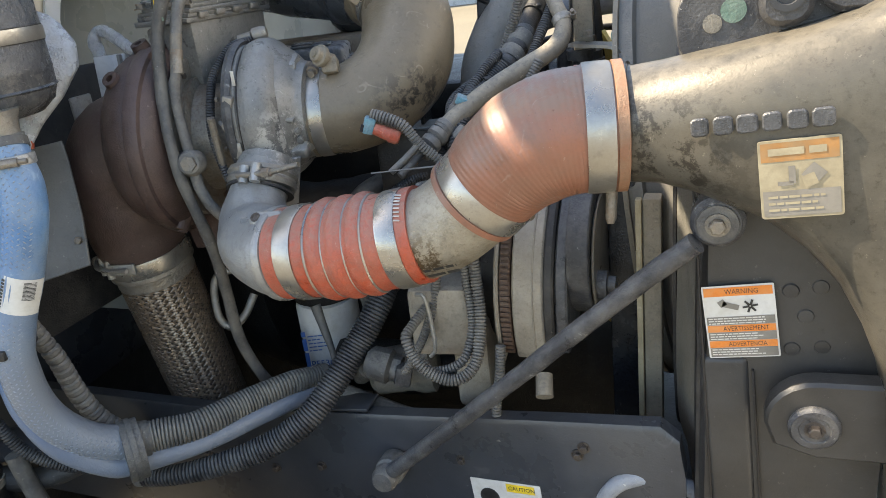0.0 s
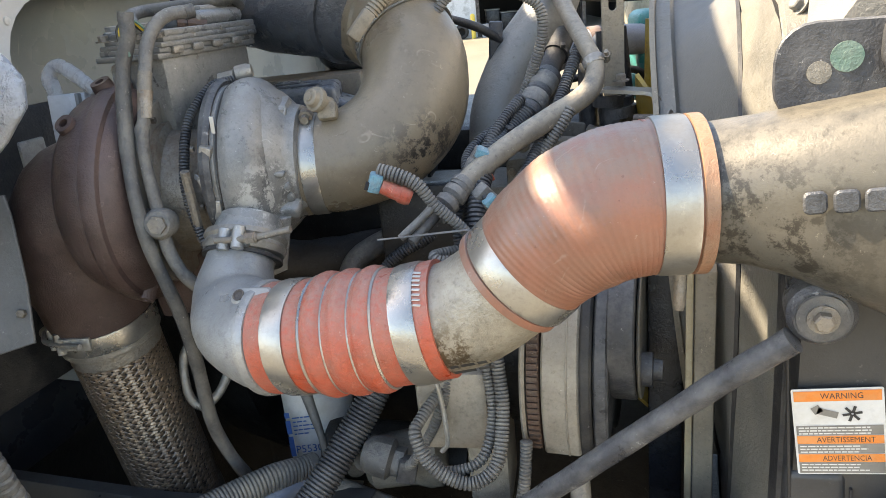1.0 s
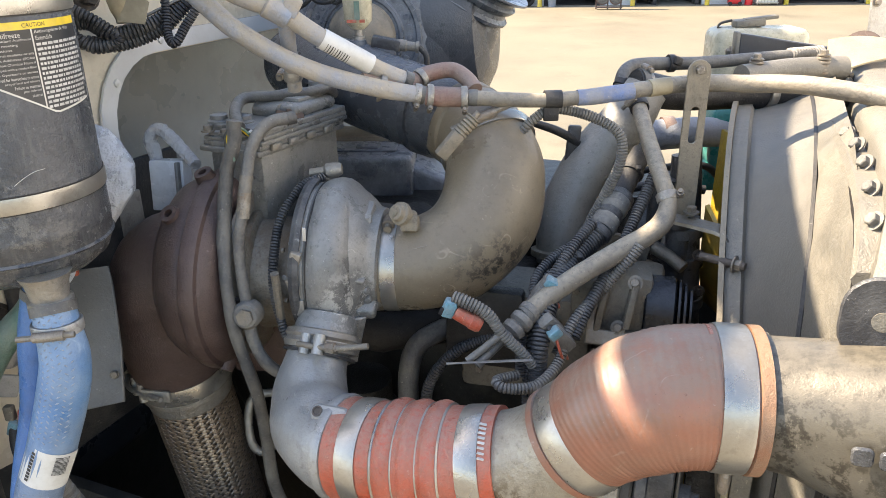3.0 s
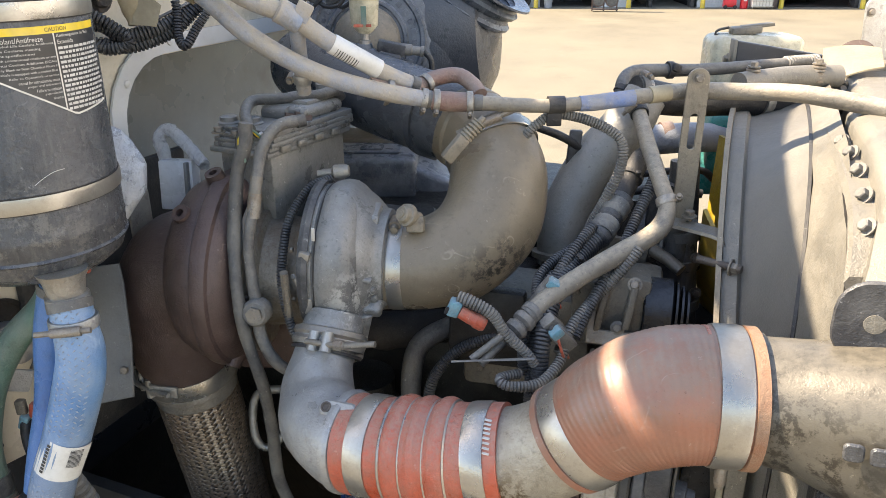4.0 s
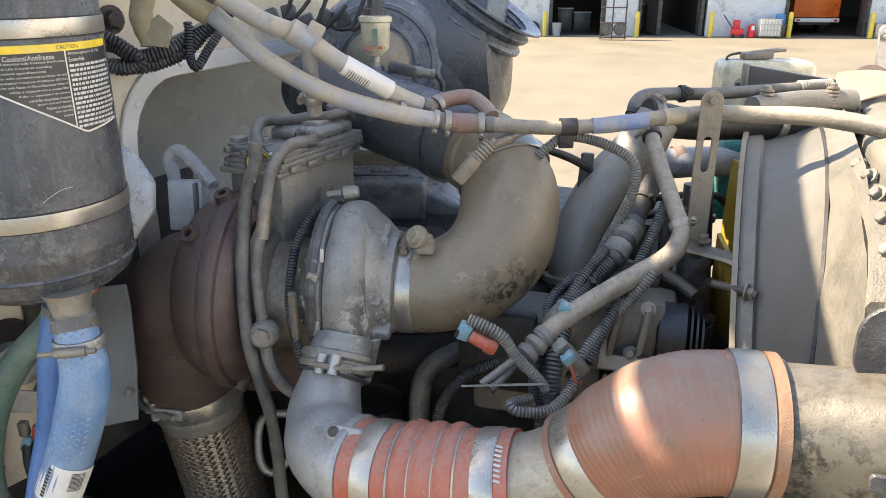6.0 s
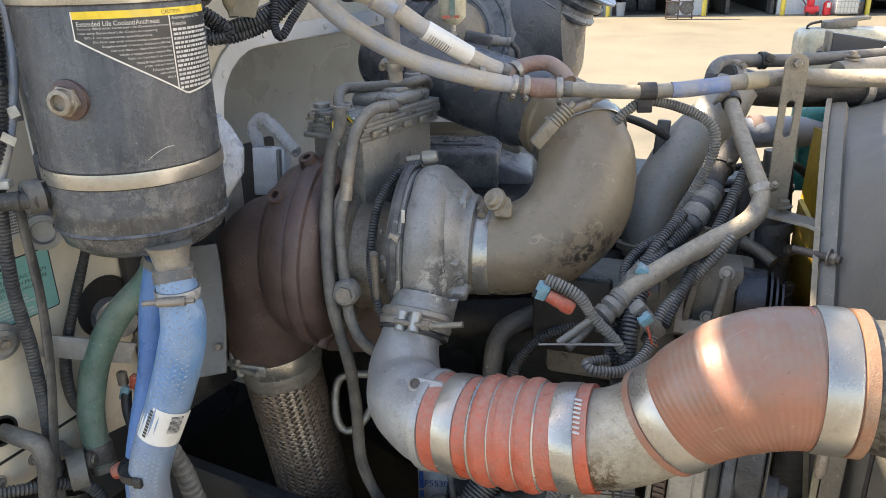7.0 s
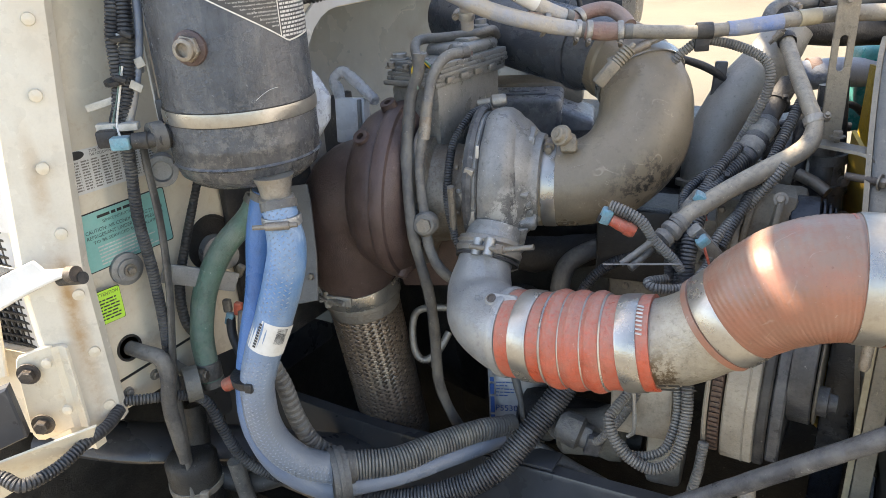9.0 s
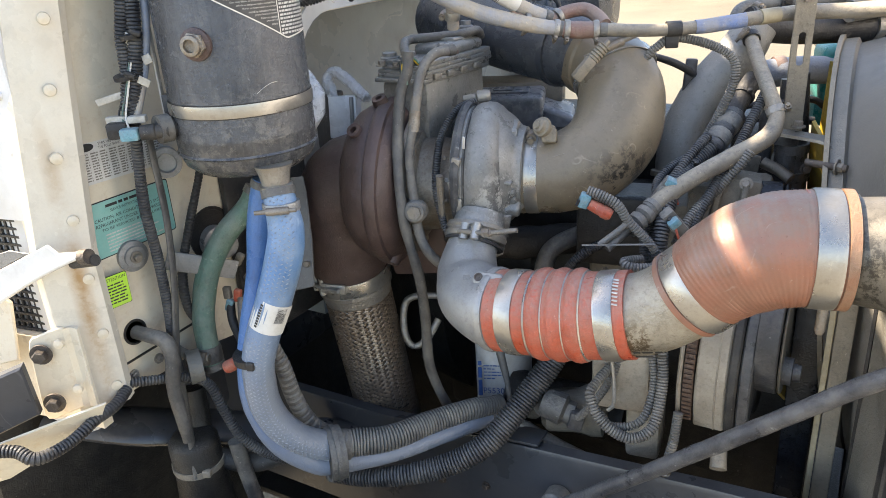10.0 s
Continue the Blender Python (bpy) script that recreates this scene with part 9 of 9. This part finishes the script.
hose("wire_loom", [(-0.335, 1.40, 1.60), (-0.345, 1.36, 1.572), (-0.352, 1.325, 1.545), (-0.359, 1.290, 1.521)], [0.016, 0.0165, 0.0165, 0.016], "rubber", "taped black wire trunk at the engine front", seg=20, rough=0.002)
hose("wire_loom", [(-0.356, 1.298, 1.526), (-0.372, 1.255, 1.506), (-0.390, 1.205, 1.487), (-0.402, 1.140, 1.462), (-0.402, 1.085, 1.412), (-0.398, 1.065, 1.343), (-0.395, 1.06, 1.28)], [0.0165, 0.0165, 0.0155, 0.0145, 0.0128, 0.0115, 0.011], "loom", "thick corrugated wire bundle down the engine", ribs=(0.0052, 0.0030), seg=22)
jt = thing("loom_joint", (-0.358, 1.292, 1.522), "grey cloth tape wrapped round a loom joint", "tape")
for k in range(7):
    f = k / 6
    q = Vector((-0.350, 1.325, 1.546)).lerp(Vector((-0.368, 1.262, 1.509)), f)
    part("tape_turn", lathe(q, (-0.22 + 0.1 * (k % 3 - 1), -0.82, -0.5 + 0.08 * (k % 2)), [(-0.007, 0.0175), (-0.005, 0.0195 + 0.001 * (k % 3)), (0.004, 0.0200), (0.007, 0.0178)], 22, 0.04), M["greyloom"] if k % 3 else M["loom"], jt)
for q, ax_2, r_2 in (((-0.343, 1.365, 1.575), (-0.2, -0.8, -0.55), 0.0175), ((-0.390, 1.205, 1.487), (-0.2, -0.85, -0.4), 0.017), ((-0.402, 1.10, 1.425), (0, -0.7, -0.7), 0.0142)):
    g_ = thing("cable_tie", q, "black cable tie round a wire bundle", "cable tie", "cable ties")
    part("strap", lathe(q, ax_2, [(-0.003, r_2), (-0.003, r_2 + 0.0016), (0.003, r_2 + 0.0016), (0.003, r_2)], 24), M["rubber"], g_)
    part("head", box((q[0] + 0.012, q[1] - r_2 * 0.8, q[2] + r_2 * 0.7), (0.008, 0.008, 0.007), (30, 0, 20), 0.0015), M["rubber"], g_)
hose("wire_loom", [(-0.300, 1.21, 1.520), (-0.312, 1.200, 1.500), (-0.340, 1.185, 1.462), (-0.372, 1.150, 1.420), (-0.385, 1.11, 1.385)], 0.0078, "greyloom", "dusty corrugated loom beside a bundle", ribs=(0.0045, 0.0022), seg=14)
hose("wire_loom", [(-0.395, 1.235, 1.500), (-0.418, 1.20, 1.487), (-0.432, 1.165, 1.470), (-0.425, 1.135, 1.448), (-0.412, 1.11, 1.42)], 0.0072, "loom", "thin corrugated loom looping from a bundle", ribs=(0.0042, 0.0022), seg=14)
hose("wire_loom", [(-0.322, 1.250, 1.500), (-0.349, 1.174, 1.456), (-0.371, 1.121, 1.424), (-0.376, 1.085, 1.390), (-0.392, 1.043, 1.375), (-0.427, 1.019, 1.377), (-0.441, 1.025, 1.382), (-0.421, 1.052, 1.379)], [0.0082, 0.0078, 0.0076, 0.0076, 0.0078, 0.007, 0.007, 0.007], "greyloom", "dusty corrugated loom in a loop", ribs=(0.0045, 0.0022), seg=14)
hose("wire_loom", [(-0.399, 1.193, 1.479), (-0.421, 1.168, 1.464), (-0.422, 1.132, 1.427), (-0.418, 1.095, 1.384), (-0.414, 1.075, 1.333), (-0.41, 1.07, 1.27)], 0.0076, "loom", "thin corrugated loom beside a bundle", ribs=(0.0045, 0.0022), seg=14)
hose("wire_loom", [(-0.375, 1.25, 1.53), (-0.392, 1.20, 1.505), (-0.41, 1.15, 1.47), (-0.43, 1.10, 1.42), (-0.425, 1.08, 1.36)], 0.008, "loom", "thin corrugated loom beside a bundle", ribs=(0.0045, 0.0022), seg=14)
hose("wire_loom", [(-0.30, 1.34, 1.60), (-0.315, 1.29, 1.55), (-0.33, 1.23, 1.50), (-0.352, 1.16, 1.45), (-0.365, 1.12, 1.41)], 0.0085, "loom", "thin corrugated loom beside a bundle", ribs=(0.0045, 0.0022), seg=14)
hose("wire_loom", [(-0.505, 1.035, 1.486), (-0.486, 1.037, 1.480), (-0.460, 1.042, 1.466), (-0.442, 1.048, 1.438), (-0.418, 1.057, 1.411), (-0.405, 1.065, 1.39)], [0.0085, 0.009, 0.0085, 0.0075, 0.007, 0.007], "greyloom", "dusty loom to a loose connector", ribs=(0.0045, 0.0022), seg=14)
lc = thing("loose_connector", (-0.505, 1.03, 1.47), "loose connector with pale blue and red plugs", "connector")
part("blue_shell", box((-0.508, 1.030, 1.472), (0.016, 0.016, 0.024), (10, 20, 25), 0.003), M["connblue"], lc, "pale blue plug shell")
part("red_shell", lathe((-0.500, 1.030, 1.467), (0.85, 0.2, -0.45), [(0, 0.0085), (0.012, 0.0095), (0.022, 0.0095), (0.024, 0.011), (0.034, 0.0105), (0.038, 0.008)], 16), M["connred"], lc, "faded red plug shell")
part("pocket", box((-0.5145, 1.0215, 1.470), (0.006, 0.003, 0.010), (10, 20, 25), 0), M["void"], lc)
for k, (p, r) in enumerate((((-0.412, 1.137, 1.468), (20, 30, 20)), ((-0.392, 1.105, 1.43), (20, -40, 30)), ((-0.377, 1.098, 1.418), (10, -40, 30)), ((-0.419, 1.128, 1.455), (0, 30, 20)))):
    g_ = thing("wire_connector", p, "dusty connector with pale blue lock", "connector", "connectors on the bundle")
    part("shell", box(p, (0.022, 0.018, 0.042), r, 0.004), M["greyloom"], g_)
    q = Vector(p) + Euler([radians(a) for a in r]).to_matrix() @ Vector((0, -0.004, -0.020 if k % 2 else 0.018))
    part("lock", box(q, (0.018, 0.014, 0.014), r, 0.003), M["connblue"], g_)
    part("lead", sweep([q, q + Vector((0.008, -0.004, -0.02)), q + Vector((0.012, 0.0, -0.035))], 0.002, 6, 0.006), M["connred"], g_)
hose("cable_tie_tail", [(-0.498, 0.994, 1.412), (-0.452, 1.022, 1.409), (-0.403, 1.051, 1.406)], 0.0028, "greyloom", "long loose cable tie tail", "cable tie", seg=8, flat=0.4)
hose("hose_tail", [(-0.480, 1.02, 1.405), (-0.462, 1.035, 1.420), (-0.445, 1.045, 1.436)], 0.005, "greyloom", "short dusty tube stub", "tube", seg=10)
hose("coolant_tube", [(-0.50, 1.30, 1.345), (-0.541, 1.265, 1.340), (-0.597, 1.227, 1.327), (-0.633, 1.193, 1.305), (-0.640, 1.172, 1.262), (-0.630, 1.150, 1.193), (-0.62, 1.16, 1.10)], 0.017, "dustrubber", "dusty rubber coolant tube under the air elbow", seg=20)
hose("wire_loom", [(-0.47, 1.21, 1.36), (-0.507, 1.192, 1.347), (-0.556, 1.172, 1.322), (-0.587, 1.153, 1.284), (-0.596, 1.140, 1.238), (-0.59, 1.14, 1.15)], 0.009, "loom", "thin black loom below the air elbow", ribs=(0.0045, 0.0022), seg=14)
hose("wire_loom", [(-0.57, 1.262, 1.692), (-0.557, 1.262, 1.684), (-0.496, 1.255, 1.651), (-0.473, 1.262, 1.668), (-0.448, 1.279, 1.683), (-0.399, 1.304, 1.671), (-0.358, 1.311, 1.648), (-0.351, 1.308, 1.610), (-0.370, 1.307, 1.555), (-0.394, 1.312, 1.497), (-0.40, 1.32, 1.45)], [0.0065, 0.0068, 0.0072, 0.0072, 0.0072, 0.0078, 0.0078, 0.0078, 0.008, 0.008, 0.008], "greyloom", "pale dusty corrugated loom tied to a line", ribs=(0.0045, 0.0022), seg=14)
hose("black_cable", [(-0.60, 1.34, 1.672), (-0.568, 1.351, 1.664), (-0.519, 1.381, 1.641), (-0.471, 1.421, 1.616), (-0.442, 1.450, 1.586), (-0.43, 1.46, 1.54)], [0.006, 0.006, 0.006, 0.007, 0.007, 0.007], "rubber", "thin black cable behind the air elbow", seg=12)
pb = thing("black_post", (-0.455, 1.44, 1.56), "black plastic bracket post behind the air elbow", "bracket")
part("post", box((-0.455, 1.440, 1.565), (0.022, 0.008, 0.12), (0, 4, 20), 0.004), M["plastic"], pb)
tb = thing("cable_tie", (-0.447, 1.275, 1.692), "wide dark tape tie holding a loom", "cable tie", "cable ties")
part("strap", lathe((-0.446, 1.271, 1.6985), (0.88, 0.47, 0), [(-0.012, 0.0112), (-0.012, 0.0128), (0.012, 0.0128), (0.012, 0.0112)], 22), M["rubber"], tb)
part("tail", box((-0.447, 1.268, 1.680), (0.022, 0.006, 0.024), (0, 0, 28), 0.002), M["rubber"], tb)
ep = thing("engine_pipes", (-0.33, 1.42, 1.44), "dark pipes and brackets at the engine front", "engine part")
for p, q, r, mt in (((-0.27, 1.40, 1.60), (-0.275, 1.38, 1.30), 0.020, "plastic"), ((-0.31, 1.44, 1.55), (-0.32, 1.40, 1.30), 0.014, "loom"), ((-0.35, 1.42, 1.52), (-0.36, 1.38, 1.32), 0.016, "darkmetal"), ((-0.30, 1.36, 1.46), (-0.25, 1.34, 1.44), 0.010, "bolt"), ((-0.26, 1.46, 1.60), (-0.25, 1.48, 1.30), 0.010, "rubber")):
    part("pipe", sweep([p, Vector(p).lerp(Vector(q), 0.5) + Vector((0.006, 0, 0)), q], r, 14, 0.02), M[mt], ep)
for z in (1.44, 1.50, 1.56):
    part("collar", lathe((-0.272, 1.39, z), (0, -0.05, 1), [(-0.008, 0.02), (-0.008, 0.024), (0.008, 0.024), (0.008, 0.02)], 18), M["plastic"], ep)
part("bracket", box((-0.345, 1.345, 1.455), (0.08, 0.012, 0.05), (0, 10, 10), 0.003), M["greycast"], ep)

# ---- lower front: looms and sensors ----
hose("wire_loom", [(-0.461, 1.045, 1.184), (-0.475, 1.005, 1.166), (-0.478, 0.985, 1.152), (-0.454, 0.975, 1.115), (-0.409, 0.980, 1.093), (-0.378, 1.000, 1.111), (-0.375, 1.036, 1.166), (-0.384, 1.060, 1.227), (-0.39, 1.07, 1.29)], [0.0075, 0.008, 0.0085, 0.0092, 0.0092, 0.0092, 0.0092, 0.009, 0.009], "greyloom", "dusty black corrugated loom hanging in a U", ribs=(0.005, 0.0024), seg=16)
hose("wire_loom", [(-0.403, 1.065, 1.26), (-0.400, 1.060, 1.219), (-0.390, 1.040, 1.157), (-0.399, 1.005, 1.113), (-0.442, 0.990, 1.099), (-0.465, 1.0, 1.11)], 0.0073, "greyloom", "dusty black corrugated loom hanging in a U", ribs=(0.005, 0.0024), seg=14)
hose("wire_loom", [(-0.525, 1.05, 1.055), (-0.511, 1.044, 1.069), (-0.473, 1.040, 1.132), (-0.452, 1.05, 1.19), (-0.445, 1.06, 1.25)], 0.0074, "greyloom", "thin dusty loom to a sensor plug", ribs=(0.005, 0.0024), seg=14)
hose("wire_loom", [(-0.345, 1.03, 1.13), (-0.348, 1.02, 1.08), (-0.355, 1.01, 1.03), (-0.35, 1.0, 0.98)], 0.008, "greyloom", "pale dusty corrugated tube", ribs=(0.005, 0.0024), seg=14)
sp = thing("sensor_plug", (-0.55, 1.07, 1.045), "dusty black sensor plug below the charge pipe", "connector")
part("housing", lathe((-0.585, 1.06, 1.06), (0.9, 0.1, -0.25), [(-0.01, 0.02), (0.0, 0.028), (0.03, 0.03), (0.036, 0.022), (0.05, 0.022), (0.052, 0)], 18, 0.08), M["dustrubber"], sp)
part("plug", box((-0.528, 1.055, 1.045), (0.028, 0.026, 0.036), (0, 15, 20), 0.005), M["loom"], sp)
part("boot", sweep([(-0.60, 1.07, 1.05), (-0.62, 1.08, 1.035), (-0.63, 1.09, 1.01)], [0.024, 0.022, 0.016], 14, 0.01, rough=0.004), M["dustrubber"], sp)
hose("steel_pipe", [(-0.70, 1.075, 0.992), (-0.612, 1.080, 0.962), (-0.55, 1.085, 0.945), (-0.50, 1.09, 0.93)], [0.018, 0.0175, 0.013, 0.012], "greyloom", "dusty steel pipe lying above the frame rail", seg=18)
hose("copper_stub", [(-0.276, 1.010, 1.098), (-0.271, 0.985, 1.076)], 0.0125, "tanpipe", "short pale pipe stub with rusty end", "pipe", seg=16)

# ---- beyond the engine: bottles and brackets by the far fender ----
wb_ = thing("washer_bottle", (-0.21, 2.21, 1.60), "milky white washer fluid bottle with dark cap", "bottle")
part("body", box((-0.205, 2.215, 1.625), (0.215, 0.12, 0.175), (0, 0, 21), 0.022, 3), M["milky"], wb_)
part("cap", box((-0.225, 2.205, 1.722), (0.07, 0.04, 0.018), (0, -4, 21), 0.005), M["greycast"], wb_, "grey flip cap")
part("cap_lip", box((-0.200, 2.212, 1.732), (0.075, 0.025, 0.008), (0, -6, 21), 0.002), M["greycast"], wb_)
part("cap_leash", sweep([(-0.262, 2.19, 1.728), (-0.285, 2.18, 1.722), (-0.29, 2.178, 1.712), (-0.262, 2.19, 1.711)], 0.003, 8, 0.006), M["rubber"], wb_)
wg = thing("wedge_bracket", (-0.15, 1.9, 1.66), "dark wedge-shaped steel bracket", "bracket")
part("wedge", plate([(0, 0), (0.20, 0.0), (0.20, 0.012), (0.0, 0.048)], 0.02, frame_m((-0.235, 1.93, 1.680), (0.95, 0.30, 0.02), (0, 0, 1)), 0.002), M["frame"], wg)
part("end_flange", box((-0.237, 1.925, 1.70), (0.008, 0.03, 0.06), (0, 0, 18), 0.002), M["castlight"], wg)
bolt((-0.245, 1.92, 1.69), (-1, -0.3, 0), 0.012, wg)
bg = thing("beige_cover", (-0.05, 1.78, 1.70), "sunlit beige curved sheet cover", "cover")
secs = []
for k in range(8):
    f = k / 7
    x, y, z = -0.075 + 0.10 * f, 1.765 + 0.035 * f, 1.715 + 0.006 * math.sin(f * 3)
    secs.append([(x, y - 0.03, z - 0.045 + 0.035 * f), (x, y + 0.06, z + 0.012), (x, y + 0.06, z + 0.015), (x, y - 0.03, z - 0.042 + 0.035 * f)])
part("sheet", loft(secs), M["beige"], bg)
part("hole_disc", lathe((-0.01, 1.90, 1.70), (-0.3, -0.9, 0.3), [(0, 0.04), (0.004, 0.04), (0.004, 0)], 26), M["rust"], bg)
mp = thing("steel_gusset", (0.03, 1.95, 1.70), "dusty ribbed steel gusset plate", "bracket")
part("plate", plate(rounded(0.11, 0.14, 0.014), 0.006, frame_m((0.045, 1.94, 1.745), (0.93, 0.36, 0.03), (0, 0.1, 1)), 0.002), M["galv"], mp)
for p in ((0.002, 1.915, 1.79), (-0.002, 1.913, 1.72), (0.006, 1.916, 1.708)):
    bolt(p, (0.36, -0.93, 0.1), 0.009, mp)
part("mount_tube", sweep([(-0.03, 1.86, 1.688), (0.03, 1.87, 1.69), (0.12, 1.88, 1.70)], 0.016, 16, 0.01), M["greycast"], mp)
bolt((-0.02, 1.845, 1.69), (-0.3, -0.9, 0.2), 0.02, mp)
tl = thing("teal_reservoir", (-0.20, 1.82, 1.5), "teal green plastic reservoir behind the fan", "reservoir")
part("body", box((-0.19, 1.845, 1.54), (0.17, 0.10, 0.13), (0, 0, 20), 0.02, 3), M["teal"], tl)
part("lower_body", box((-0.24, 1.82, 1.46), (0.08, 0.08, 0.06), (0, 0, 20), 0.015), M["teal"], tl)
hose("far_pipe", [(-0.45, 1.70, 1.52), (-0.38, 1.72, 1.545), (-0.30, 1.75, 1.555), (-0.22, 1.80, 1.55)], [0.028, 0.03, 0.03, 0.028], "greyhose", "pale grey pipe with a red band", "pipe", seg=20)
hose("far_band", [(-0.345, 1.735, 1.5535), (-0.325, 1.744, 1.555)], 0.032, "redhose", "faded red band on a pale pipe", "band", seg=20)
hose("black_cable", [(-0.50, 1.60, 1.46), (-0.42, 1.62, 1.49), (-0.33, 1.66, 1.505), (-0.26, 1.70, 1.505), (-0.23, 1.72, 1.48)], 0.007, "rubber", "black cable crossing behind the engine", seg=10)
hose("black_cable", [(-0.50, 1.58, 1.44), (-0.42, 1.60, 1.465), (-0.33, 1.63, 1.48), (-0.25, 1.66, 1.47)], 0.009, "loom", "black loom crossing behind the engine", seg=10)

# ---- accessory drive behind the bundle ----
acc = thing("front_accessory", (-0.25, 1.38, 1.40), "black belt accessory with collars at the engine front", "engine part")
part("strut", sweep([(-0.262, 1.405, 1.50), (-0.252, 1.40, 1.40), (-0.242, 1.395, 1.30)], 0.024, 18, 0.02), M["plastic"], acc)
for z in (1.36, 1.43, 1.48):
    part("collar", lathe((-0.252 - (z - 1.4) * 0.1, 1.40, z), (0.08, 0, -1), [(-0.008, 0.024), (-0.008, 0.029), (0.008, 0.029), (0.008, 0.024)], 20), M["plastic"], acc)
part("arm", box((-0.285, 1.395, 1.435), (0.05, 0.02, 0.03), (0, 20, 0), 0.004), M["loom"], acc)
for q in ((-0.232, 1.372, 1.452), (-0.226, 1.372, 1.392), (-0.300, 1.38, 1.44)):
    bolt(q, (0.2, -0.95, 0.1), 0.010, acc, M["boltblack"])
